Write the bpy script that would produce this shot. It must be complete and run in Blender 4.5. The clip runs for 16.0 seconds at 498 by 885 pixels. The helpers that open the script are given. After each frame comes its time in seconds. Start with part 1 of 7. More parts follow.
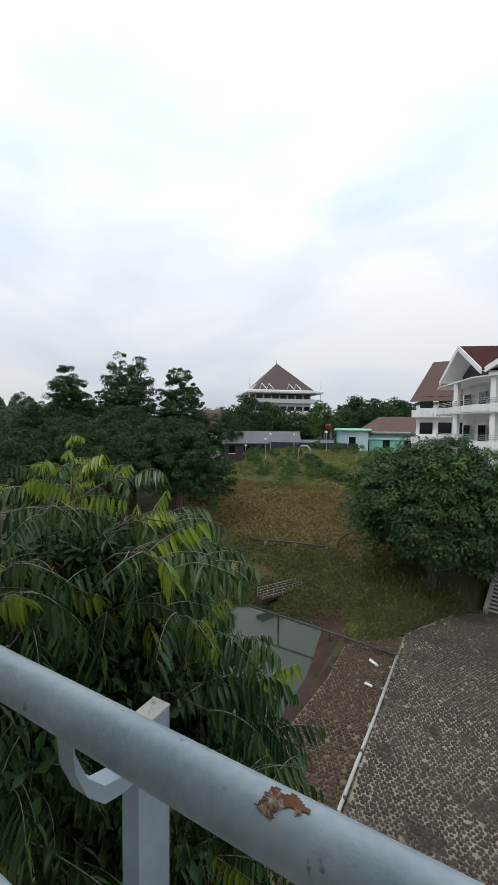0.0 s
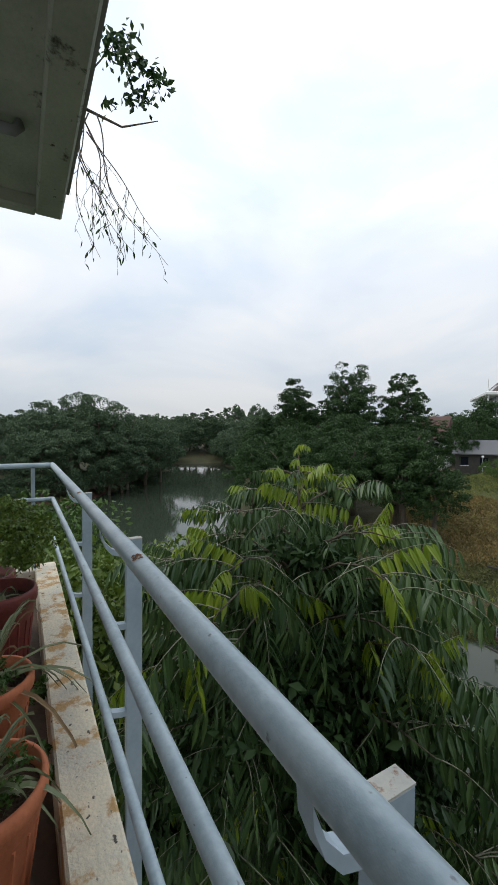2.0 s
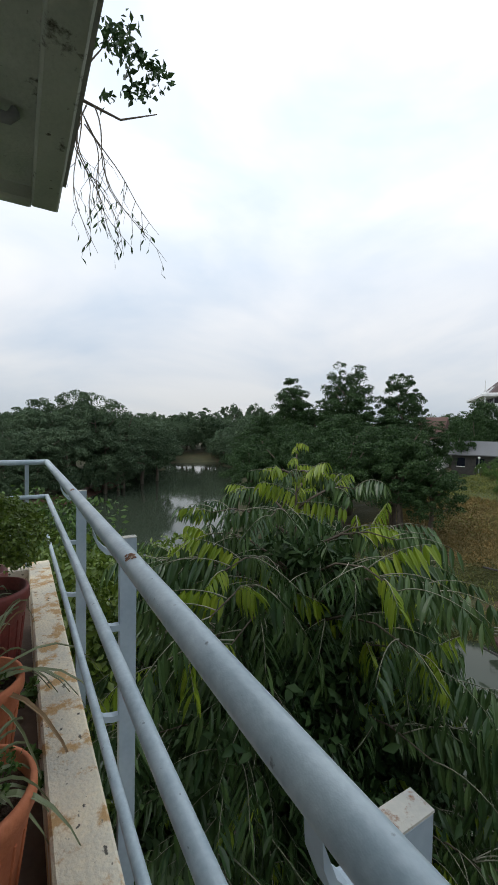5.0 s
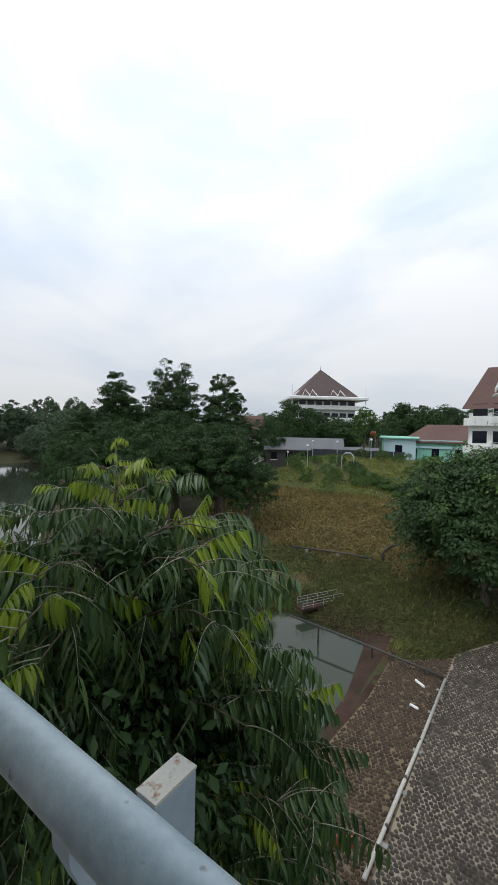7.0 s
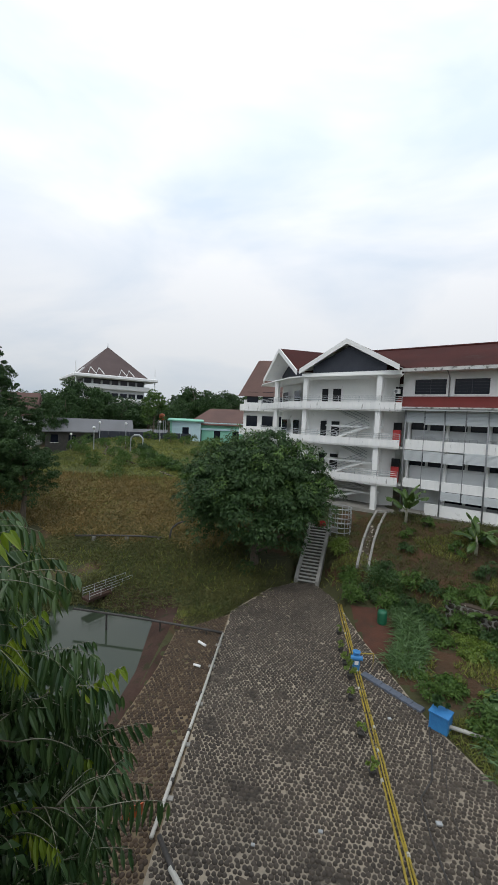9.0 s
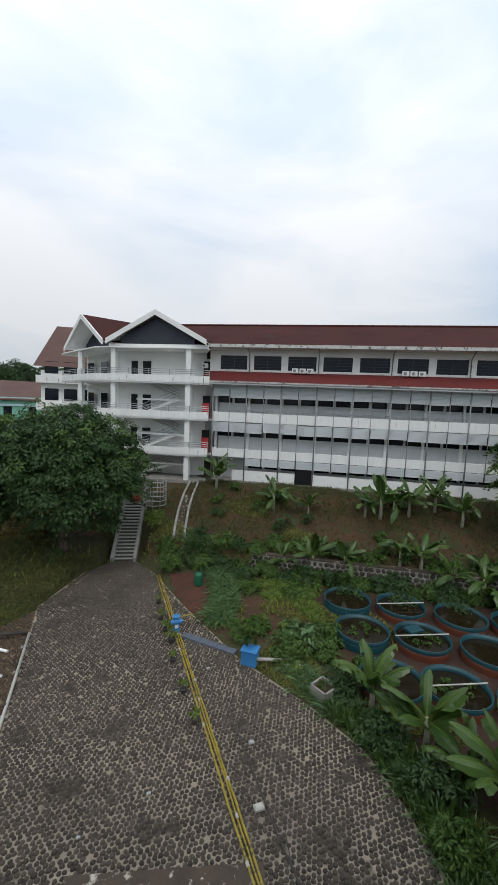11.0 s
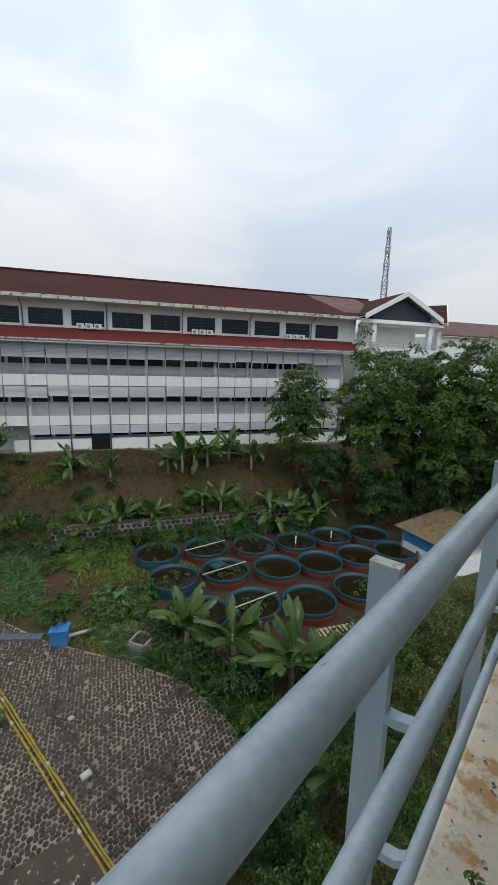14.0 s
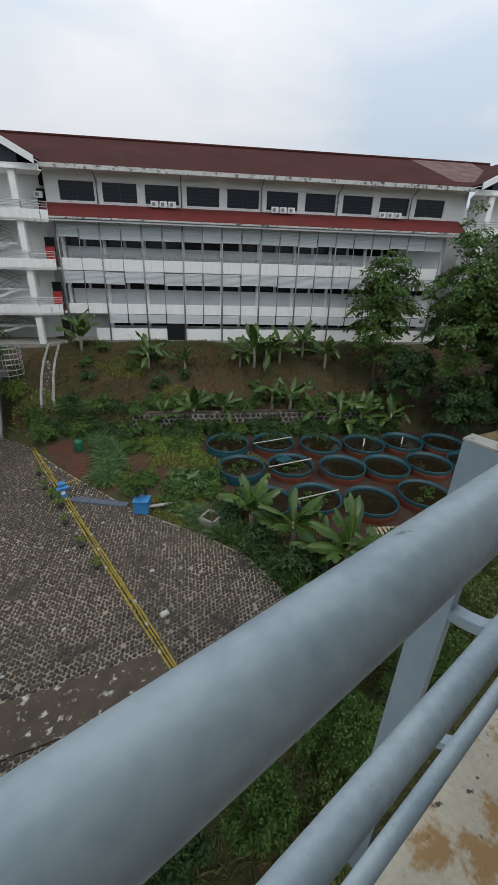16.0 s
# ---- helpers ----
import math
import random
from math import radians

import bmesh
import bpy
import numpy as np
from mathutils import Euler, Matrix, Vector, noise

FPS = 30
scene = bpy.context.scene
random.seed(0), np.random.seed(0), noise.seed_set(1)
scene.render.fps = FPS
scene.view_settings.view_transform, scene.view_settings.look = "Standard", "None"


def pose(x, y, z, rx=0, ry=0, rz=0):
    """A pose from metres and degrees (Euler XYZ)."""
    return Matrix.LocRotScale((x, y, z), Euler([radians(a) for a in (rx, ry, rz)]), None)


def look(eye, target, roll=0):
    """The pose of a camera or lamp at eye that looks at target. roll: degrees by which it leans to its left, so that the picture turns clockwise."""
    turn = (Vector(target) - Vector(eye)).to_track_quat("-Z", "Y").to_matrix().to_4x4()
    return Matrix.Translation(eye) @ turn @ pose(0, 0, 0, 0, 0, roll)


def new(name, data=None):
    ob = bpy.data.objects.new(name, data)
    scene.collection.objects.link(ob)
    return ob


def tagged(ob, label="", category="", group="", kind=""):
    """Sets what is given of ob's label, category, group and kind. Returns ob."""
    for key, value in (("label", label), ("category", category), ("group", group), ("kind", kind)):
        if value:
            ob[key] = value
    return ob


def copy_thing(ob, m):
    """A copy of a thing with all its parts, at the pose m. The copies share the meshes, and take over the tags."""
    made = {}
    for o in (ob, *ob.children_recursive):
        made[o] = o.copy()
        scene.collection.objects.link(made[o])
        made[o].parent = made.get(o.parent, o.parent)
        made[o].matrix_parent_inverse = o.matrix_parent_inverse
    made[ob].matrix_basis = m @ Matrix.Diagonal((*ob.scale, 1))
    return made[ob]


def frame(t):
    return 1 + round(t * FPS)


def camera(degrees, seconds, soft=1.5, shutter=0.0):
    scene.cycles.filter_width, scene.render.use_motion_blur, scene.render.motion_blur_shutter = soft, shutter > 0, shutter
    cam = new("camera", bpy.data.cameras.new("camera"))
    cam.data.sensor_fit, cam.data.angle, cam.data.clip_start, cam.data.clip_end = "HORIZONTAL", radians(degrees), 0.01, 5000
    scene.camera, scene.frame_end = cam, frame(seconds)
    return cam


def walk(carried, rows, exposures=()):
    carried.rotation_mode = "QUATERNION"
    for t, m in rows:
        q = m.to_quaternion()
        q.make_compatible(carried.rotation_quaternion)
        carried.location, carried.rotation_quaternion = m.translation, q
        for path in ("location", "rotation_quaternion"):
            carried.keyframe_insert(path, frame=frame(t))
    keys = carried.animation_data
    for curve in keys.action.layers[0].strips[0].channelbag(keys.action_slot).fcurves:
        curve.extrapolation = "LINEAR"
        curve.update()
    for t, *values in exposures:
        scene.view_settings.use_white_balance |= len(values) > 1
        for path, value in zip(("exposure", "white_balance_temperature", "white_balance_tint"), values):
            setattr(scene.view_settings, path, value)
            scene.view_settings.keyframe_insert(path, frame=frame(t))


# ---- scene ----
cam = camera(63.83, 16.0, soft=0.5)
PATH = [
    (0, look((-0.069, -0.075, 12.996), (-4.996, 8.616, 12.564), 0.51)),
    (0.5, look((-0.059, -0.016, 12.990), (-6.201, 7.856, 12.444), 0.10)),
    (1, look((-0.071, -0.023, 13.006), (-7.389, 6.760, 12.344), 0.14)),
    (1.5, look((-0.111, -0.040, 13.016), (-8.266, 5.726, 12.519), -0.22)),
    (2, look((-0.147, -0.051, 13.022), (-8.832, 4.897, 12.738), 0.50)),
    (2.5, look((-0.173, -0.045, 13.016), (-9.179, 4.286, 12.656), 0.14)),
    (3, look((-0.203, -0.041, 13.010), (-9.303, 4.089, 12.639), 0.03)),
    (5.5, look((-0.203, -0.019, 13.005), (-8.408, 5.691, 12.725), 1.50)),
    (6, look((-0.181, -0.007, 13.003), (-7.660, 6.626, 12.736), 1.87)),
    (6.5, look((-0.155, 0.009, 13.001), (-6.702, 7.562, 12.728), 1.37)),
    (7, look((-0.148, 0.039, 12.983), (-5.963, 8.169, 12.686), 1.27)),
    (7.5, look((-0.108, 0.031, 13.005), (-5.005, 8.742, 12.638), 1.42)),
    (8, look((-0.070, 0.032, 13.015), (-3.840, 9.284, 12.577), 1.92)),
    (8.5, look((-0.045, -0.016, 13.084), (-2.435, 9.682, 12.600), 2.30)),
    (9, look((-0.037, -0.018, 13.079), (-1.080, 9.910, 12.490), 2.43)),
    (11.5, look((-0.005, 0.151, 12.958), (4.598, 8.945, 11.743), 2.51)),
    (12, look((0.018, 0.137, 12.937), (5.666, 8.292, 11.673), 2.58)),
    (12.5, look((0.016, 0.116, 12.966), (6.294, 7.788, 11.650), 2.15)),
    (13, look((0.020, 0.096, 12.978), (6.871, 7.228, 11.494), 1.80)),
    (13.5, look((0.060, 0.091, 12.967), (7.254, 6.858, 11.398), 1.65)),
    (14, look((0.074, 0.079, 12.971), (7.491, 6.517, 11.092), 1.53)),
    (14.5, look((0.094, 0.079, 12.962), (7.395, 6.542, 10.743), 1.45)),
    (15, look((0.160, 0.104, 12.925), (7.176, 6.691, 10.207), 1.19)),
    (15.5, look((0.203, 0.139, 12.869), (6.597, 7.075, 9.552), 2.13)),
    (16, look((0.202, 0.161, 12.820), (5.870, 7.174, 8.495), 2.03)),
]
walk(cam, PATH, [(0.0, 0.0), (8.0, 0.0), (9.2, -0.06), (11.3, -0.09), (16.0, -0.12)])

# ---- world, sun ----
world = bpy.data.worlds.new("overcast_sky")
scene.world = world
world.use_nodes = True
nt = world.node_tree
nt.nodes.clear()
out = nt.nodes.new("ShaderNodeOutputWorld")
bg = nt.nodes.new("ShaderNodeBackground")
sky = nt.nodes.new("ShaderNodeTexSky")
sky.sky_type = 'NISHITA'
sky.sun_disc = False
sky.sun_elevation = radians(58)
sky.sun_rotation = radians(202)
dim = nt.nodes.new("ShaderNodeMix")
dim.data_type = 'RGBA'
dim.blend_type = 'MULTIPLY'
dim.inputs[0].default_value = 1.0
dim.inputs[7].default_value = (0.11, 0.11, 0.11, 1)
nt.links.new(sky.outputs[0], dim.inputs[6])
tc = nt.nodes.new("ShaderNodeTexCoord")
mp = nt.nodes.new("ShaderNodeMapping")
mp.inputs["Scale"].default_value = (1.0, 1.0, 2.6)
nt.links.new(tc.outputs["Generated"], mp.inputs[0])
cl = nt.nodes.new("ShaderNodeTexNoise")
cl.inputs["Scale"].default_value = 1.7
cl.inputs["Detail"].default_value = 5.0
cl.inputs["Roughness"].default_value = 0.5
cl.inputs["Distortion"].default_value = 0.4
nt.links.new(mp.outputs[0], cl.inputs["Vector"])
rampc = nt.nodes.new("ShaderNodeValToRGB")
rampc.color_ramp.elements[0].position = 0.38
rampc.color_ramp.elements[0].color = (0.67, 0.765, 0.885, 1)
rampc.color_ramp.elements[1].position = 0.62
rampc.color_ramp.elements[1].color = (0.93, 0.95, 0.98, 1)
nt.links.new(cl.outputs["Fac"], rampc.inputs[0])
# the cloud deck is thinner and brighter overhead than at the horizon
sep = nt.nodes.new("ShaderNodeSeparateXYZ")
nt.links.new(tc.outputs["Generated"], sep.inputs[0])
up = nt.nodes.new("ShaderNodeMapRange")
up.inputs[1].default_value = 0.0
up.inputs[2].default_value = 0.55
up.inputs[3].default_value = 0.80
up.inputs[4].default_value = 1.55
nt.links.new(sep.outputs[2], up.inputs[0])
br = nt.nodes.new("ShaderNodeVectorMath")
br.operation = 'SCALE'
nt.links.new(rampc.outputs[0], br.inputs[0])
nt.links.new(up.outputs[0], br.inputs["Scale"])
mixs = nt.nodes.new("ShaderNodeMix")
mixs.data_type = 'RGBA'
mixs.inputs[0].default_value = 0.9
nt.links.new(dim.outputs[2], mixs.inputs[6])
nt.links.new(br.outputs[0], mixs.inputs[7])
nt.links.new(mixs.outputs[2], bg.inputs[0])
bg.inputs[1].default_value = 0.9
nt.links.new(bg.outputs[0], out.inputs[0])

sun = new("sun", bpy.data.lights.new("sun", 'SUN'))
sun.data.energy = 0.9
sun.data.angle = radians(25)
sun.data.color = (1.0, 0.95, 0.88)
sun.matrix_world = look((0, 0, 60), (14, 34, 0))


# ---- materials ----
def material(name, a, b, scale=4.0, rough=0.8, bump=0.2, fine=8.0, metal=0.0, island=0.0, objrand=0.0,
             stain=None, stain_at=0.62, dist=0.02, spec=0.5, stretch=(1, 1, 1), trans=0.0,
             speck=None, speck_at=0.66, speck_scale=20):
    """Two colours mixed by coarse and fine noise in object space, optional stains, with fine relief."""
    m = bpy.data.materials.new(name)
    m.use_nodes = True
    n, l = m.node_tree.nodes, m.node_tree.links
    p = n["Principled BSDF"]
    p.inputs["Roughness"].default_value = rough
    p.inputs["Metallic"].default_value = metal
    p.inputs["Specular IOR Level"].default_value = spec
    co = n.new("ShaderNodeTexCoord")
    ma = n.new("ShaderNodeMapping")
    ma.inputs["Scale"].default_value = stretch
    l.new(co.outputs["Object"], ma.inputs[0])
    big = n.new("ShaderNodeTexNoise")
    big.inputs["Scale"].default_value = scale
    big.inputs["Detail"].default_value = 4
    l.new(ma.outputs[0], big.inputs["Vector"])
    small = n.new("ShaderNodeTexNoise")
    small.inputs["Scale"].default_value = scale * fine
    small.inputs["Detail"].default_value = 3
    l.new(ma.outputs[0], small.inputs["Vector"])
    add = n.new("ShaderNodeMath")
    add.operation = 'MULTIPLY_ADD'
    l.new(small.outputs["Fac"], add.inputs[0])
    add.inputs[1].default_value = 0.45
    l.new(big.outputs["Fac"], add.inputs[2])
    last = add.outputs[0]
    shift = 0.225
    for amount, kind in ((island, "i"), (objrand, "o")):
        if amount:
            src = n.new("ShaderNodeNewGeometry").outputs["Random Per Island"] if kind == "i" else n.new("ShaderNodeObjectInfo").outputs["Random"]
            k = n.new("ShaderNodeMath")
            k.operation = 'MULTIPLY_ADD'
            l.new(src, k.inputs[0])
            k.inputs[1].default_value = amount
            l.new(last, k.inputs[2])
            last = k.outputs[0]
            shift += amount / 2
    r = n.new("ShaderNodeMapRange")
    w = 0.22 + 0.45 * max(island, objrand)
    r.inputs[1].default_value = 0.5 + shift - w
    r.inputs[2].default_value = 0.5 + shift + w
    l.new(last, r.inputs[0])
    mix = n.new("ShaderNodeMix")
    mix.data_type = 'RGBA'
    mix.inputs[6].default_value = (*a, 1)
    mix.inputs[7].default_value = (*b, 1)
    l.new(r.outputs[0], mix.inputs[0])
    col = mix.outputs[2]
    if stain:
        s = n.new("ShaderNodeTexNoise")
        s.inputs["Scale"].default_value = scale * 1.7
        s.inputs["Detail"].default_value = 8
        s.inputs["Roughness"].default_value = 0.65
        l.new(ma.outputs[0], s.inputs["Vector"])
        sr = n.new("ShaderNodeMapRange")
        sr.inputs[1].default_value = stain_at
        sr.inputs[2].default_value = stain_at + 0.08
        l.new(s.outputs["Fac"], sr.inputs[0])
        mx = n.new("ShaderNodeMix")
        mx.data_type = 'RGBA'
        mx.inputs[7].default_value = (*stain, 1)
        l.new(sr.outputs[0], mx.inputs[0])
        l.new(col, mx.inputs[6])
        col = mx.outputs[2]
    if speck:
        q = n.new("ShaderNodeTexNoise")
        q.inputs["Scale"].default_value = speck_scale
        q.inputs["Detail"].default_value = 5
        l.new(ma.outputs[0], q.inputs["Vector"])
        qr = n.new("ShaderNodeMapRange")
        qr.inputs[1].default_value = speck_at
        qr.inputs[2].default_value = speck_at + 0.05
        l.new(q.outputs["Fac"], qr.inputs[0])
        mq = n.new("ShaderNodeMix")
        mq.data_type = 'RGBA'
        mq.inputs[7].default_value = (*speck, 1)
        l.new(qr.outputs[0], mq.inputs[0])
        l.new(col, mq.inputs[6])
        col = mq.outputs[2]
    l.new(col, p.inputs["Base Color"])
    if bump:
        bu = n.new("ShaderNodeBump")
        bu.inputs["Strength"].default_value = bump
        bu.inputs["Distance"].default_value = dist
        l.new(small.outputs["Fac"], bu.inputs["Height"])
        l.new(bu.outputs[0], p.inputs["Normal"])
    if trans:
        tr = n.new("ShaderNodeBsdfTranslucent")
        l.new(col, tr.inputs[0])
        ms = n.new("ShaderNodeMixShader")
        ms.inputs[0].default_value = trans
        l.new(p.outputs[0], ms.inputs[1])
        l.new(tr.outputs[0], ms.inputs[2])
        l.new(ms.outputs[0], n["Material Output"].inputs[0])
    return m


M_RAIL = material("rail_paint", (0.33, 0.42, 0.475), (0.49, 0.58, 0.62), 9, 0.3, 0.25, 8, stain=(0.16, 0.09, 0.05), stain_at=0.735, dist=0.004, speck=(0.2, 0.23, 0.25), speck_at=0.69, speck_scale=42)
M_POST = material("post_paint", (0.36, 0.45, 0.52), (0.46, 0.55, 0.61), 5, 0.4, 0.1, 9, stain=(0.25, 0.2, 0.13), stain_at=0.74, dist=0.004)
M_CAP = material("worn_cap", (0.68, 0.65, 0.56), (0.5, 0.5, 0.46), 14, 0.6, 0.2, 6, stain=(0.30, 0.13, 0.05), stain_at=0.55, dist=0.004)
M_RUST = material("rust", (0.12, 0.045, 0.02), (0.24, 0.11, 0.05), 30, 0.9, 0.6, 5, stain=(0.5, 0.43, 0.32), stain_at=0.54, dist=0.003)
M_CURB = material("weathered_curb", (0.8, 0.7, 0.52), (0.56, 0.53, 0.45), 4.0, 0.9, 0.5, 14, stain=(0.5, 0.31, 0.14), stain_at=0.51, dist=0.012, speck=(0.09, 0.08, 0.065), speck_at=0.655, speck_scale=26)
M_FLOOR = material("balcony_floor", (0.17, 0.12, 0.09), (0.10, 0.075, 0.06), 3, 0.85, 0.4, 9)
M_SOFFIT = material("soffit", (0.52, 0.55, 0.46), (0.4, 0.43, 0.36), 2.2, 0.9, 0.3, 12, stain=(0.07, 0.065, 0.05), stain_at=0.60, speck=(0.1, 0.09, 0.07), speck_at=0.68, speck_scale=9)
M_TERRA = material("terracotta", (0.56, 0.19, 0.085), (0.44, 0.135, 0.06), 5, 0.75, 0.2, 8, stain=(0.45, 0.30, 0.2), stain_at=0.7)
M_DARKPOT = material("dark_red_pot", (0.22, 0.045, 0.035), (0.13, 0.03, 0.025), 5, 0.6, 0.2, 8)
M_SOIL = material("soil", (0.05, 0.03, 0.02), (0.09, 0.055, 0.035), 12, 0.95, 0.8, 6)
M_WHITE = material("white_render", (0.86, 0.86, 0.84), (0.78, 0.79, 0.78), 0.5, 0.85, 0.1, 14, stain=(0.52, 0.52, 0.49), stain_at=0.64)
M_STREAK = material("streaked_parapet", (0.86, 0.86, 0.84), (0.76, 0.77, 0.76), 1.0, 0.85, 0.1, 10, stain=(0.16, 0.16, 0.14), stain_at=0.60, stretch=(2.2, 2.2, 0.35))
M_GREYWALL = material("grey_wall", (0.6, 0.62, 0.62), (0.52, 0.54, 0.55), 0.8, 0.85, 0.1, 12)
M_BLIND = material("grey_blind", (0.44, 0.47, 0.48), (0.56, 0.59, 0.6), 0.6, 0.7, 0.5, 20, objrand=0.5, stretch=(0.3, 0.3, 8))
M_PIPEG = material("grey_pipe", (0.2, 0.21, 0.22), (0.28, 0.29, 0.3), 2, 0.5, 0.1, 8)
M_NAVY = material("navy_gable", (0.018, 0.022, 0.035), (0.03, 0.035, 0.05), 1, 0.6, 0.1, 8)
M_ROOF = material("roof_tiles", (0.068, 0.02, 0.017), (0.044, 0.014, 0.012), 0.35, 0.9, 0.6, 30, stain=(0.055, 0.03, 0.028), stain_at=0.6, spec=0.15)
M_OLDROOF = material("worn_roof", (0.085, 0.032, 0.027), (0.17, 0.11, 0.095), 1.2, 0.85, 0.5, 12)
M_AWN = material("red_awning", (0.15, 0.019, 0.016), (0.105, 0.015, 0.013), 0.7, 0.7, 0.4, 14, stain=(0.06, 0.02, 0.018), stain_at=0.66)
M_FASCIA = material("mossy_fascia", (0.62, 0.62, 0.60), (0.45, 0.45, 0.43), 1.5, 0.85, 0.3, 9, stain=(0.08, 0.08, 0.07), stain_at=0.53)
M_STEEL = material("grey_steel", (0.45, 0.47, 0.48), (0.36, 0.38, 0.39), 3, 0.4, 0.1, 8, metal=0.4)
M_CONC = material("concrete", (0.32, 0.31, 0.28), (0.22, 0.215, 0.20), 1.5, 0.9, 0.4, 10, stain=(0.10, 0.11, 0.08), stain_at=0.62)
# Garden steps: pale treads over much darker risers.
M_TREAD = material("pale_tread", (0.42, 0.41, 0.38), (0.32, 0.31, 0.29), 2, 0.9, 0.3, 10)
M_RISER = material("dark_riser", (0.05, 0.05, 0.04), (0.09, 0.085, 0.07), 2, 0.95, 0.4, 10)
M_SLAB = material("old_slab", (0.085, 0.064, 0.045), (0.055, 0.042, 0.03), 1.6, 0.9, 0.5, 12, stain=(0.50, 0.46, 0.38), stain_at=0.57)
M_STONE = material("river_stone", (0.025, 0.02, 0.0155), (0.09, 0.073, 0.056), 0.22, 0.8, 0.3, 60, island=0.55)
M_STONE1 = material("river_stone_loose", (0.025, 0.02, 0.0155), (0.09, 0.073, 0.056), 1.1, 0.8, 0.3, 14, objrand=0.7)
M_STONEB = material("brown_stone", (0.03, 0.02, 0.013), (0.085, 0.055, 0.032), 0.5, 0.85, 0.3, 30, island=0.6)
M_MORTAR = material("mortar", (0.36, 0.31, 0.235), (0.17, 0.146, 0.112), 0.3, 0.95, 0.5, 34, stain=(0.05, 0.043, 0.034), stain_at=0.55)
M_MORTARB = material("earthy_mortar", (0.19, 0.14, 0.085), (0.11, 0.085, 0.05), 0.5, 0.95, 0.5, 30, stain=(0.06, 0.085, 0.022), stain_at=0.6)
# Earth and grass tones, darkened as the shade between blades.
M_GROUND = material("grassy_ground", (0.028, 0.034, 0.01), (0.062, 0.058, 0.02), 0.16, 0.95, 0.8, 22, stain=(0.08, 0.045, 0.022), stain_at=0.56, dist=0.1)
M_BROWN = material("dry_grass", (0.3, 0.205, 0.068), (0.085, 0.082, 0.025), 0.35, 0.85, 0.2, 6, island=1.0)
M_GRASS = material("green_grass", (0.06, 0.095, 0.016), (0.26, 0.265, 0.055), 0.3, 0.8, 0.2, 6, island=1.1)
M_BANKGRASS = material("bank_grass", (0.035, 0.06, 0.013), (0.12, 0.11, 0.03), 0.35, 0.9, 0.2, 6, island=0.9)
M_DUCT = material("slate_plate", (0.075, 0.092, 0.125), (0.12, 0.14, 0.18), 2, 0.45, 0.3, 8)
M_EARTH = material("red_brown_earth", (0.08, 0.038, 0.017), (0.04, 0.028, 0.012), 0.5, 0.95, 0.9, 16, stain=(0.04, 0.048, 0.015), stain_at=0.53, dist=0.09)
# Dry slope and turf: shade between the tufts is put into both colours.
M_DRYSHADE = material("dry_ground_shade", (0.085, 0.055, 0.02), (0.045, 0.038, 0.013), 0.8, 0.95, 0.9, 12, dist=0.12)
M_TURFSHADE = material("field_turf", (0.045, 0.062, 0.015), (0.085, 0.09, 0.024), 0.25, 0.95, 0.8, 20, stain=(0.1, 0.075, 0.03), stain_at=0.58, dist=0.08)
M_MUD = material("red_mud", (0.042, 0.024, 0.018), (0.068, 0.04, 0.03), 0.8, 0.85, 0.9, 10, stain=(0.03, 0.03, 0.014), stain_at=0.56, spec=0.2)
M_BARK = material("bark", (0.09, 0.07, 0.05), (0.16, 0.13, 0.10), 5, 0.9, 0.6, 8, stretch=(1, 1, 0.3))
M_PALEBARK = material("pale_twig", (0.34, 0.33, 0.25), (0.22, 0.22, 0.16), 6, 0.85, 0.3, 8)
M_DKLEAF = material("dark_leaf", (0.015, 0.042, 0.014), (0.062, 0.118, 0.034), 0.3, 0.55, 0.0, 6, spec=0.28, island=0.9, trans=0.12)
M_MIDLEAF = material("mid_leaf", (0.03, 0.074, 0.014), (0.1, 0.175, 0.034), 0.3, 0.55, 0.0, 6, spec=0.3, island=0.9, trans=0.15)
# Paler, bluer green: distance haze is mixed into this leaf colour.
M_HAZELEAF = material("haze_tinted_leaf", (0.045, 0.085, 0.046), (0.12, 0.175, 0.088), 0.1, 0.6, 0.0, 6, spec=0.3, island=0.8, trans=0.1)
M_BRIGHT = material("bright_leaf", (0.07, 0.13, 0.016), (0.18, 0.25, 0.035), 0.6, 0.45, 0.0, 6, island=0.9, trans=0.2)
M_LONGLEAF = material("long_leaf", (0.026, 0.068, 0.022), (0.1, 0.168, 0.05), 1.2, 0.34, 0.0, 6, spec=0.5, island=0.9, objrand=0.5, trans=0.12)
M_YOUNG = material("young_leaf", (0.15, 0.25, 0.02), (0.33, 0.41, 0.035), 1.2, 0.35, 0.0, 6, island=0.9, trans=0.3)
M_BANANA = material("banana_leaf", (0.024, 0.064, 0.013), (0.082, 0.145, 0.03), 0.9, 0.36, 0.15, 10, island=0.5, objrand=0.5, trans=0.2)
M_LEMON = material("long_grass", (0.035, 0.085, 0.024), (0.12, 0.21, 0.07), 0.6, 0.5, 0.0, 6, island=0.9, trans=0.15)
M_REDSOIL = material("red_soil", (0.1, 0.036, 0.02), (0.055, 0.026, 0.015), 0.9, 0.95, 0.8, 14, stain=(0.035, 0.04, 0.015), stain_at=0.6, dist=0.05)
M_BROMEL = material("strap_leaf", (0.11, 0.145, 0.075), (0.27, 0.3, 0.155), 3, 0.42, 0.1, 9, island=0.8)
M_OLIVE = material("olive_leaf", (0.04, 0.066, 0.014), (0.135, 0.17, 0.04), 0.5, 0.5, 0.0, 6, spec=0.35, island=0.9, trans=0.12)
M_DRYLEAF = material("withered_leaf", (0.3, 0.2, 0.1), (0.2, 0.12, 0.06), 4, 0.7, 0.1, 8)
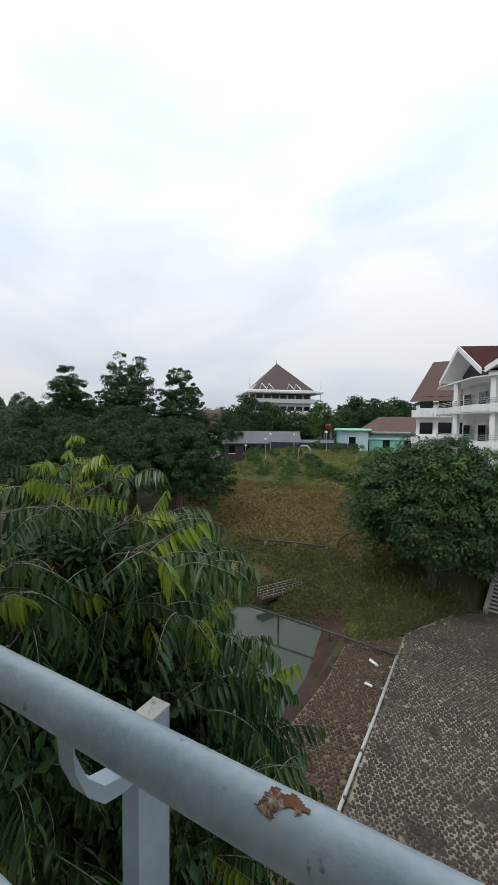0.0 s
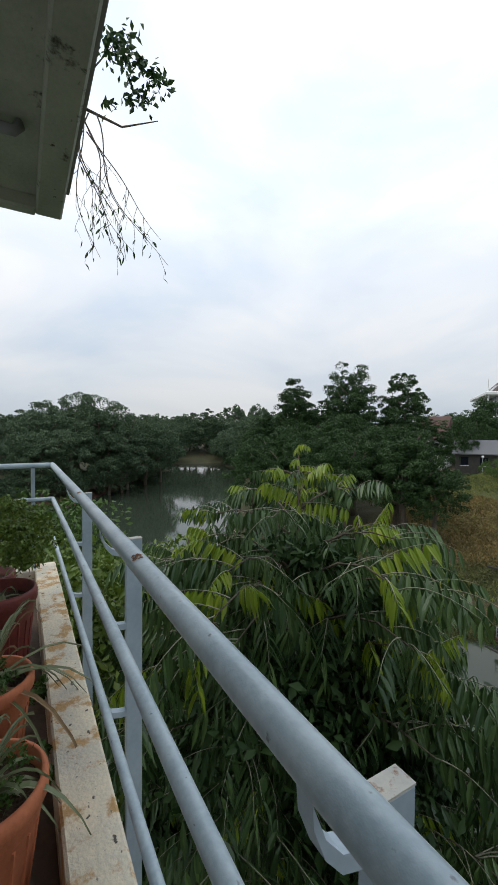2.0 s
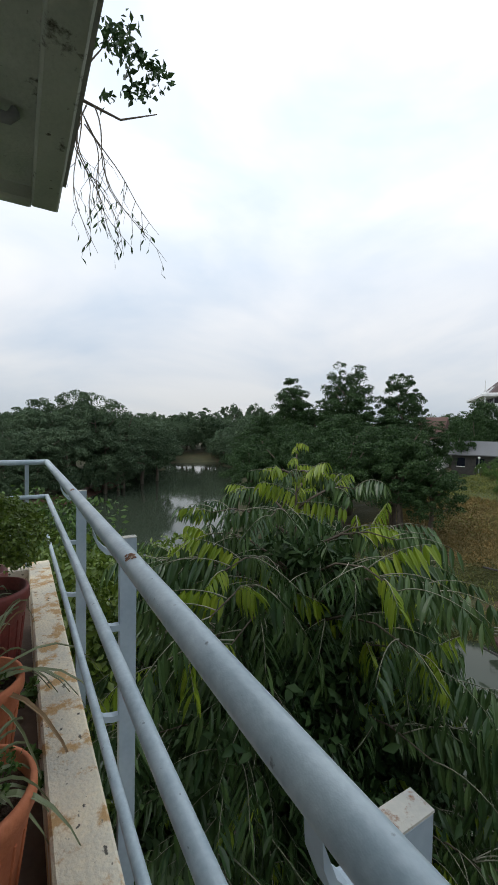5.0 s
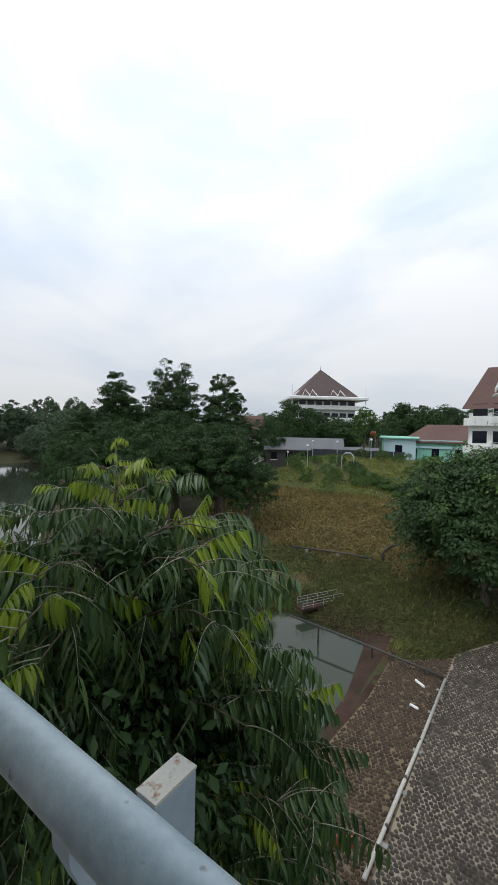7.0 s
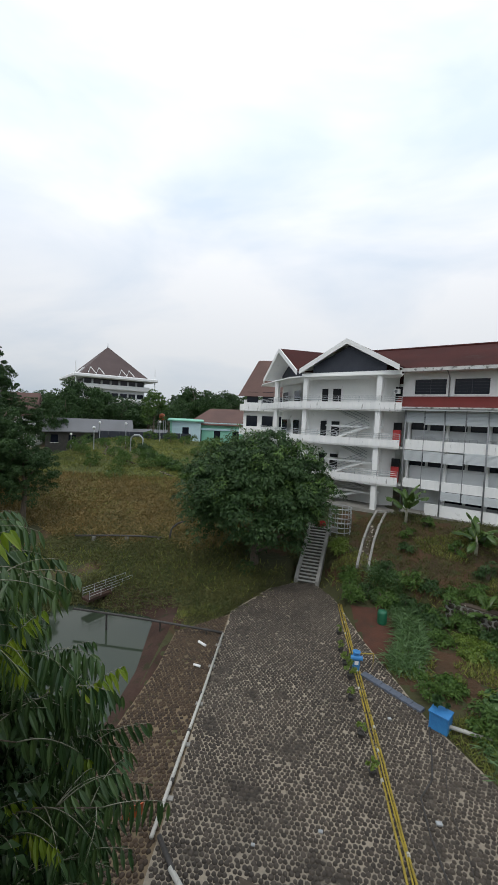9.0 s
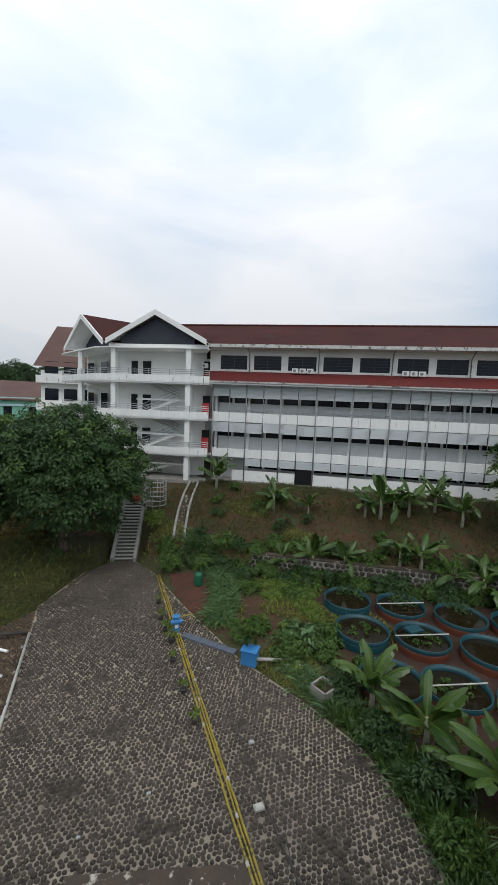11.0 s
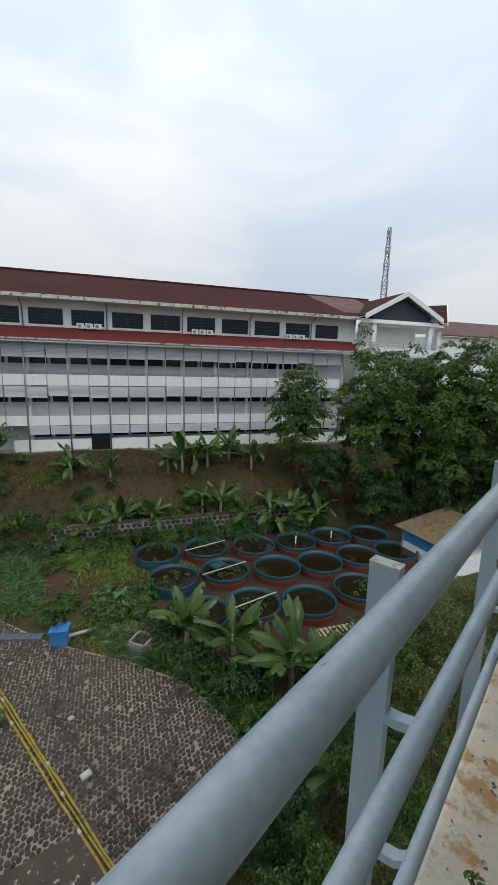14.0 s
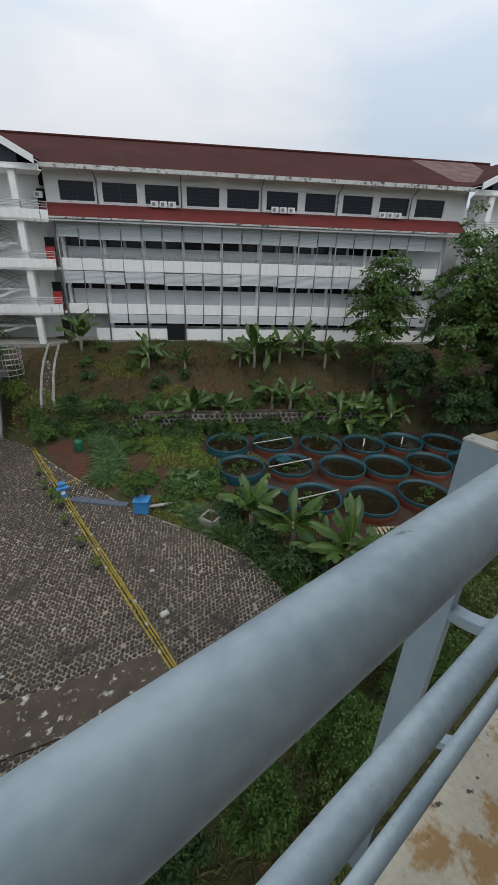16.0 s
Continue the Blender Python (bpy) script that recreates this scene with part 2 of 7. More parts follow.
M_TANKBLUE = material("blue_tarpaulin", (0.006, 0.045, 0.06), (0.011, 0.075, 0.092), 1.5, 0.45, 0.25, 8, objrand=0.5)
M_TANKORANGE = material("orange_tarpaulin", (0.15, 0.044, 0.022), (0.1, 0.033, 0.018), 1.5, 0.5, 0.25, 8)
M_WOODY = material("pale_board", (0.40, 0.33, 0.22), (0.28, 0.23, 0.16), 4, 0.8, 0.3, 8)
M_BLUE = material("blue_paint", (0.03, 0.17, 0.42), (0.05, 0.24, 0.52), 2, 0.5, 0.1, 8)
M_YELLOW = material("yellow_pipe_paint", (0.4, 0.3, 0.03), (0.24, 0.18, 0.03), 2.5, 0.6, 0.2, 8, stain=(0.08, 0.065, 0.035), stain_at=0.56)
M_PVC = material("pale_pvc", (0.52, 0.51, 0.46), (0.40, 0.39, 0.35), 2, 0.5, 0.1, 8, stain=(0.18, 0.15, 0.11), stain_at=0.6)
# Black of pipes and pots; on the long shed's walls it is painted shade.
M_NEARBLACK = material("black_pipe_and_shed_shade", (0.03, 0.028, 0.026), (0.06, 0.055, 0.05), 3, 0.6, 0.2, 8)
M_GREENWALL = material("mint_wall", (0.2, 0.48, 0.36), (0.25, 0.54, 0.42), 0.3, 0.85, 0.1, 12)
M_PALEBLUE = material("pale_blue_wall", (0.50, 0.66, 0.70), (0.44, 0.60, 0.64), 0.3, 0.85, 0.1, 12)
M_TERROOF = material("brown_tiles", (0.14, 0.08, 0.065), (0.1, 0.058, 0.05), 0.3, 0.85, 0.4, 18)
M_GREYROOF = material("grey_sheet_roof", (0.15, 0.155, 0.165), (0.12, 0.125, 0.13), 0.3, 0.7, 0.3, 14)
M_MOSQUE = material("brown_pyramid", (0.075, 0.052, 0.05), (0.1, 0.07, 0.066), 0.2, 0.8, 0.2, 12)
M_ORANGE = material("orange_plastic", (0.55, 0.12, 0.03), (0.42, 0.09, 0.03), 2, 0.5, 0.1, 8)
M_REDBOX = material("red_paint", (0.42, 0.03, 0.03), (0.32, 0.025, 0.025), 2, 0.5, 0.1, 8)
M_GREENDRUM = material("green_plastic", (0.01, 0.10, 0.05), (0.015, 0.13, 0.065), 2, 0.5, 0.1, 8)
M_TIN = material("rusty_sheet", (0.14, 0.1, 0.06), (0.24, 0.19, 0.1), 2.2, 0.6, 0.3, 8, stain=(0.12, 0.05, 0.03), stain_at=0.55)


def glassy(name, col, rough):
    m = bpy.data.materials.new(name)
    m.use_nodes = True
    p = m.node_tree.nodes["Principled BSDF"]
    p.inputs["Base Color"].default_value = (*col, 1)
    p.inputs["Roughness"].default_value = rough
    p.inputs["Specular IOR Level"].default_value = 0.25
    return m


M_GLASS = glassy("dark_pane", (0.010, 0.013, 0.021), 0.05)
# Near-black for doorway panels: the unlit room behind is put into the colour.
M_DARK = glassy("opening_shade", (0.010, 0.011, 0.013), 0.5)


def water_material(name, col):
    m = bpy.data.materials.new(name)
    m.use_nodes = True
    n, l = m.node_tree.nodes, m.node_tree.links
    p = n["Principled BSDF"]
    p.inputs["Base Color"].default_value = (*col, 1)
    p.inputs["Roughness"].default_value = 0.06
    p.inputs["IOR"].default_value = 1.33
    co = n.new("ShaderNodeTexCoord")
    w = n.new("ShaderNodeTexNoise")
    w.inputs["Scale"].default_value = 1.3
    w.inputs["Detail"].default_value = 3
    l.new(co.outputs["Object"], w.inputs["Vector"])
    b = n.new("ShaderNodeBump")
    b.inputs["Strength"].default_value = 0.06
    b.inputs["Distance"].default_value = 0.05
    l.new(w.outputs["Fac"], b.inputs["Height"])
    l.new(b.outputs[0], p.inputs["Normal"])
    return m


M_LAKE = water_material("lake_water", (0.034, 0.045, 0.030))
M_TANKWATER = water_material("tank_water", (0.016, 0.012, 0.006))


# ---- mesh helpers ----
class Mesh:
    """Collects vertices and faces of one part."""

    def __init__(self):
        self.v, self.f = [], []

    def add(self, verts, faces):
        k = len(self.v)
        self.v += [tuple(p) for p in verts]
        self.f += [tuple(i + k for i in face) for face in faces]
        return self

    def box(self, x0, y0, z0, x1, y1, z1, m=None, bevel=0.0):
        if bevel:
            b = bevel
            vs, rings = [], ((b, z0), (0, z0 + b), (0, z1 - b), (b, z1))
            for i, z in rings:
                vs += [(x0 + i, y0 + i, z), (x1 - i, y0 + i, z), (x1 - i, y1 - i, z), (x0 + i, y1 - i, z)]
            fs = [(3, 2, 1, 0), (12, 13, 14, 15)]
            for r in range(3):
                fs += [(4 * r + j, 4 * r + (j + 1) % 4, 4 * r + 4 + (j + 1) % 4, 4 * r + 4 + j) for j in range(4)]
        else:
            vs = [(x0, y0, z0), (x1, y0, z0), (x1, y1, z0), (x0, y1, z0), (x0, y0, z1), (x1, y0, z1), (x1, y1, z1), (x0, y1, z1)]
            fs = [(3, 2, 1, 0), (4, 5, 6, 7), (0, 1, 5, 4), (1, 2, 6, 5), (2, 3, 7, 6), (3, 0, 4, 7)]
        if m is not None:
            vs = [m @ Vector(p) for p in vs]
        return self.add(vs, fs)

    def tube(self, pts, r, n=8, ends=True):
        """A round bar along points; r a number or one radius a point."""
        pts = [Vector(p) for p in pts]
        rs = r if isinstance(r, (list, tuple)) else [r] * len(pts)
        vs, fs = [], []
        ref = None
        for i, p in enumerate(pts):
            d = (pts[min(i + 1, len(pts) - 1)] - pts[max(i - 1, 0)]).normalized()
            if ref is None:
                ref = Vector((0, 0, 1)) if abs(d.z) < 0.9 else Vector((1, 0, 0))
            a = d.cross(ref).normalized()
            b = d.cross(a)
            for j in range(n):
                w = 2 * math.pi * j / n
                vs.append(p + rs[i] * (math.cos(w) * a + math.sin(w) * b))
        for i in range(len(pts) - 1):
            fs += [(i * n + j, i * n + (j + 1) % n, (i + 1) * n + (j + 1) % n, (i + 1) * n + j) for j in range(n)]
        if ends:
            fs += [tuple(range(n - 1, -1, -1)), tuple(range((len(pts) - 1) * n, len(pts) * n))]
        return self.add(vs, fs)

    def lathe(self, prof, n=24, c=(0, 0, 0)):
        """A turned form from (radius, height) pairs."""
        vs = [(c[0] + r * math.cos(2 * math.pi * j / n), c[1] + r * math.sin(2 * math.pi * j / n), c[2] + z) for r, z in prof for j in range(n)]
        fs = [(i * n + j, i * n + (j + 1) % n, (i + 1) * n + (j + 1) % n, (i + 1) * n + j) for i in range(len(prof) - 1) for j in range(n)]
        return self.add(vs, fs)

    def prism(self, poly, z0, z1):
        """An upright prism over a plan polygon (anticlockwise)."""
        n = len(poly)
        vs = [(x, y, z0) for x, y in poly] + [(x, y, z1) for x, y in poly]
        fs = [tuple(range(n - 1, -1, -1)), tuple(range(n, 2 * n))] + [(j, (j + 1) % n, n + (j + 1) % n, n + j) for j in range(n)]
        return self.add(vs, fs)

    def sheet(self, quad, d):
        """A slab of a quad's outline, thickened by the vector d."""
        q = [Vector(p) for p in quad]
        d = Vector(d)
        return self.add(q + [p + d for p in q], [(3, 2, 1, 0), (4, 5, 6, 7), (0, 1, 5, 4), (1, 2, 6, 5), (2, 3, 7, 6), (3, 0, 4, 7)])

    def data(self, name, mat, smooth=False):
        me = bpy.data.meshes.new(name)
        me.from_pydata([tuple(p) for p in self.v], [], self.f)
        me.materials.append(mat)
        if smooth:
            me.polygons.foreach_set("use_smooth", [True] * len(me.polygons))
        me.update()
        return me


def part(name, mesh, mat, parent=None, label="", m=None, smooth=False):
    me = mesh if isinstance(mesh, bpy.types.Mesh) else mesh.data(name, mat, smooth)
    ob = new(name, me)
    if parent is not None:
        ob.parent = parent
    if m is not None:
        ob.matrix_local = m
    if label:
        ob["label"] = label
    return ob


def thing(name, m, label, category, group="", kind=""):
    ob = new(name)
    ob.empty_display_size = 0.2
    ob.matrix_world = m
    return tagged(ob, label, category, group, kind)


def array_mesh(name, verts, faces, mat):
    """A mesh from numpy arrays; faces all of one size."""
    me = bpy.data.meshes.new(name)
    k = faces.shape[1]
    me.vertices.add(len(verts))
    me.vertices.foreach_set("co", verts.astype(np.float32).ravel())
    me.loops.add(faces.size)
    me.loops.foreach_set("vertex_index", faces.astype(np.int32).ravel())
    me.polygons.add(len(faces))
    me.polygons.foreach_set("loop_start", np.arange(0, faces.size, k, dtype=np.int32))
    me.update(calc_edges=True)
    me.materials.append(mat)
    return me


def leaf_mesh(name, centre, along, normal, length, width, mat, fold=0.25):
    """Many small folded leaves: arrays of centres, directions, normals and sizes."""
    along = along / np.linalg.norm(along, axis=1, keepdims=True)
    side = np.cross(along, normal)
    side /= np.linalg.norm(side, axis=1, keepdims=True) + 1e-9
    nor = np.cross(side, along)
    L, Wd = length[:, None], width[:, None]
    v = np.stack([centre - along * L / 2, centre + side * Wd / 2 + nor * Wd * fold, centre + along * L / 2, centre - side * Wd / 2 + nor * Wd * fold], 1).reshape(-1, 3)
    k = np.arange(len(centre))[:, None] * 4
    f = np.concatenate([k + [0, 1, 2], k + [0, 2, 3]])
    return array_mesh(name, v, f, mat)


def crown_mesh(name, seed, rx, ry, rz, blobs, leaves, size, mat, droop=0.3, lean=0.55, low=-0.5, clump=(.13, .32)):
    """A tree crown of leaf clumps set over an uneven ellipsoid, centred at its origin."""
    g = np.random.default_rng(seed)
    d = g.normal(size=(blobs, 3))
    d[:, 2] = np.where(d[:, 2] < low, -d[:, 2] * 0.5, d[:, 2])
    d /= np.linalg.norm(d, axis=1, keepdims=True)
    c = d * g.uniform(lean, 1.0, (blobs, 1)) * [rx, ry, rz]
    r = g.uniform(*clump, blobs) * (rx + ry + rz) / 3
    which = g.integers(0, blobs, leaves)
    n = g.normal(size=(leaves, 3)) + [0, 0, 0.5]
    n /= np.linalg.norm(n, axis=1, keepdims=True)
    pos = c[which] + n * r[which][:, None] * g.uniform(0.6, 1.1, (leaves, 1)) * [1.1, 1.1, 0.75]
    along = n * 0.6 + g.normal(size=(leaves, 3)) * 0.6 - [0, 0, droop]
    nor = n + g.normal(size=(leaves, 3)) * 0.5
    s = size * g.uniform(0.6, 1.3, leaves)
    return leaf_mesh(name, pos, along, nor, s, s * 0.5, mat)


def umbel_crown(name, seed, rx, ry, rz, clusters, per, disc, leaf, mat, hollow=.35, fall=.5, slim=.36, loose=0.0, low=-2.0):
    """A crown of drooping leaf whorls, each a shallow umbrella of leaves that spread from one twig's end."""
    g = np.random.default_rng(seed)
    d = g.normal(size=(clusters, 3))
    d[:, 2] = np.where(d[:, 2] < low, -d[:, 2] * .35, d[:, 2])
    d /= np.linalg.norm(d, axis=1, keepdims=True)
    c = d * (hollow + (1 - hollow) * g.uniform(size=(clusters, 1)) ** .6) * [rx, ry, rz] * g.uniform(.82, 1.08, (clusters, 1))
    r = disc * g.uniform(.6, 1.25, clusters)
    w = np.repeat(np.arange(clusters), per)
    n = len(w)
    a, u = g.uniform(0, 2 * np.pi, n), np.sqrt(g.uniform(0, 1, n))
    rho = u * r[w]
    tilt = d[w] * .45
    out = np.stack([np.cos(a), np.sin(a), 0 * a], 1)
    pos = c[w] + out * rho[:, None] + np.stack([0 * a, 0 * a, -.4 * u * rho + g.normal(0, .22, n) * r[w] - np.hypot(d[w, 0], d[w, 1]) * (out * d[w]).sum(1) * rho * .5], 1)
    along = out + g.normal(0, .3 + .5 * loose, (n, 3)) - np.stack([0 * a, 0 * a, fall * (.3 + u)], 1)
    nor = np.array([0, 0, .8 - .5 * loose]) + tilt * (1.4 + loose) + g.normal(0, .45 + .3 * loose, (n, 3))
    ln = leaf * g.uniform(.65, 1.25, n)
    return leaf_mesh(name, pos, along, nor, ln, ln * slim, mat, .2)


def add_trunk(t, seed, height, r, spread, limbs=6, start=0.45):
    """A tapered, slightly crooked trunk, and its limbs, as parts of t."""
    g = random.Random(seed)
    pts = [Vector((0, 0, -0.4))]
    for i in range(1, 6):
        pts.append(Vector((g.uniform(-.03, .03) * height, g.uniform(-.03, .03) * height, height * i / 5)))
    part("trunk", Mesh().tube(pts, [r * 1.25, r, r * .85, r * .65, r * .45, r * .2], 8), M_BARK, t, smooth=True)
    for k in range(limbs):
        h = height * (start + (0.95 - start) * k / max(1, limbs - 1))
        i = min(4, int(h / height * 5))
        p = pts[i].lerp(pts[i + 1], h / height * 5 - i)
        a = g.uniform(0, 6.28)
        q = Vector((math.cos(a), math.sin(a), g.uniform(.4, 1.0)))
        e = p + q * spread * g.uniform(.5, .85)
        mid = p.lerp(e, .5) + Vector((g.uniform(-.1, .1), g.uniform(-.1, .1), -.05)) * spread
        part("limb", Mesh().tube([p, mid, e], [r * .42, r * .28, r * .1], 6), M_BARK, t, smooth=True)


def tree(name, pos, height, rx, rz, seed, mat, label, leaves=5000, size=0.5, blobs=60, trunk_r=0.2, ry=None, group="", droop=0.3, limbs=6, low=-0.5, lean=0.55, umbel=None, clump=(.13, .32)):
    t = thing(name, pose(*pos), label, "tree", group)
    add_trunk(t, seed, height - rz * 0.6, trunk_r, rx, limbs)
    if umbel:
        clusters, disc, hollow = umbel
        c = umbel_crown("crown", seed, rx, ry or rx, rz, clusters, leaves // clusters, disc, size, mat, hollow)
    else:
        c = crown_mesh("crown", seed, rx, ry or rx, rz, blobs, leaves, size, mat, droop, lean, low=low, clump=clump)
    part("crown", c, mat, t, m=pose(0, 0, height - rz))
    return t


# ---- the lie of the land ----
U, NRM, ORG = np.array([.857, -.515]), np.array([-.515, -.857]), np.array([19.2, 33.6])
LAKE = [(-10, -60), (-10, 8), (-8.6, 13.5), (-8.7, 20), (-9.6, 25), (-14.5, 25.8), (-19, 20), (-32, 17), (-43, 19), (-58, 30), (-90, 52), (-125, 70),
        (-166, 88), (-176, 72), (-171, 56), (-137, 40), (-95, 20), (-78, 9), (-66, -60)]
COBBLE = [(-3.55, 9.0), (4.4, 7.2), (9.0, 7.0), (9.35, 9.2), (9.4, 11.4), (8.5, 14.0), (6.6, 18.0), (4.9, 24.0), (3.7, 29.6), (2.4, 32.0), (0.9, 32.0), (-1.2, 30.4), (-3.55, 26.2)]
STRIP = [(-6.9, 10.5), (-3.55, 9.0), (-3.55, 25.8), (-5.0, 24.9), (-6.7, 23.9), (-6.6, 20.0), (-7.0, 16.0)]
WATER_Z = -0.75


def inside(x, y, poly):
    res = np.zeros(np.shape(x), bool)
    for (x0, y0), (x1, y1) in zip(poly, poly[1:] + poly[:1]):
        hit = ((y0 > y) != (y1 > y)) & (x < (x1 - x0) * (y - y0) / (y1 - y0 + 1e-12) + x0)
        res ^= hit
    return res


def edge_distance(x, y, poly):
    d = np.full(np.shape(x), 1e9)
    for (x0, y0), (x1, y1) in zip(poly, poly[1:] + poly[:1]):
        ex, ey = x1 - x0, y1 - y0
        k = np.clip(((x - x0) * ex + (y - y0) * ey) / (ex * ex + ey * ey), 0, 1)
        d = np.minimum(d, np.hypot(x - x0 - k * ex, y - y0 - k * ey))
    return np.where(inside(x, y, poly), -d, d)


def smooth(a, b, v):
    k = np.clip((v - a) / (b - a), 0, 1)
    return k * k * (3 - 2 * k)


def land(x, y):
    x, y = np.asarray(x, float), np.asarray(y, float)
    off = (x - ORG[0]) * NRM[0] + (y - ORG[1]) * NRM[1]
    s = (x - ORG[0]) * U[0] + (y - ORG[1]) * U[1]
    low = np.interp(y, [26, 31, 38, 50, 100, 300], [0.0, 0.5, 1.4, 2.7, 4.6, 6.0])
    hill = np.interp(y, [26, 31, 38, 50, 65, 76, 84, 300], [0.0, 0.6, 1.8, 4.2, 6.8, 8.2, 6.2, 6.2])
    meadow = (low + (hill - low) * smooth(-48, -34, x)) * (1 - smooth(4, 12, x))
    east = np.interp(off, [1.0, 9.2, 9.7], [4.9, 1.55, -0.02])
    west = np.interp(off, [1.0, 10.5], [4.9, 0.0])
    bank = west + (east - west) * smooth(2.0, 5.0, x)
    bank = np.where(off < 1.0, 4.9, bank) * smooth(-34, -22, s)
    h = np.maximum(meadow, np.maximum(bank, 0))
    along, across = (x - 1.75) * .225 + (y - 32) * .974, (x - 1.75) * .974 - (y - 32) * .225
    cut = smooth(1.95, 1.35, np.abs(across)) * smooth(-1.2, -.5, along) * smooth(9.2, 8.6, along)
    h = h + (np.minimum(h, np.maximum(0, along * .6) - .5) - h) * cut
    h = h + 0.12 * np.sin(x * .9 + 1.3 * np.sin(y * .5)) * np.cos(y * .7) * smooth(0.15, 1.0, h)
    d = edge_distance(x, y, LAKE)
    wet = smooth(3.2, -1.5, d)
    h = h * (1 - wet) - 1.7 * wet
    road = smooth(0.6, 0.0, edge_distance(x, y, COBBLE))
    h = h * (1 - road) - 0.10 * road
    bank_ = smooth(0.5, 0.0, edge_distance(x, y, STRIP))
    return np.minimum(h, h * (1 - bank_) + bank_ * ((x + 3.55) * 0.15 - .2))


def patch(name, poly, mat, lift, label, category="ground", step=.5, ragged=.5):
    """A ragged-edged sheet of other soil lying on the ground."""
    xs, ys = [p[0] for p in poly], [p[1] for p in poly]
    X, Y = np.meshgrid(np.arange(min(xs), max(xs) + step, step), np.arange(min(ys), max(ys) + step, step))
    d = edge_distance(X, Y, poly) + ragged * np.sin(X * 1.9 + np.sin(Y * 1.3) * 2) * np.cos(Y * 1.7)
    v = np.stack([X, Y, land(X, Y) + np.where(d < 0, lift, -.06)], -1).reshape(-1, 3)
    nx = X.shape[1]
    i, j = np.meshgrid(np.arange(nx - 1), np.arange(X.shape[0] - 1))
    k = (j * nx + i).ravel()
    f = np.stack([k, k + 1, k + nx + 1, k + nx], 1)
    f = f[(d.ravel()[f] < 0).any(1)]
    me = array_mesh(name, v, f, mat)
    me.polygons.foreach_set("use_smooth", [True] * len(me.polygons))
    return tagged(new(name, me), label, category, kind="structure")


def grid_axis(lo, hi, fine_lo, fine_hi, step, n_out):
    mid = np.arange(fine_lo, fine_hi + 1e-6, step)
    a = fine_lo - np.geomspace(step, fine_lo - lo, n_out)[::-1]
    b = fine_hi + np.geomspace(step, hi - fine_hi, n_out)
    return np.concatenate([a, mid, b])


def ground_sheet():
    xs, ys = grid_axis(-2600, 2600, -62, 42, 0.55, 26), grid_axis(-2600, 3200, -4, 62, 0.55, 26)
    X, Y = np.meshgrid(xs, ys)
    v = np.stack([X, Y, land(X, Y)], -1).reshape(-1, 3)
    nx, ny = len(xs), len(ys)
    i, j = np.meshgrid(np.arange(nx - 1), np.arange(ny - 1))
    k = (j * nx + i).ravel()
    me = array_mesh("ground", v, np.stack([k, k + 1, k + nx + 1, k + nx], 1), M_GROUND)
    me.polygons.foreach_set("use_smooth", [True] * len(me.polygons))
    return tagged(new("ground", me), "uneven grassy earth with bare brown patches", "ground", kind="structure")


ground_sheet()
lake_m = Mesh()
lake_m.add([(-260, -120, WATER_Z), (-5, -120, WATER_Z), (-5, 110, WATER_Z), (-260, 110, WATER_Z)], [(0, 1, 2, 3)])
tagged(part("water", lake_m, M_LAKE), "still murky olive lake and pond water", "water", kind="structure")


def hall_plan(s, off):
    return tuple(ORG + U * s + NRM * off)


patch("earth_slope", [hall_plan(-13, 1.2), hall_plan(-13, 9.2), hall_plan(32, 9.2), hall_plan(32, 1.2)], M_EARTH, .04, "bare red-brown earth slope with sparse grass", ragged=.8)
patch("garden_soil", [(5.2, 27), (9.0, 27), (13, 21), (12.5, 15), (10.2, 14.5), (8.8, 17), (5.2, 22.5)], M_EARTH, .04, "turned red-brown garden soil")
patch("red_soil", [(4.7, 28.2), (6.9, 28.6), (7.7, 26), (7.0, 23), (5.6, 21.9), (4.7, 23.5)], M_REDSOIL, .06, "bare turned red soil beside the pavement", ragged=.3)
patch("tank_yard", [(11.5, 20), (15, 23.5), (31, 14), (27, 6.5), (12, 8.5)], M_MUD, .04, "damp brown earth between the tanks")


patch("mud_bank", [(-9.2, 12), (-6.9, 13), (-6.9, 17), (-6.5, 20), (-6.5, 24.2), (-7.3, 26.8), (-9.4, 28.4), (-14, 29.6), (-14.5, 26.4), (-10, 25), (-9.2, 21)], M_MUD, .05, "wet red mud along the pond edge", "bank", .4, .3)
patch("shore_bank", [(-78.3, 8.4), (-95.3, 19.6), (-126, 34.6), (-128, 31.2), (-97.2, 16.0), (-80.6, 4.8), (-76, -9), (-73.6, -9)], M_REDSOIL, .1, "bare red earth bank at the lake edge", "bank", .8, .5)
patch("field_turf", [(-47, 47), (-8, 44), (-2, 50), (-6, 80), (-50, 80)], M_TURFSHADE, .05, "rough turf of the field, coloured dark as shade between the blades", step=.9, ragged=1.5)
patch("dry_slope", [(-34, 37), (-16, 36), (-8.5, 36), (-7, 41), (-12, 47), (-34, 49)], M_DRYSHADE, .05, "slope under the dry grass, coloured dark as shade between its clumps", ragged=1.2)


# ---- paving of set stones ----
def bed_z(x, y):
    return np.where(x < -3.55, (x + 3.55) * 0.15, 0.0)


bed = Mesh()
bed.prism(COBBLE, -0.4, 0.0)
paving = tagged(part("pavement", bed, M_MORTAR), "pavement of dark river stones set in pale mortar", "pavement", kind="structure")
bed2 = Mesh()
n = len(STRIP)
bed2.add([(x, y, float(bed_z(x, y)) - .01) for x, y in STRIP] + [(x, y, -1.6) for x, y in STRIP], [tuple(range(n))] + [(j, n + j, n + (j + 1) % n, (j + 1) % n) for j in range(n)])
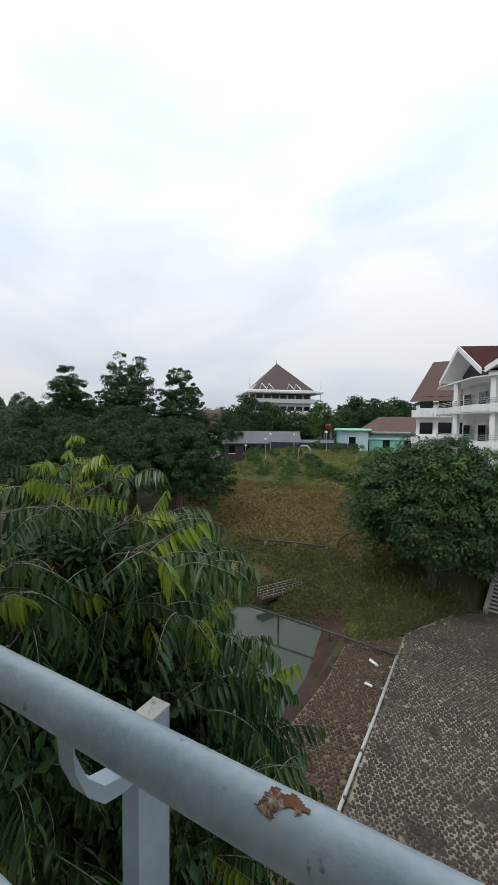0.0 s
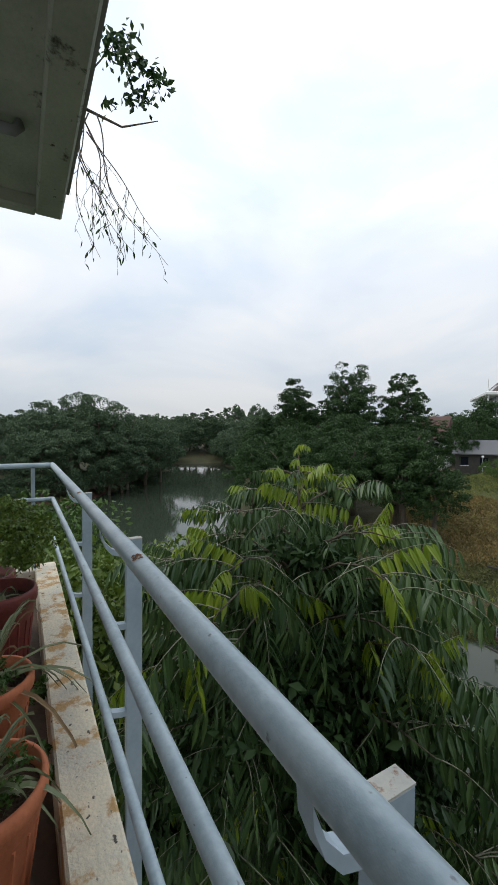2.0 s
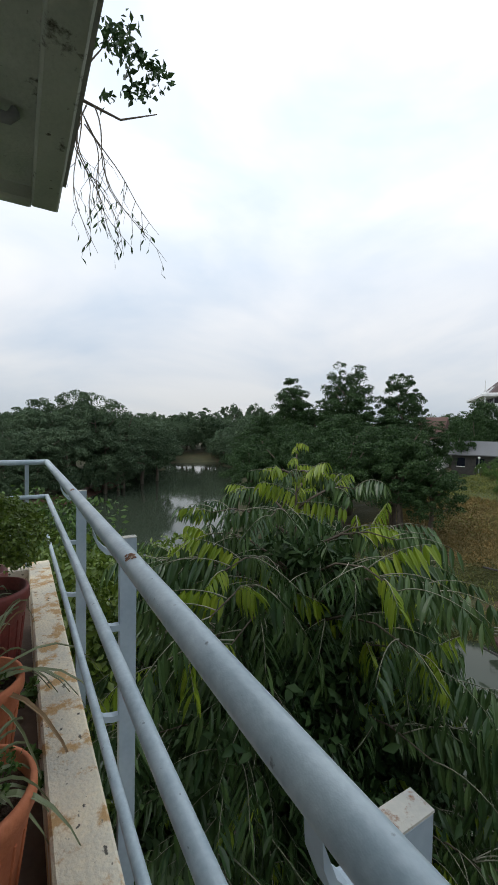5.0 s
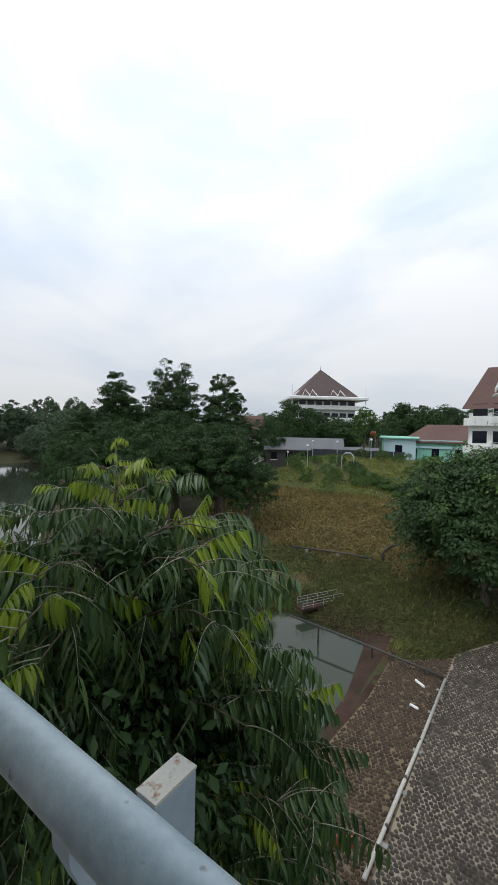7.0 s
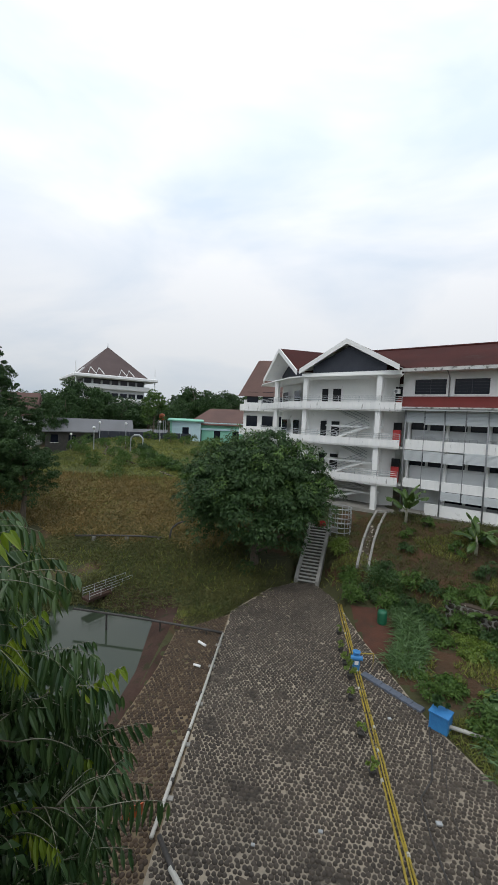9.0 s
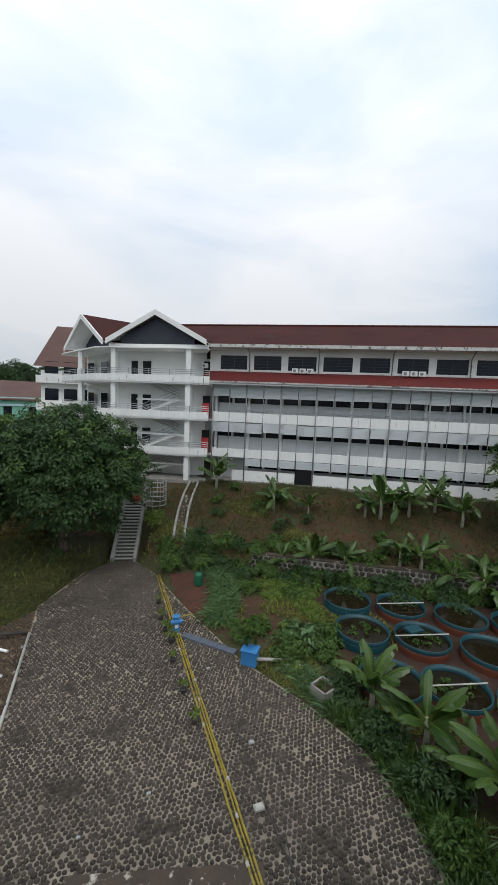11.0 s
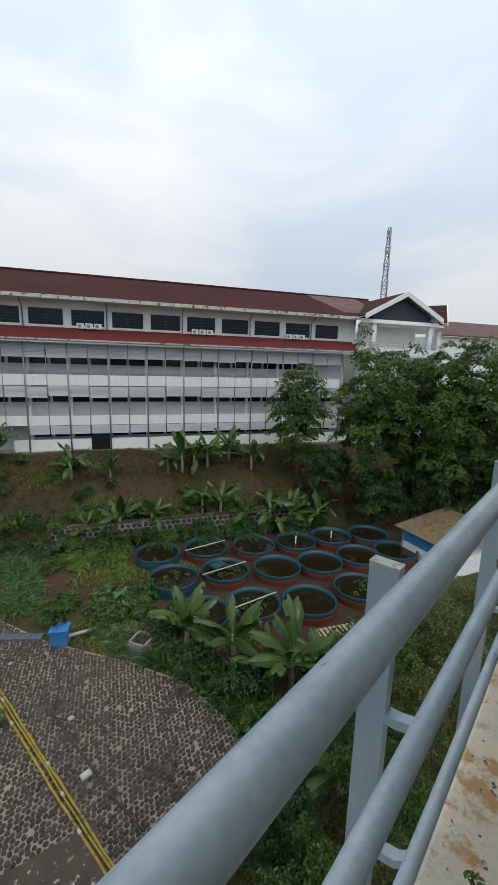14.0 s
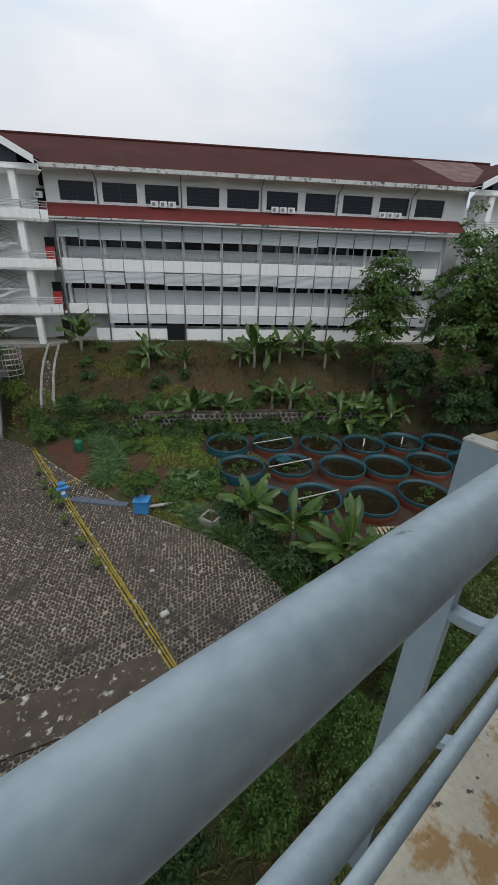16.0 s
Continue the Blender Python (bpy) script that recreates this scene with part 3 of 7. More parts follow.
slope_bed = tagged(part("pavement_slope", bed2, M_MORTARB), "sloping bank of brown stones set in mortar", "pavement", kind="structure")


def stone_places(poly, step, seed, keep):
    g = np.random.default_rng(seed)
    xs = [p[0] for p in poly]
    ys = [p[1] for p in poly]
    X, Y = np.meshgrid(np.arange(min(xs), max(xs), step), np.arange(min(ys), max(ys), step * .87))
    X = X + (np.arange(X.shape[0]) % 2)[:, None] * step / 2
    X = (X + g.uniform(-.15, .15, X.shape) * step).ravel()
    Y = Y.ravel() + g.uniform(-.14, .14, X.size) * step
    ok = edge_distance(X, Y, poly) < -step * .4
    ok &= g.uniform(size=X.size) < keep
    return np.stack([X[ok], Y[ok]], 1)


def stones_mesh(name, pl, r, seed, mat, z_of):
    """Many low domed stones joined in one mesh."""
    g = np.random.default_rng(seed)
    n, k = len(pl), 7
    ang = np.arange(k) / k * 2 * np.pi + g.uniform(0, 6.28, (n, 1))
    rad = r * g.uniform(.84, 1.08, (n, 1)) * g.uniform(.86, 1.12, (n, k))
    tilt = g.uniform(.8, 1.05, (n, 1))
    cx, cy = np.cos(ang) * rad, np.sin(ang) * rad * tilt
    h = g.uniform(.025, .06, (n, 1))
    z = z_of(pl[:, 0], pl[:, 1])[:, None]
    X, Y = pl[:, :1], pl[:, 1:]
    low = np.stack([X + cx, Y + cy, z_of(X + cx, Y + cy) - .01 + 0 * cx], -1)
    top = np.stack([X + cx * .8, Y + cy * .8, z_of(X + cx * .8, Y + cy * .8) + h], -1)
    mid = np.concatenate([pl, z + h * 1.15], 1)[:, None]
    v = np.concatenate([low, top, mid], 1).reshape(-1, 3)
    b = np.arange(n)[:, None, None] * (2 * k + 1)
    j = np.arange(k)
    j1 = (j + 1) % k
    f = np.concatenate([b + np.stack([j, j1, k + j1], 1), b + np.stack([j, k + j1, k + j], 1), b + np.stack([k + j, k + j1, 2 * k + 0 * j], 1)], 1).reshape(-1, 3)
    me = array_mesh(name, v, f, mat)
    me.polygons.foreach_set("use_smooth", [True] * len(me.polygons))
    return me


# ---- the balcony: slab, curb, soffit, rear wall, railing ----
floor_m = Mesh().box(-5.45, -2.6, 10.85, 9.0, 0.34, 11.15)
tagged(part("floor", floor_m, M_FLOOR), "dark stained concrete balcony floor", "floor", kind="structure")
curb = Mesh()
curb.box(-5.40, 0.075, 11.15, 9.0, 0.292, 11.45, bevel=0.012)
tagged(part("curb", curb, M_CURB), "weathered cream concrete curb with peeling paint and stains", "curb", kind="structure")
curb_w = Mesh().box(-5.40, -2.6, 11.15, -5.18, 0.073, 11.446, bevel=0.012)
tagged(part("curb_return", curb_w, M_CURB), "weathered concrete curb across the balcony end", "curb", kind="structure")
wall_m = Mesh().box(-5.2, -2.85, 10.85, 9.0, -2.6, 15.40)
tagged(part("wall_south", wall_m, M_WHITE), "plain white wall behind the balcony", "wall", kind="structure")
soffit = Mesh()
soffit.box(-5.16, -2.85, 15.52, 9.0, 0.10, 15.72)
tagged(part("ceiling", soffit, M_SOFFIT), "grey-green stained soffit above the balcony", "ceiling", kind="structure")
beam = Mesh().box(-5.20, 0.10, 15.38, 9.0, 0.36, 15.74, bevel=0.02)
tagged(part("eaves_beam", beam, M_SOFFIT), "stained mossy concrete edge beam", "beam", kind="structure")
beam2 = Mesh().box(-5.22, -2.85, 15.37, -5.06, 0.098, 15.73, bevel=0.02)
tagged(part("eaves_beam_return", beam2, M_SOFFIT), "stained concrete edge beam across the soffit end", "beam", kind="structure")
tiles_m = Mesh().box(-5.3, -2.9, 15.742, 9.05, 0.45, 15.80)
tagged(part("flat_roof", tiles_m, M_CONC), "flat concrete roof slab over the balcony", "roof", kind="structure")
dp = thing("drain_pipe", pose(-3.95, -0.03, 15.37), "dark grey drain pipe with elbow under the soffit", "pipe")
part("pipe", Mesh().tube([(0, -1.6, 0.05), (0, -.12, 0.05)], .035, 10), M_PIPEG, dp, smooth=True)
part("elbow", Mesh().tube([(0, -.16, 0.05), (0, -.06, 0.055), (0, -.02, 0.10), (0, -.02, 0.22)], .045, 10), M_PIPEG, dp, smooth=True)

RAIL_Y, ZT, ZM, ZL = 0.26, 12.613, 12.225, 11.80
POST_X = [-5.27, -3.665, -2.09, -0.545, 1.0, 2.545, 4.09, 5.64, 7.19]
railing = thing("railing", pose(0, 0, 11.45), "grey-blue painted steel pipe railing with rust spots", "railing")
Z0 = 11.45


def rail(name, z, r, x0, x1, parent, label=""):
    mb = Mesh()
    k = 40
    pts = [(x0 + (x1 - x0) * i / k, RAIL_Y, z - Z0) for i in range(k + 1)]
    mb.tube(pts, r, 28)
    return part(name, mb, M_RAIL, parent, label, smooth=True)


top_rail = rail("top_rail", ZT, .0300, -5.25, 8.5, railing)
rail("middle_rail", ZM, .0235, -5.25, 8.5, railing)
rail("bottom_rail", ZL, .0185, -5.25, 8.5, railing)
for z, r, nm in ((ZT, .0295, "return_top_rail"), (ZM, .023, "return_middle_rail"), (ZL, .018, "return_bottom_rail")):
    part(nm, Mesh().tube([(-5.25, RAIL_Y + .0, z - Z0), (-5.27, -2.5, z - Z0)], r, 16), M_RAIL, railing, smooth=True)
post_me = Mesh().box(-.0185, .38, -.75, .0185, .455, 1.048, bevel=.003).data("post", M_POST)
cap_me = Mesh().box(-.0195, .379, 0, .0195, .456, .004).data("cap", M_CAP)
for x in POST_X[1:]:
    po = part("post", post_me, M_POST, railing, m=pose(x, 0, 0))
    part("cap", cap_me, M_CAP, po, "rust-flecked bare cap plate", m=pose(0, 0, 1.048))
    for z, r in ((ZT, .03), (ZM, .0235), (ZL, .0185)):
        br_m = Mesh()
        k = 1.0 if z > 12.5 else .8
        pts = [(0, y, z - Z0 + dz * k) for y, dz in ((.385, -.178), (.35, -.175), (.315, -.163), (.285, -.128), (.265, -.078), (.261, -r / k - .002))]
        for (xa, ya, za), (xb, yb, zb) in zip(pts, pts[1:]):
            br_m.sheet([(-.017, ya, za - .014), (.017, ya, za - .014), (.017, yb, zb - .014), (-.017, yb, zb - .014)], (0, 0, .028))
        part("bracket", br_m, M_POST, po)
for y in (.06, -1.5):
    part("return_post", Mesh().box(-5.295, y - .02, -.02, -5.255, y + .02, ZT - Z0 - .03, bevel=.003), M_POST, railing)


def rust_patch(name, x, a0, w, h, seed, z=ZT, r=.0300):
    """A flake-edged patch of rust lying on the pipe."""
    g = random.Random(seed)
    mb = Mesh()
    nu, nv = 16, 12
    idx = {}
    for i in range(nu + 1):
        for j in range(nv + 1):
            p, q = i / nu * 2 - 1, j / nv * 2 - 1
            a = a0 + q * h
            rr = r + .0012
            idx[i, j] = len(mb.v)
            mb.v.append((x + p * w, RAIL_Y + rr * math.cos(a), z - Z0 + rr * math.sin(a)))
    for i in range(nu):
        for j in range(nv):
            p, q = (i + .5) / nu * 2 - 1, (j + .5) / nv * 2 - 1
            if p * p + q * q + .9 * noise.noise(Vector((p * 2.2 + seed, q * 2.2, seed * .37))) < .62:
                mb.f.append((idx[i, j], idx[i + 1, j], idx[i + 1, j + 1], idx[i, j + 1]))
    return part(name, mb, M_RUST, top_rail, "flaking brown rust patch")


rust_patch("rust_patch", -0.213, 1.62, .026, .40, 3)
rust_patch("rust_patch", -0.228, 2.02, .015, .24, 7)
rust_patch("rust_patch", -1.35, 1.9, .035, .6, 5)
rust_patch("rust_patch", -2.75, 1.9, .03, .5, 9)


# ---- buildings ----
ANG = math.degrees(math.atan2(U[1], U[0]))
BASE = 4.9
hall = thing("teaching_building", pose(ORG[0], ORG[1], 0, 0, 0, ANG), "long white four-storey teaching block with a dark red tiled roof", "building")
BAY = 3.372
S0, S1 = -10.2, 24.9
b = part
# rear wall of the galleries, end walls, upper storey
wall = Mesh()
wall.box(S0 + .3, 1.6, BASE - .6, S1, 1.9, 14.4)
b("wall", wall, M_GREYWALL, hall)
b("base_wall", Mesh().box(S0, -.1, BASE - 1.2, S1, 1.6, BASE + .12), M_CONC, hall)
b("base_wall", Mesh().box(S0 + 2.2, .10, BASE + .12, S1, .25, 6.05), M_WHITE, hall, "white ground-floor wall")
top = Mesh()
zs = (16.05, 17.42)
top.box(S1, .9, 14.4, S1 + .7, 1.2, 18.3)
top.box(S0 - .6, .9, 14.4, S1, 1.2, zs[0])
top.box(S0 - .6, .9, zs[1], S1, 1.2, 18.3)
WIN = []
for i in range(10):
    c = -8.35 + 3.385 * i
    WIN.append((c - 1.36, c + 1.36))
edges = [S0 - .6] + [e for w in WIN for e in w] + [S1]
for i in range(0, len(edges), 2):
    if edges[i + 1] > edges[i]:
        top.box(edges[i], .9, zs[0], edges[i + 1], 1.2, zs[1])
upper = b("upper_wall", top, M_WHITE, hall)
b("back_wall", Mesh().box(S0 - 10, 13.5, BASE, S1 + 10, 13.8, 18.3), M_WHITE, hall)
for i, (a, c) in enumerate(WIN):
    w = b("window", Mesh().box(a, 1.02, zs[0], c, 1.05, zs[1]), M_GLASS, hall, "dark tinted ribbon window")
    fr = Mesh()
    fr.box(a - .06, .86, zs[0] - .1, c + .06, 1.0, zs[0])
    fr.box(a - .06, .86, zs[1], c + .06, 1.0, zs[1] + .1)
    fr.box(a - .07, .86, zs[0], a, 1.0, zs[1])
    fr.box(c, .86, zs[0], c + .07, 1.0, zs[1])
    part("frame", fr, M_WHITE, w)
    mu = Mesh()
    for k in (1, 2, 3, 4):
        mu.box(a, 1.0, zs[0] + (zs[1] - zs[0]) * k / 5 - .008, c, 1.015, zs[0] + (zs[1] - zs[0]) * k / 5 + .008)
    mu.box((a + c) / 2 - .02, 1.0, zs[0], (a + c) / 2 + .02, 1.016, zs[1])
    part("mullion", mu, M_NAVY, w)
# main roof, eaves, awning
rf = Mesh()
rf.sheet([(S0 - 6, -.55, 18.15), (S1 + 6, -.55, 18.15), (S1 + 6, 7.0, 21.28), (S0 - 6, 7.0, 21.28)], (0, 0, .16))
rf.sheet([(S0 - 6, 7.0, 21.28), (S1 + 6, 7.0, 21.28), (S1 + 6, 14.6, 18.15), (S0 - 6, 14.6, 18.15)], (0, 0, .16))
roof = b("roof", rf, M_ROOF, hall)
part("worn_tiles", Mesh().sheet([(S1 - 1.0, .8, 18.72), (S1 + 4, .8, 18.72), (S1 + 4, 6.9, 21.25), (S1 - 2.6, 6.9, 21.25)], (0, 0, .19)), M_OLDROOF, roof, "weathered pale tiles")
part("ridge", Mesh().tube([(S0 - 6, 7.0, 21.46), (S1 + 6, 7.0, 21.46)], .14, 8), M_ROOF, roof)
part("fascia", Mesh().box(S0 - .4, -.72, 18.02, S1 + .2, -.552, 18.32), M_FASCIA, roof, "moss-stained pale gutter")
b("soffit", Mesh().box(S0 - .4, -.55, 18.05, S1, .9, 18.12), M_WHITE, hall)
aw = b("awning", Mesh().sheet([(S0 - .9, -.75, 14.75), (S1 + .3, -.75, 14.75), (S1 + .3, .9, 15.75), (S0 - .9, .9, 15.75)], (0, 0, .1)), M_AWN, hall, "red tiled awning strip")
part("awning_edge", Mesh().box(S0 - .9, -.85, 14.67, S1 + .3, -.752, 14.80), M_FASCIA, aw)
b("awning_soffit", Mesh().box(S0 - .9, -.74, 14.5, S1, 1.6, 14.6), M_WHITE, hall)
for z in (7.35, 10.87):
    b("gallery_slab", Mesh().box(S0 - .3, .13, z, S1, 1.6, z + .15), M_WHITE, hall)
# bays
pipe_me = Mesh().tube([(0, -.07, BASE + .1), (0, -.07, 14.5)], .065, 8).data("pipe", M_PIPEG, True)
thin_me = Mesh().tube([(0, -.05, 6.6), (0, -.05, 14.5)], .028, 6).data("blind_rod", M_PIPEG, True)
up_me = Mesh().tube([(0, -.5, 18.1), (0, .0, 17.9), (0, .78, 17.5), (0, .8, 15.7)], .05, 6).data("downpipe", M_PIPEG, True)
par_me = {}
for z0, z1 in ((10.87, 11.80), (7.34, 8.18)):
    par_me[z0] = Mesh().box(.02, 0, z0, BAY - .02, .12, z1, bevel=.01).data("parapet", M_STREAK)
lowpar = Mesh().box(.03, .0, 9.0, BAY - .03, .06, 9.38).data("mesh_panel", M_GREYWALL)
blinds = []
for z0, z1 in ((13.28, 14.38), (9.84, 10.80), (6.55, 7.30)):
    nsl = 10
    prof = [(.03, z0), (.03, z1)]
    for i in range(nsl, 0, -1):
        zb = z0 + (z1 - z0) * i / nsl
        za = z0 + (z1 - z0) * (i - 1) / nsl
        prof += [(0, zb), (-.025, za + .01)]
    k_ = len(prof)
    mb = Mesh().add([(x, y, z) for x in (.05, BAY / 2 - .06) for y, z in prof], [tuple(range(k_)), tuple(range(2 * k_ - 1, k_ - 1, -1))] + [(j, k_ + j, k_ + (j + 1) % k_, (j + 1) % k_) for j in range(k_)])
    blinds.append(mb.data("blind", M_BLIND))
dark = []
for z0, z1 in ((12.72, 14.0), (9.3, 10.6), (6.1, 7.3)):
    dark.append(Mesh().box(.16, 1.55, z0, BAY / 2 - .1, 1.58, z1).data("window", M_GLASS))
g = random.Random(5)
for i in range(11):
    s = -10.12 + BAY * i
    if s > S1:
        break
    b("drainpipe", pipe_me, M_PIPEG, hall, m=pose(s, 0, 0))
    if i < 10:
        b("blind_rod", thin_me, M_PIPEG, hall, m=pose(s + BAY / 2, 0, 0))
    if i % 2 == 1:
        b("downpipe", up_me, M_PIPEG, hall, m=pose(s, 0, 0))
    full = s + BAY <= S1 + 1.3
    if full:
        for z0 in par_me:
            b("parapet", par_me[z0], M_STREAK, hall, "white parapet panel with dark rain streaks", m=pose(s, 0, 0))
        for k in (0, 1):
            for lv in (0, 1, 2):
                if lv == 2 and i == 0:
                    continue
                drop = g.choice((0, 0, 0, .04, .1, -.05)) if lv < 2 else 0
                b("blind", blinds[lv], M_BLIND, hall, m=pose(s + k * BAY / 2, 0, drop))
                if not (lv == 0 and i == 9):
                    b("gallery_window", dark[lv], M_GLASS, hall, m=pose(s + k * BAY / 2, 0, 0))
        b("column", Mesh().box(s - .12, 1.3, BASE, s + .12, 1.6, 14.4), M_WHITE, hall)
# A solid panel; its dark colour stands for the shaded room.
b("ground_door", Mesh().box(-1.7, .02, BASE + .15, -.1, .09, 6.6), M_DARK, hall, "doorway panel painted dark as the shade inside")
# air-conditioner outdoor units on the upper wall
for s in (-2.2, 7.9, 17.6):
    for k in range(3):
        u = thing("air_conditioner", hall.matrix_world @ pose(s + k * .72, .55, 15.80), "small white outdoor air-conditioner unit on the awning", "air conditioner", "outdoor units")
        part("body", Mesh().box(-.3, -.14, 0, .3, .14, .46, bevel=.02), M_WHITE, u)
        part("fan_grille", Mesh().lathe([(.0, 0), (.15, 0), (.15, .02), (.12, .025), (0, .03)], 14), M_PIPEG, u, m=pose(-.06, -.145, .23, 90, 0, 0))
u = thing("air_conditioner", hall.matrix_world @ pose(-11.3, .75, 16.1), "white outdoor unit on a wall bracket", "air conditioner", "outdoor units")
part("body", Mesh().box(-.3, -.14, 0, .3, .14, .46, bevel=.02), M_WHITE, u)
part("fan_grille", Mesh().lathe([(.0, 0), (.15, 0), (.15, .02), (.12, .025), (0, .03)], 14), M_PIPEG, u, m=pose(-.06, -.145, .23, 90, 0, 0))
# desks stacked in the upper gallery
for i in range(22):
    d = thing("gallery_desk", hall.matrix_world @ pose(-9 + i * 1.13 + g.uniform(-.2, .2), 1.1, 11.02), "small grey metal desk in the gallery", "desk", "desks in the gallery")
    part("top", Mesh().box(-.35, -.2, 1.0, .35, .2, 1.04), M_STEEL, d)
    for sx in (-.3, .3):
        part("leg", Mesh().box(sx - .02, -.02, 0, sx + .02, .02, 1.0), M_STEEL, d)


def rail_run(parent, pts, z, h=1.0, bars=4, name="balustrade"):
    """Horizontal tube rails on posts along plan points."""
    r = Mesh()
    for k in range(bars):
        zz = z + h * (k + 1) / bars
        r.tube([(x, y, zz) for x, y in pts], .025, 6)
    ob = part(name, r, M_STEEL, parent)
    for (xa, ya), (xb, yb) in zip(pts, pts[1:]):
        L = math.hypot(xb - xa, yb - ya)
        m = max(1, int(L / 1.8))
        for j in range(m + 1):
            x, y = xa + (xb - xa) * j / m, ya + (yb - ya) * j / m
            part("baluster", Mesh().tube([(x, y, z - .02), (x, y, z + h)], .03, 6), M_STEEL, ob)
    return ob


def offset_line(pts, d):
    """The plan line moved d to its left."""
    res = []
    for i, (x, y) in enumerate(pts):
        ds = []
        for a, c in ((i - 1, i), (i, i + 1)):
            if a >= 0 and c < len(pts):
                v = Vector((pts[c][0] - pts[a][0], pts[c][1] - pts[a][1])).normalized()
                ds.append(Vector((-v.y, v.x)))
        nrm = sum(ds, Vector((0, 0))).normalized()
        k = d / max(.3, nrm.dot(ds[0]))
        res.append((x + nrm.x * k, y + nrm.y * k))
    return res


def band(pts, t, z0, z1):
    """A wall of thickness t following a plan line."""
    return Mesh().prism(pts + offset_line(pts, t)[::-1], z0, z1)


def gable_roof(parent, p0, p1, back, eave, ridge, over=.5):
    """A gabled roof whose front runs from p0 to p1 and which goes back by the vector back; white bargeboards, dark gable."""
    p0, p1, back = Vector((*p0, 0)), Vector((*p1, 0)), Vector((*back, 0))
    mid = (p0 + p1) / 2
    e = (p1 - p0).normalized()
    n_ = -back.normalized()
    f0, f1, fm = p0 + n_ * over, p1 + n_ * over, mid + n_ * over
    Z = lambda p, z: Vector((p.x, p.y, z))
    a, c, m_ = Z(f0, eave), Z(f1, eave), Z(fm, ridge)
    ab, cb, mb_ = Z(p0 + back, eave), Z(p1 + back, eave), Z(mid + back, ridge)
    r = Mesh()
    r.sheet([a, m_, mb_, ab], (0, 0, .15))
    r.sheet([m_, c, cb, mb_], (0, 0, .15))
    rf = part("pavilion_roof", r, M_ROOF, parent)
    bb = Mesh()
    for q0, q1 in ((a, m_), (m_, c)):
        bb.sheet([q0 + n_ * .02 - Vector((0, 0, .32)), q1 + n_ * .02 - Vector((0, 0, .32)), q1 + n_ * .02 + Vector((0, 0, .2)), q0 + n_ * .02 + Vector((0, 0, .2))], n_ * .14)
    part("bargeboard", bb, M_WHITE, rf, "white bargeboards")
    so = Mesh()
    dn = Vector((0, 0, -.06))
    so.sheet([a + dn, m_ + dn, mb_ + dn, ab + dn], (0, 0, .05))
    so.sheet([m_ + dn, c + dn, cb + dn, mb_ + dn], (0, 0, .05))
    part("soffit", so, M_WHITE, rf, "white boarded soffit")
    gb = Mesh()
    i0, i1 = p0.lerp(p1, .13), p0.lerp(p1, .87)
    hgt = eave + (ridge - eave) * .26 - .25
    q = n_ * .02
    gb.add([Z(i0 + q, eave - .22), Z(i1 + q, eave - .22), Z(i1 + q, hgt), Z(mid + q, ridge - .5), Z(i0 + q, hgt),
            Z(i0 - n_ * .1, eave - .22), Z(i1 - n_ * .1, eave - .22), Z(i1 - n_ * .1, hgt), Z(mid - n_ * .1, ridge - .5), Z(i0 - n_ * .1, hgt)],
           [(0, 1, 2, 3, 4), (9, 8, 7, 6, 5), (0, 5, 6, 1), (1, 6, 7, 2), (2, 7, 8, 3), (3, 8, 9, 4), (4, 9, 5, 0)])
    part("gable_panel", gb, M_NAVY, rf, "dark navy gable panel")
    ge = Mesh()
    ge.sheet([Z(p0, eave - .62), Z(p1, eave - .62), Z(p1, eave - .22), Z(p0, eave - .22)], back.normalized() * .3)
    part("gable_beam", ge, M_WHITE, rf)
    return rf


def pavilion(line, backs, floors, stair_span, cols, label):
    """A corner pavilion with open galleries. line: plan points of the parapet front, in the hall's own axes."""
    pv = thing("stair_pavilion", hall.matrix_world.copy(), label, "building")
    for z in floors:
        part("floor_slab", Mesh().prism(line + offset_line(line, 4.5)[::-1], z - .02, z + .12), M_WHITE, pv)
        part("parapet", band(line, .14, z - .05, z + .78), M_STREAK, pv, "white parapet with dark rain streaks")
        rail_run(pv, offset_line(line, .07), z + .78, .55, 3)
    part("ground_slab", Mesh().prism(line + offset_line(line, 6)[::-1], BASE - 1.5, BASE + .05), M_CONC, pv)
    for z0, z1 in zip([BASE] + floors, floors + [17.9]):
        part("rear_wall", band(offset_line(line, 3.0), .25, z0, z1), M_WHITE, pv)
    part("ceiling_slab", Mesh().prism(line + offset_line(line, 4.0)[::-1], 17.7, 17.82), M_WHITE, pv)
    for x, y in cols:
        part("column", Mesh().box(x - .24, y - .24, BASE - .2, x + .24, y + .24, 17.9, bevel=.02), M_WHITE, pv)
    a, c, y = stair_span
    for z0, z1 in zip([BASE] + floors[:-1], floors):
        h = (z1 - z0) / 2
        for k, (xa, xb, yy) in enumerate(((a, c, y), (c, a, y + 1.2))):
            zz = z0 + h * k
            fl = part("stair_flight", Mesh().sheet([(xa, yy, zz), (xb, yy, zz + h), (xb, yy + 1.1, zz + h), (xa, yy + 1.1, zz)], (0, 0, .22)), M_WHITE, pv)
            r = Mesh()
            for q in (.45, .75, 1.05):
                r.tube([(xa, yy + .03, zz + q), (xb, yy + .03, zz + h + q)], .03, 6)
            part("stair_rail", r, M_STEEL, fl)
        part("landing", Mesh().box(min(a, c) - (1.3 if a > c else 0), y, z0 + h, max(a, c) + (0 if a > c else 1.3), y + 2.4, z0 + h + .18), M_WHITE, pv)
    return pv


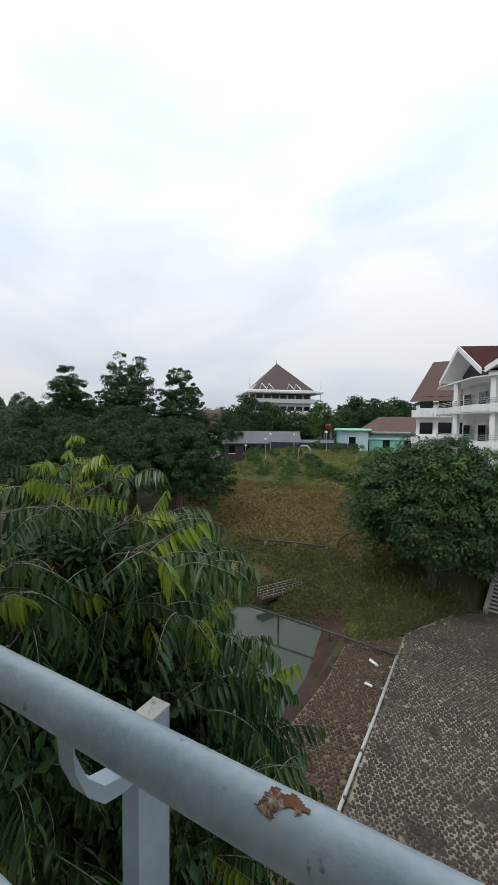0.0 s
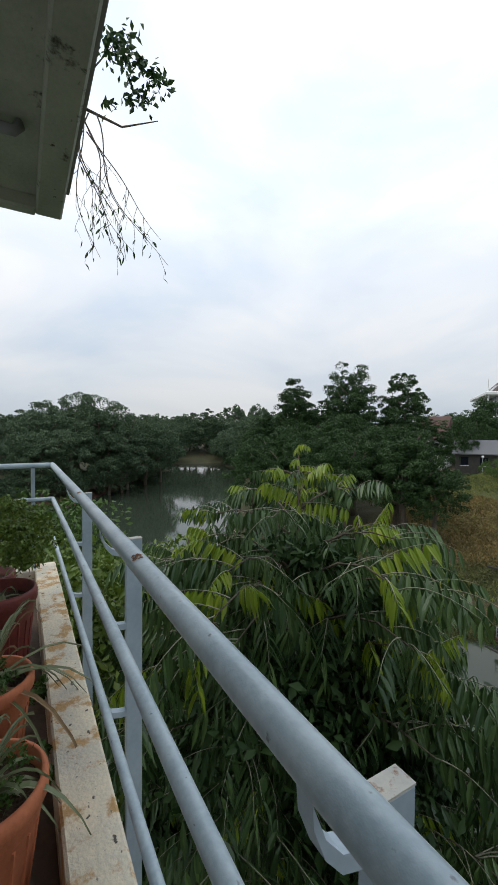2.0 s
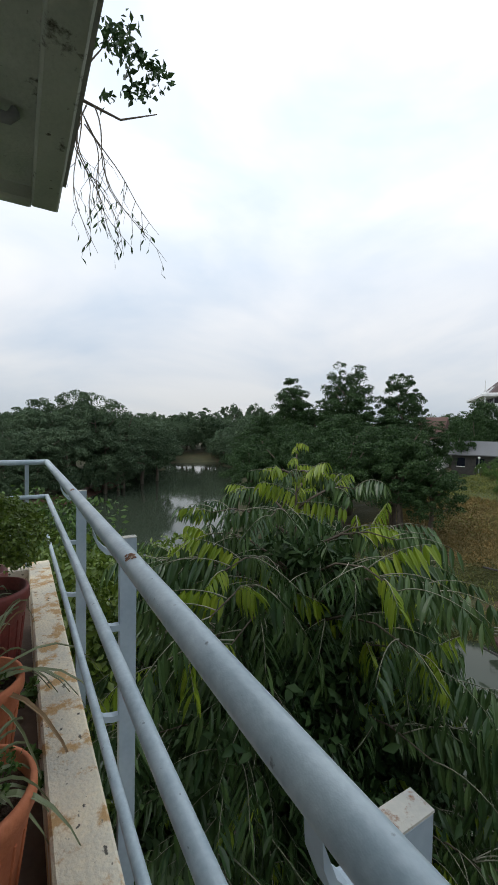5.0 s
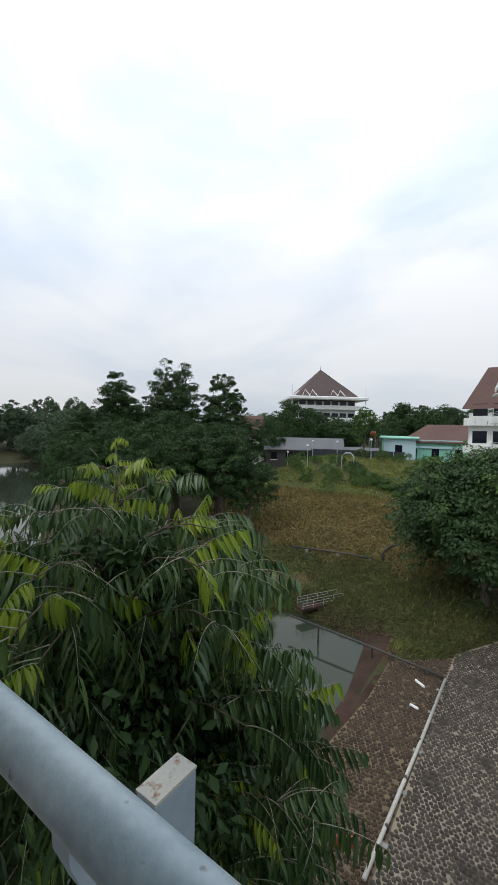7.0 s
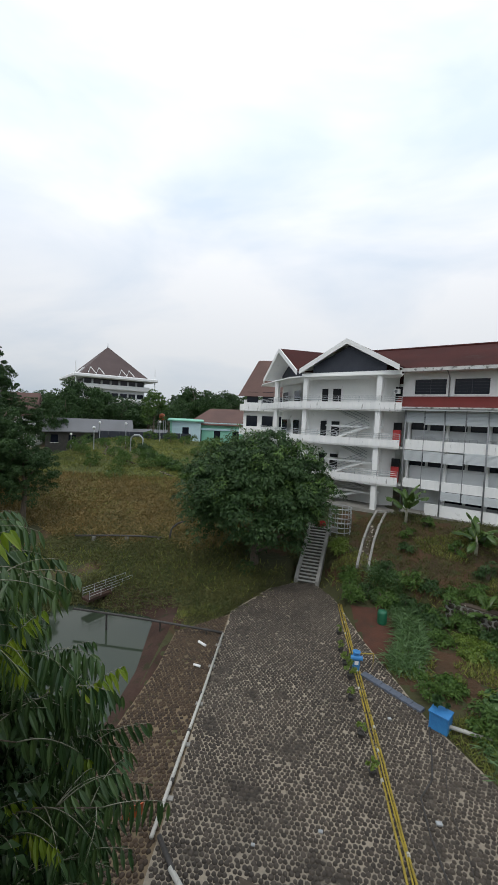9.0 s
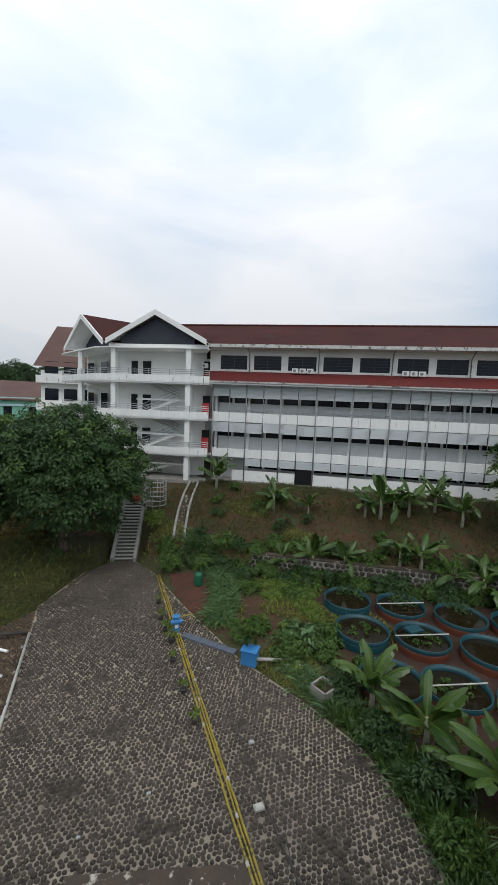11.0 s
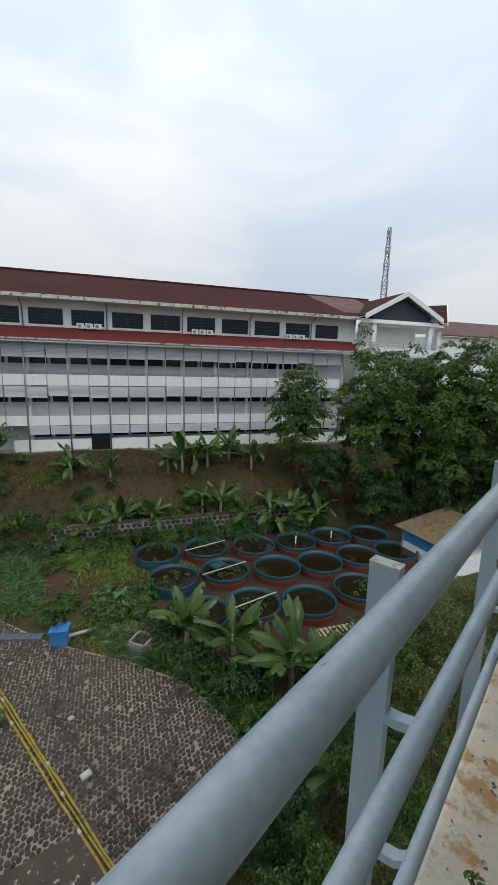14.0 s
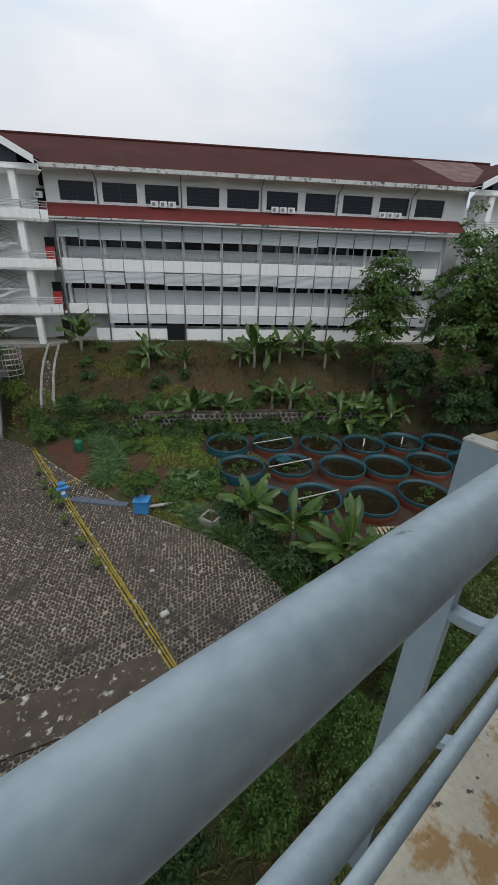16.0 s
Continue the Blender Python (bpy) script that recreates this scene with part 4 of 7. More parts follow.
FLOORS = [7.4, 10.92, 14.4]
line_w = [(-32.0, 7.2), (-30.4, 5.2), (-22.3, -1.2), (-20.6, -1.6), (-12.0, -1.6), (-10.3, -.9)]
west = pavilion(line_w, None, FLOORS, (-18.2, -14.0, -.2), [(-12.3, -1.2), (-20.2, -1.1), (-26.0, 2.2)],
                "white corner pavilion with open galleries, stairs and twin gables")
gable_roof(west, (-20.75, -1.2), (-10.45, -1.2), (0, 9), 18.35, 21.1)
gable_roof(west, (-29.0, 6.9), (-19.9, -.05), (4.8, 6.4), 18.3, 21.45, over=2.0)
for z in FLOORS:
    for s, w in ((-17.8, .45), (-19.2, .35)):
        part("doorway", Mesh().box(s - w, 1.30, z + .15, s + w, 1.36, z + 2.3), M_DARK, west)
    part("doorway", Mesh().box(-11.6, 1.30, z + .15, -10.8, 1.36, z + 2.4), M_DARK, west)
    for k, (x, y) in enumerate(((-23.0, 3.6), (-26.2, 6.1))):
        part("window", Mesh().box(-.9, 0, .6, .9, .05, 2.3), M_GLASS, west, m=pose(x - .75, y - .55, z, 0, 0, -38.5))
for z in (11.0, 7.5):
    rb = thing("red_cabinet", hall.matrix_world @ pose(-10.9, .2, z + .1), "red metal fire hose cabinet in the gallery", "cabinet")
    part("body", Mesh().box(-.35, -.15, 0, .35, .15, 1.5, bevel=.02), M_REDBOX, rb)
    part("door", Mesh().box(-.3, -.17, .1, .3, -.152, 1.4, bevel=.004), M_REDBOX, rb)
line_e = [(24.95, -.9), (26.2, -1.6), (34.0, -1.6), (35.6, -1.2), (40.0, 4.0), (41.0, 6.0)]
east = pavilion(line_e, None, FLOORS, (32.2, 28.0, -.2), [(26.4, -1.2), (33.6, -1.2), (37.0, 1.2), (40.2, 5.0)],
                "white end pavilion with open galleries and navy gables")
gable_roof(east, (25.0, -1.2), (34.8, -1.2), (0, 9), 18.35, 20.85)
gable_roof(east, (35.4, -1.0), (41.0, 5.8), (-6, 6), 18.2, 20.6)
b("side_wing", Mesh().box(41.5, 6.5, BASE - 1, 75, 16, 17.6), M_WHITE, hall)
b("side_wing_roof", Mesh().sheet([(41.0, 6.0, 17.6), (76, 6.0, 17.6), (76, 11, 20), (41, 11, 20)], (0, 0, .2)), M_TERROOF, hall)


def gabled_house(name, m, w, d, h, rh, wall_mat, roof_mat, label, hip=0.0, over=.6, windows=4):
    """A plain house: walls, pitched or hipped roof, windows with frames. w along x, d along y."""
    t = thing(name, m, label, "building")
    wl = part("wall", Mesh().box(-w / 2, -d / 2, -2, w / 2, d / 2, h), wall_mat, t)
    x0, x1, y0, y1 = -w / 2 - over, w / 2 + over, -d / 2 - over, d / 2 + over
    r = Mesh()
    A, B, C, D = (x0, y0, h), (x1, y0, h), (x1, y1, h), (x0, y1, h)
    E, F = (x0 + hip, 0, h + rh), (x1 - hip, 0, h + rh)
    r.add([A, B, C, D, E, F, *[(p[0], p[1], h - .2) for p in (A, B, C, D)]],
          [(0, 1, 5, 4), (2, 3, 4, 5), (1, 2, 5), (3, 0, 4), (6, 7, 1, 0), (7, 8, 2, 1), (8, 9, 3, 2), (9, 6, 0, 3), (9, 8, 7, 6)])
    part("roof", r, roof_mat, t)
    for i in range(windows):
        x = -w / 2 + w * (i + .5) / windows
        wi = part("window", Mesh().box(x - .7, -d / 2 - .03, h * .35, x + .7, -d / 2 - .005, h * .8), M_GLASS, t)
        part("frame", Mesh().box(x - .8, -d / 2 - .06, h * .35 - .12, x + .8, -d / 2 - .031, h * .35 - .01), M_WHITE, wi)
    return t


def mosque():
    t = thing("mosque", pose(-82.5, 171.1, 4.5, 0, 0, 26 + 14), "large white mosque with a brown pyramid roof and tiered floors", "mosque")
    rf = Mesh()
    n_ = 14.2
    rf.add([(-n_, -n_, 23.6), (n_, -n_, 23.6), (n_, n_, 23.6), (-n_, n_, 23.6), (0, 0, 37.6)], [(0, 1, 4), (1, 2, 4), (2, 3, 4), (3, 0, 4), (3, 2, 1, 0)])
    r = part("roof", rf, M_MOSQUE, t, "brown tiled pyramid roof")
    part("finial", Mesh().tube([(0, 0, 37.4), (0, 0, 39.4)], [.25, .05], 6), M_STEEL, r)
    for z0, z1, w in ((22.4, 23.8, 17.0), (18.2, 20.2, 14.4), (13.4, 14.8, 14.0), (8.6, 9.8, 14.0)):
        part("floor_band", Mesh().box(-w, -w, z0, w, w, z1, bevel=.3), M_WHITE, t, "white floor band")
    part("core", Mesh().box(-12.6, -12.6, -2, 12.6, 12.6, 22), M_GREYWALL, t)
    for z in (14.9, 9.9, 20.1):
        for i in range(7):
            c = -10.8 + 3.6 * i
            for k in range(4):
                part("window", Mesh().box(c - 1.4, -12.75, z + .2, c + 1.4, -12.62, z + 2.0), M_GLASS, t, m=pose(0, 0, 0, 0, 0, 90 * k))
    for k in range(4):
        z = Mesh()
        for i in range(8):
            x0, x1 = -11.0 + i * 1.6 + (6 if i > 3 else 0), -11.0 + (i + 1) * 1.6 + (6 if i > 3 else 0)
            za, zb = (24.3, 27.0) if i % 2 == 0 else (27.0, 24.3)
            yo = lambda q: -n_ * (37.6 - q) / 14 - .12
            z.sheet([(x0, yo(za), za - .3), (x1, yo(zb), zb - .3), (x1, yo(zb), zb + .3), (x0, yo(za), za + .3)], (0, -.12, 0))
        part("zigzag_trim", z, M_WHITE, r, "white zigzag trim", m=pose(0, 0, 0, 0, 0, 90 * k))
    for x in (-16, 16):
        part("minaret", Mesh().tube([(x, -16, 20), (x, -16, 28.5)], [.28, .1], 8), M_WHITE, t)


mosque()
# The shed is open: black walls stand for the shade under its roof.
sh = gabled_house("long_shed", pose(-44.6, 84.5, 5.2, 0, 0, 28), 17, 7, 3.7, 2.7, M_NEARBLACK, M_GREYROOF, "long open shed with a grey sheet roof, its inside painted black as shade", windows=5)
gabled_house("tiled_house", pose(-66, 92, 5.2, 0, 0, 20), 7, 9, 6.5, 5.5, M_WHITE, M_TERROOF, "house with a steep brown tiled roof among trees", windows=2)
gh = gabled_house("mint_hall", pose(-10.5, 93, 4.6, 0, 0, 4), 25, 11, 6.9, 3.6, M_GREENWALL, M_TERROOF, "mint green hall with a hipped brown roof", hip=4.5, windows=6)
part("cornice", Mesh().box(-12.7, -5.75, 5.6, 12.7, -5.52, 6.0), M_PALEBLUE, gh)
part("cornice", Mesh().box(-12.7, -5.75, 6.9, 12.7, -5.52, 7.3), M_PALEBLUE, gh)
gp = gabled_house("pale_blue_hall", pose(-23.6, 88, 4.6, 0, 0, 12), 6.5, 6, 7.6, .35, M_PALEBLUE, M_GREENWALL, "pale blue flat-roofed hall with a mint band", windows=1)
part("pilaster", Mesh().box(-3.3, -3.1, 0, -2.9, -2.9, 7.4), M_GREENWALL, gp)
part("door", Mesh().box(.8, -3.1, 0, 2.4, -3.02, 3.0), M_PIPEG, gp)
gabled_house("white_annex", pose(-33.5, 92, 5, 0, 0, 18), 7, 5, 3.4, 1.2, M_WHITE, M_GREYROOF, "low white annex with a grey roof", windows=2)
fence = thing("dark_fence", pose(-29, 77, float(land(-29, 77)) - 1.0, 0, 0, 14), "dark green mesh fence round the hall", "fence")
for i in range(9):
    part("panel", Mesh().box(-9 + i * 2 + .03, -.03, .1, -7 + i * 2 - .03, .03, 2.6), M_NAVY, fence)
wt = thing("water_tank", pose(-27.8, 83.5, 4.4), "orange water tank on a steel stand", "water tank")
part("tank", Mesh().lathe([(0, 7.6), (.55, 7.6), (.6, 7.8), (.6, 8.7), (.4, 9.0), (0, 9.05)], 16), M_ORANGE, wt, smooth=True)
for sx in (-.6, .6):
    for sy in (-.6, .6):
        part("leg", Mesh().tube([(sx * 1.3, sy * 1.3, -.5), (sx, sy, 7.6)], .08, 6), M_STEEL, wt)
# white annex block behind the pavilion
ax = thing("annex_block", pose(-3.5, 63.5, 4.5, 0, 0, -8), "white galleried block with a steep red-brown roof", "building")
part("wall", Mesh().box(-3.6, -3, -1, 6, 3, 11.5), M_WHITE, ax)
for z in (2.6, 6.2, 9.8):
    part("gallery", Mesh().box(-4.0, -3.9, z, 6, -3.0, z + 1.0), M_STREAK, ax)
    for k in range(3):
        part("window", Mesh().box(-3.1 + 2.4 * k, -3.06, z + 1.3, -1.4 + 2.4 * k, -3.01, z + 2.9), M_GLASS, ax)
part("roof", Mesh().sheet([(-4.4, -3.6, 12.0), (6.5, -3.6, 12.0), (6.5, 1.5, 18.0), (-2.6, 1.5, 18.0)], (0, .2, .1)), M_TERROOF, ax, "steep faded red roof")


def radio_mast():
    t = thing("radio_mast", pose(137.5, 60.2, 5), "tall grey lattice radio mast with antennas", "mast")
    H, w0, w1 = 54, 2.3, .5
    cs = lambda k, z: Vector(((w0 + (w1 - w0) * z / H) * math.cos(2.094 * k), (w0 + (w1 - w0) * z / H) * math.sin(2.094 * k), z))
    for k in range(3):
        part("leg", Mesh().tube([cs(k, -1), cs(k, H)], .18, 5), M_PIPEG, t)
        br_ = Mesh()
        st = 18
        for i in range(st):
            za, zb = H * i / st, H * (i + 1) / st
            br_.tube([cs(k, za), cs(k + 1, zb)], .09, 4)
            br_.tube([cs(k, zb), cs(k + 1, zb)], .09, 4)
        part("brace", br_, M_PIPEG, t)
    for z in (52, 47, 42, 36):
        for k in range(3):
            p = cs(k, z)
            part("antenna", Mesh().box(p.x - .25, p.y - .25, z - 1.3, p.x + .25, p.y + .25, z + 1.3), M_STEEL, t)


radio_mast()


# ---- trees and shrubs ----
def zl(x, y):
    return float(land(x, y))


def long_leaf(mb, p, d, nrm, L, w, g):
    """A lance-shaped drooping leaf with a folded midrib."""
    d, s = d.normalized(), d.cross(nrm).normalized()
    up_ = s.cross(d)
    bend = Vector((0, 0, -1)) * L * g.uniform(.2, .5)
    pt = lambda t, k, h: p + d * L * t + s * w * k + up_ * w * h + bend * t * t
    vs = [pt(0, 0, 0), pt(.28, -.42, .16), pt(.28, 0, 0), pt(.28, .42, .16), pt(.62, -.46, .18), pt(.62, 0, 0), pt(.62, .46, .18), pt(1, 0, 0)]
    mb.add(vs, [(0, 2, 1), (0, 3, 2), (1, 2, 5, 4), (2, 3, 6, 5), (4, 5, 7), (5, 6, 7)])


def spray_meshes(seed, L, n, leaf, w, mat):
    """A level twig with paired leaves hanging straight down from it."""
    g = random.Random(seed)
    lv, st = Mesh(), Mesh()
    sway, rise, fall = g.uniform(-.3, .3), g.uniform(.2, .42), g.uniform(.3, .58)
    P = lambda t: Vector((L * t, L * sway * t * t, L * (rise * t - fall * t * t)))
    st.tube([P(i / 7) for i in range(8)], [.0065 - .0007 * i for i in range(8)], 5)
    for i in range(n):
        t = .06 + .94 * (i + g.uniform(-.25, .25)) / (n - 1)
        size = leaf * (.75 + .35 * math.sin(math.pi * min(1, t))) * g.uniform(.85, 1.1)
        for sd in (-1, 1):
            d = Vector((g.uniform(-.05, .25), sd * g.uniform(.15, .5), -g.uniform(.5, .95)))
            long_leaf(lv, P(min(t, 1)), d, Vector((g.uniform(-.2, .2), sd * .35, 1 + g.uniform(-.3, .3))), size, w * g.uniform(.85, 1.15), g)
    return lv.data("foliage", mat), st.data("twig", M_PALEBARK, True)


def long_leaved_tree(pos, top, reach, label, seed, tiers, per_tier, young_from, axis_lean=(0, 0), kinds=7, leaf=.185, gap=.34):
    """Whorls of level limbs, each carrying flat sprays along its outer part."""
    g = random.Random(seed)
    t = thing("long_leaved_tree", pose(*pos), label, "tree")
    H = top - pos[2]
    ax = lambda z: Vector((axis_lean[0] * z / H, axis_lean[1] * z / H, z))
    part("trunk", Mesh().tube([ax(-.3), ax(H * .3) + Vector((.06, -.04, 0)), ax(H * .6), ax(H * .85), ax(H * .985)], [.17, .13, .09, .035, .008], 10), M_BARK, t, smooth=True)
    old = [spray_meshes(seed + k, .45 + .065 * k, 7 + (k * 4) // 5, leaf * (1.05 + .06 * k), leaf * .3, M_LONGLEAF) for k in range(kinds)]
    yng = [spray_meshes(seed + 50 + k, .38 + .12 * k, 7 + k, leaf * (.9 + .1 * k), leaf * .32, M_YOUNG) for k in range(4)]

    def spray(base, yaw, young, scale):
        fol, tw = g.choice(yng if young else old)
        br_ = part("branch", tw, M_PALEBARK, t, m=pose(*base, g.uniform(-14, 14), g.uniform(-22, 10), yaw) @ Matrix.Scale(scale, 4))
        part("foliage", fol, M_YOUNG if young else M_LONGLEAF, br_, "young yellow-green leaves" if young else "")

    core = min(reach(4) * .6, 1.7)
    # Filler leaves, coloured darker as the shade deep inside the crown.
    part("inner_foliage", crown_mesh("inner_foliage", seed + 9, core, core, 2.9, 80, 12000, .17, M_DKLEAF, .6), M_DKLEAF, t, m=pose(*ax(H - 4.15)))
    for k in range(9):
        spray(ax(H - .05 - .1 * k), k * 137.5 + 20, True, .45 + .05 * k)
    for i in range(tiers):
        depth = .5 + gap * i
        n = 3 if i < 3 else per_tier
        for j in range(n):
            d = depth + g.uniform(-.14, .14)
            z = H - d
            a = i * 1.3 + 6.2832 * j / n + g.uniform(-.35, .35)
            R = max(.12, (reach(d) - .45) * g.uniform(.7, 1.16)) * (1 - .16 * max(0, -math.sin(a)))
            s0, lift = ax(z - .22 * R), .10 * R
            out = Vector((math.cos(a), math.sin(a), 0))
            L_ = lambda u: s0 + out * R * u + Vector((0, 0, (.32 * R + lift) * math.sin(u * 1.95) - .05 * u))
            part("limb", Mesh().tube([L_(u / 4) for u in range(5)], [.022, .018, .014, .010, .006], 5), M_BARK, t)
            m = 4 + int(R * (2.2 + .7 * min(d, 4.5)))
            for q in range(m):
                u = 1 if q == 0 else g.uniform(.08, 1) ** .7
                yaw = math.degrees(a) + (g.uniform(-15, 15) if q == 0 else (1 if q % 2 else -1) * g.uniform(20, 75))
                young = d < young_from * g.uniform(.35, .8) or (u > .6 and d < young_from * 3.2 and g.random() < .34) or g.random() < .04
                spray(L_(u), yaw, young, min(1.05, .62 + d * .25) * g.uniform(.85, 1.1))
    return t


def cone(d):
    return float(np.interp(d, [0, .3, .55, 1.0, 1.5, 2.5, 3.5, 6, 9], [.2, .6, 1.0, 1.85, 2.4, 2.75, 2.8, 2.75, 2.5]))


long_leaved_tree((-4.25, 3.05, 0.0), 12.9, cone, "tall tree with long drooping glossy leaves, yellow-green at the top", 31, 16, 5, .85, axis_lean=(-.25, .15))
long_leaved_tree((-3.7, 4.7, 0.0), 10.3, lambda d: cone(d) * .55, "dark tree with long drooping leaves beside the balcony", 77, 9, 4, .1, gap=.45)
long_leaved_tree((-7.0, 2.6, 0.0), 11.2, lambda d: cone(d) * .8, "dark tree with long drooping leaves at the balcony end", 91, 10, 4, .1, gap=.42)


def shrub(name, pos, r, h, seed, mat, label, leaves=2600, size=.16, category="shrub", group="shrubs", loose=.3):
    t = thing(name, pose(*pos), label, category, group)
    g = random.Random(seed)
    for k in range(3):
        a = g.uniform(0, 6.28)
        st = Mesh().tube([(0, 0, -.2), (math.cos(a) * r * .3, math.sin(a) * r * .3, h * .45), (math.cos(a) * r * .6, math.sin(a) * r * .6, h * .8)], [.05, .035, .01], 5)
        part("stem", st, M_BARK, t)
    if loose == 1:
        part("foliage", crown_mesh("foliage", seed, r, r, h * .48, 75, leaves, size, mat, .4, .4, -.9, (.1, .24)), mat, t, m=pose(0, 0, h * .52))
        return t
    k = max(14, leaves // 34)
    part("foliage", umbel_crown("foliage", seed, r, r, h * .5, k, 34, min(.55, r * .36), size * 1.25, mat, .25, loose=loose), mat, t, m=pose(0, 0, h * .52))
    return t


for i, (x, y, r, h, m) in enumerate([(-7.9, .9, 1.8, 11.0, M_BRIGHT), (-9.8, 3.0, 2.2, 10.6, M_BRIGHT), (-8.6, -1.6, 2.2, 11.5, M_BRIGHT), (-11.8, .4, 2.6, 11.3, M_MIDLEAF), (-12.5, -3.6, 2.8, 11.8, M_MIDLEAF), (-7.6, -4.0, 1.9, 11.6, M_BRIGHT)]):
    tree("leafy_tree", (x, y, zl(x, y)), h - zl(x, y), r, 2.8, 200 + i, m, "bright green fine-leaved tree below the balcony end", 9000, .17, 80, .12)
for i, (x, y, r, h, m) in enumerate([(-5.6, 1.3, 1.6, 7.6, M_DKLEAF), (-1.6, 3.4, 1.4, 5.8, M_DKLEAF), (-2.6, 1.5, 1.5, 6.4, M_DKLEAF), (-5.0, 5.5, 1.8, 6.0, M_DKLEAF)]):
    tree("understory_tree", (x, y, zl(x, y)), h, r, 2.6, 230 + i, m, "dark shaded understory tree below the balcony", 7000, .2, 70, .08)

# far woods round the lake and the field, each tree its own thing

def wood(name, spots, mat, seed, label, group, leaves=4200, size=.75, slim=1.0, blobs=55, clump=(.13, .32)):
    g = random.Random(seed)
    src = []
    for k in range(3):
        x, y, h, r = spots[k]
        src.append(tree(name, (x, y, zl(x, y)), h, r * slim, h * (.4 if 55 < blobs and seed < 330 else .47), seed + k, mat, label, leaves, size, blobs, .25 + h * .008 if h > 5 else .05, group=group, limbs=5 if h > 5 else 0, low=-.9, lean=.7 if blobs == 55 else .45, clump=clump))
        src[-1]["h"], src[-1]["r"] = h, r
    for x, y, h, r in spots[3:]:
        s = g.choice(src)
        c = copy_thing(s, pose(x, y, zl(x, y), 0, 0, g.uniform(0, 360)))
        c.scale = (r / s["r"], r / s["r"], h / s["h"])


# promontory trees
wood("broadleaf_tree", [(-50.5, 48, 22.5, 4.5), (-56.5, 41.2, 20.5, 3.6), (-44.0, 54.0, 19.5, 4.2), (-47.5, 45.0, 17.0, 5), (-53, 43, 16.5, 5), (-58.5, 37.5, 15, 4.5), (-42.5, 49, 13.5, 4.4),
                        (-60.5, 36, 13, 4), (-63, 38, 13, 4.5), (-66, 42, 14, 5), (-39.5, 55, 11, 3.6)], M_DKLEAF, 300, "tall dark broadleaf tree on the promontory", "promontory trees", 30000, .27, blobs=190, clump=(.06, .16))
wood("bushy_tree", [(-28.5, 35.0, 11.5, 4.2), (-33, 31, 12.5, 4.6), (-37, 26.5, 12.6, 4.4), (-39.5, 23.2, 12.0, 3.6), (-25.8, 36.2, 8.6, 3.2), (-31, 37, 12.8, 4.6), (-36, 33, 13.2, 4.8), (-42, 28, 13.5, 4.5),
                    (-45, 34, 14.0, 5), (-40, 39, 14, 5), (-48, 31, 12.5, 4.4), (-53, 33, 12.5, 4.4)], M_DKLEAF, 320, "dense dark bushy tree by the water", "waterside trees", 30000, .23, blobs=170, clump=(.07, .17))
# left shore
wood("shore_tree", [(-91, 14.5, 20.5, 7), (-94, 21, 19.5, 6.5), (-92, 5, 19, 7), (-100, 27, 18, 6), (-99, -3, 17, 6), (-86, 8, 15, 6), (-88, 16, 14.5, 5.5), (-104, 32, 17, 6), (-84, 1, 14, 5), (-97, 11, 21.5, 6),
                    (-95, -12, 19, 7), (-92, -22, 19, 7), (-108, 24, 18, 6), (-110, 5, 20, 7), (-90, 19, 12, 5), (-82, 3, 12, 5), (-87, -8.4, 14.5, 5), (-84, -13, 13, 5)], M_HAZELEAF, 340, "tree with a full crown on the far lake shore", "lake shore trees", 20000, .42, blobs=120, clump=(.08, .2))
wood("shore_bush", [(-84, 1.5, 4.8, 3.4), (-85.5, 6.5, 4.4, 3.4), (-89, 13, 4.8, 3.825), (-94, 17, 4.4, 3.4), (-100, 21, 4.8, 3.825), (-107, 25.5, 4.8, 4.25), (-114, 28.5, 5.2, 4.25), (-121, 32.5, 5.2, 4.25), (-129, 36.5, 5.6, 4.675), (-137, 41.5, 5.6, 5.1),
                    (-82.5, -6.5, 4.8, 3.4), (-82, -13.5, 4.8, 3.825), (-81, -21.5, 4.8, 3.825), (-80, -30.5, 5.2, 4.25), (-87, 9.5, 4, 2.975), (-83, -2.5, 4, 2.975), (-168, 52, 8, 5), (-173, 57, 8, 5.5), (-177, 63, 8, 5.5), (-178.5, 69, 8, 5.5), (-177, 76, 8, 5.5), (-174, 82, 8, 5.5), (-169, 88, 8, 5.5), (-162, 90, 8, 5.5), (-154, 86, 8, 5.5), (-145, 81, 8, 5), (-136, 77, 7, 5), (-158, 47, 7, 5), (-149, 42, 7, 5), (-140, 37, 7, 5)], M_HAZELEAF, 350, "low leafy bush at the water's edge", "shore bushes", 5000, .5)
gabled_house("shore_house", pose(-102, -12.6, 3.4, 0, 0, -84), 13, 8, 11.2, 2.2, M_WHITE, M_NEARBLACK, "white house with a dark roof among shore trees", windows=4)
tree("wispy_tree", (-83, -12.0, zl(-83, -12.0)), 25.0, 2.6, 5.0, 355, M_HAZELEAF, "tall thin wispy tree on the lake shore", 2600, .4, 60, .16)
far = []
gf = random.Random(8)
for i in range(26):
    a = radians(52 + i * 1.75)
    d = gf.uniform(190, 235)
    far.append((-math.sin(a) * d, math.cos(a) * d, gf.uniform(15, 22), gf.uniform(7, 10)))
for i in range(22):
    a = radians(12 + i * 1.9)
    d = gf.uniform(215, 260)
    far.append((-math.sin(a) * d, math.cos(a) * d, gf.uniform(12, 17), gf.uniform(7, 10)))
for i in range(10):
    a = radians(-6 + i * 2.4)
    d = gf.uniform(150, 180)
    far.append((-math.sin(a) * d, math.cos(a) * d, gf.uniform(12, 17), gf.uniform(6, 9)))
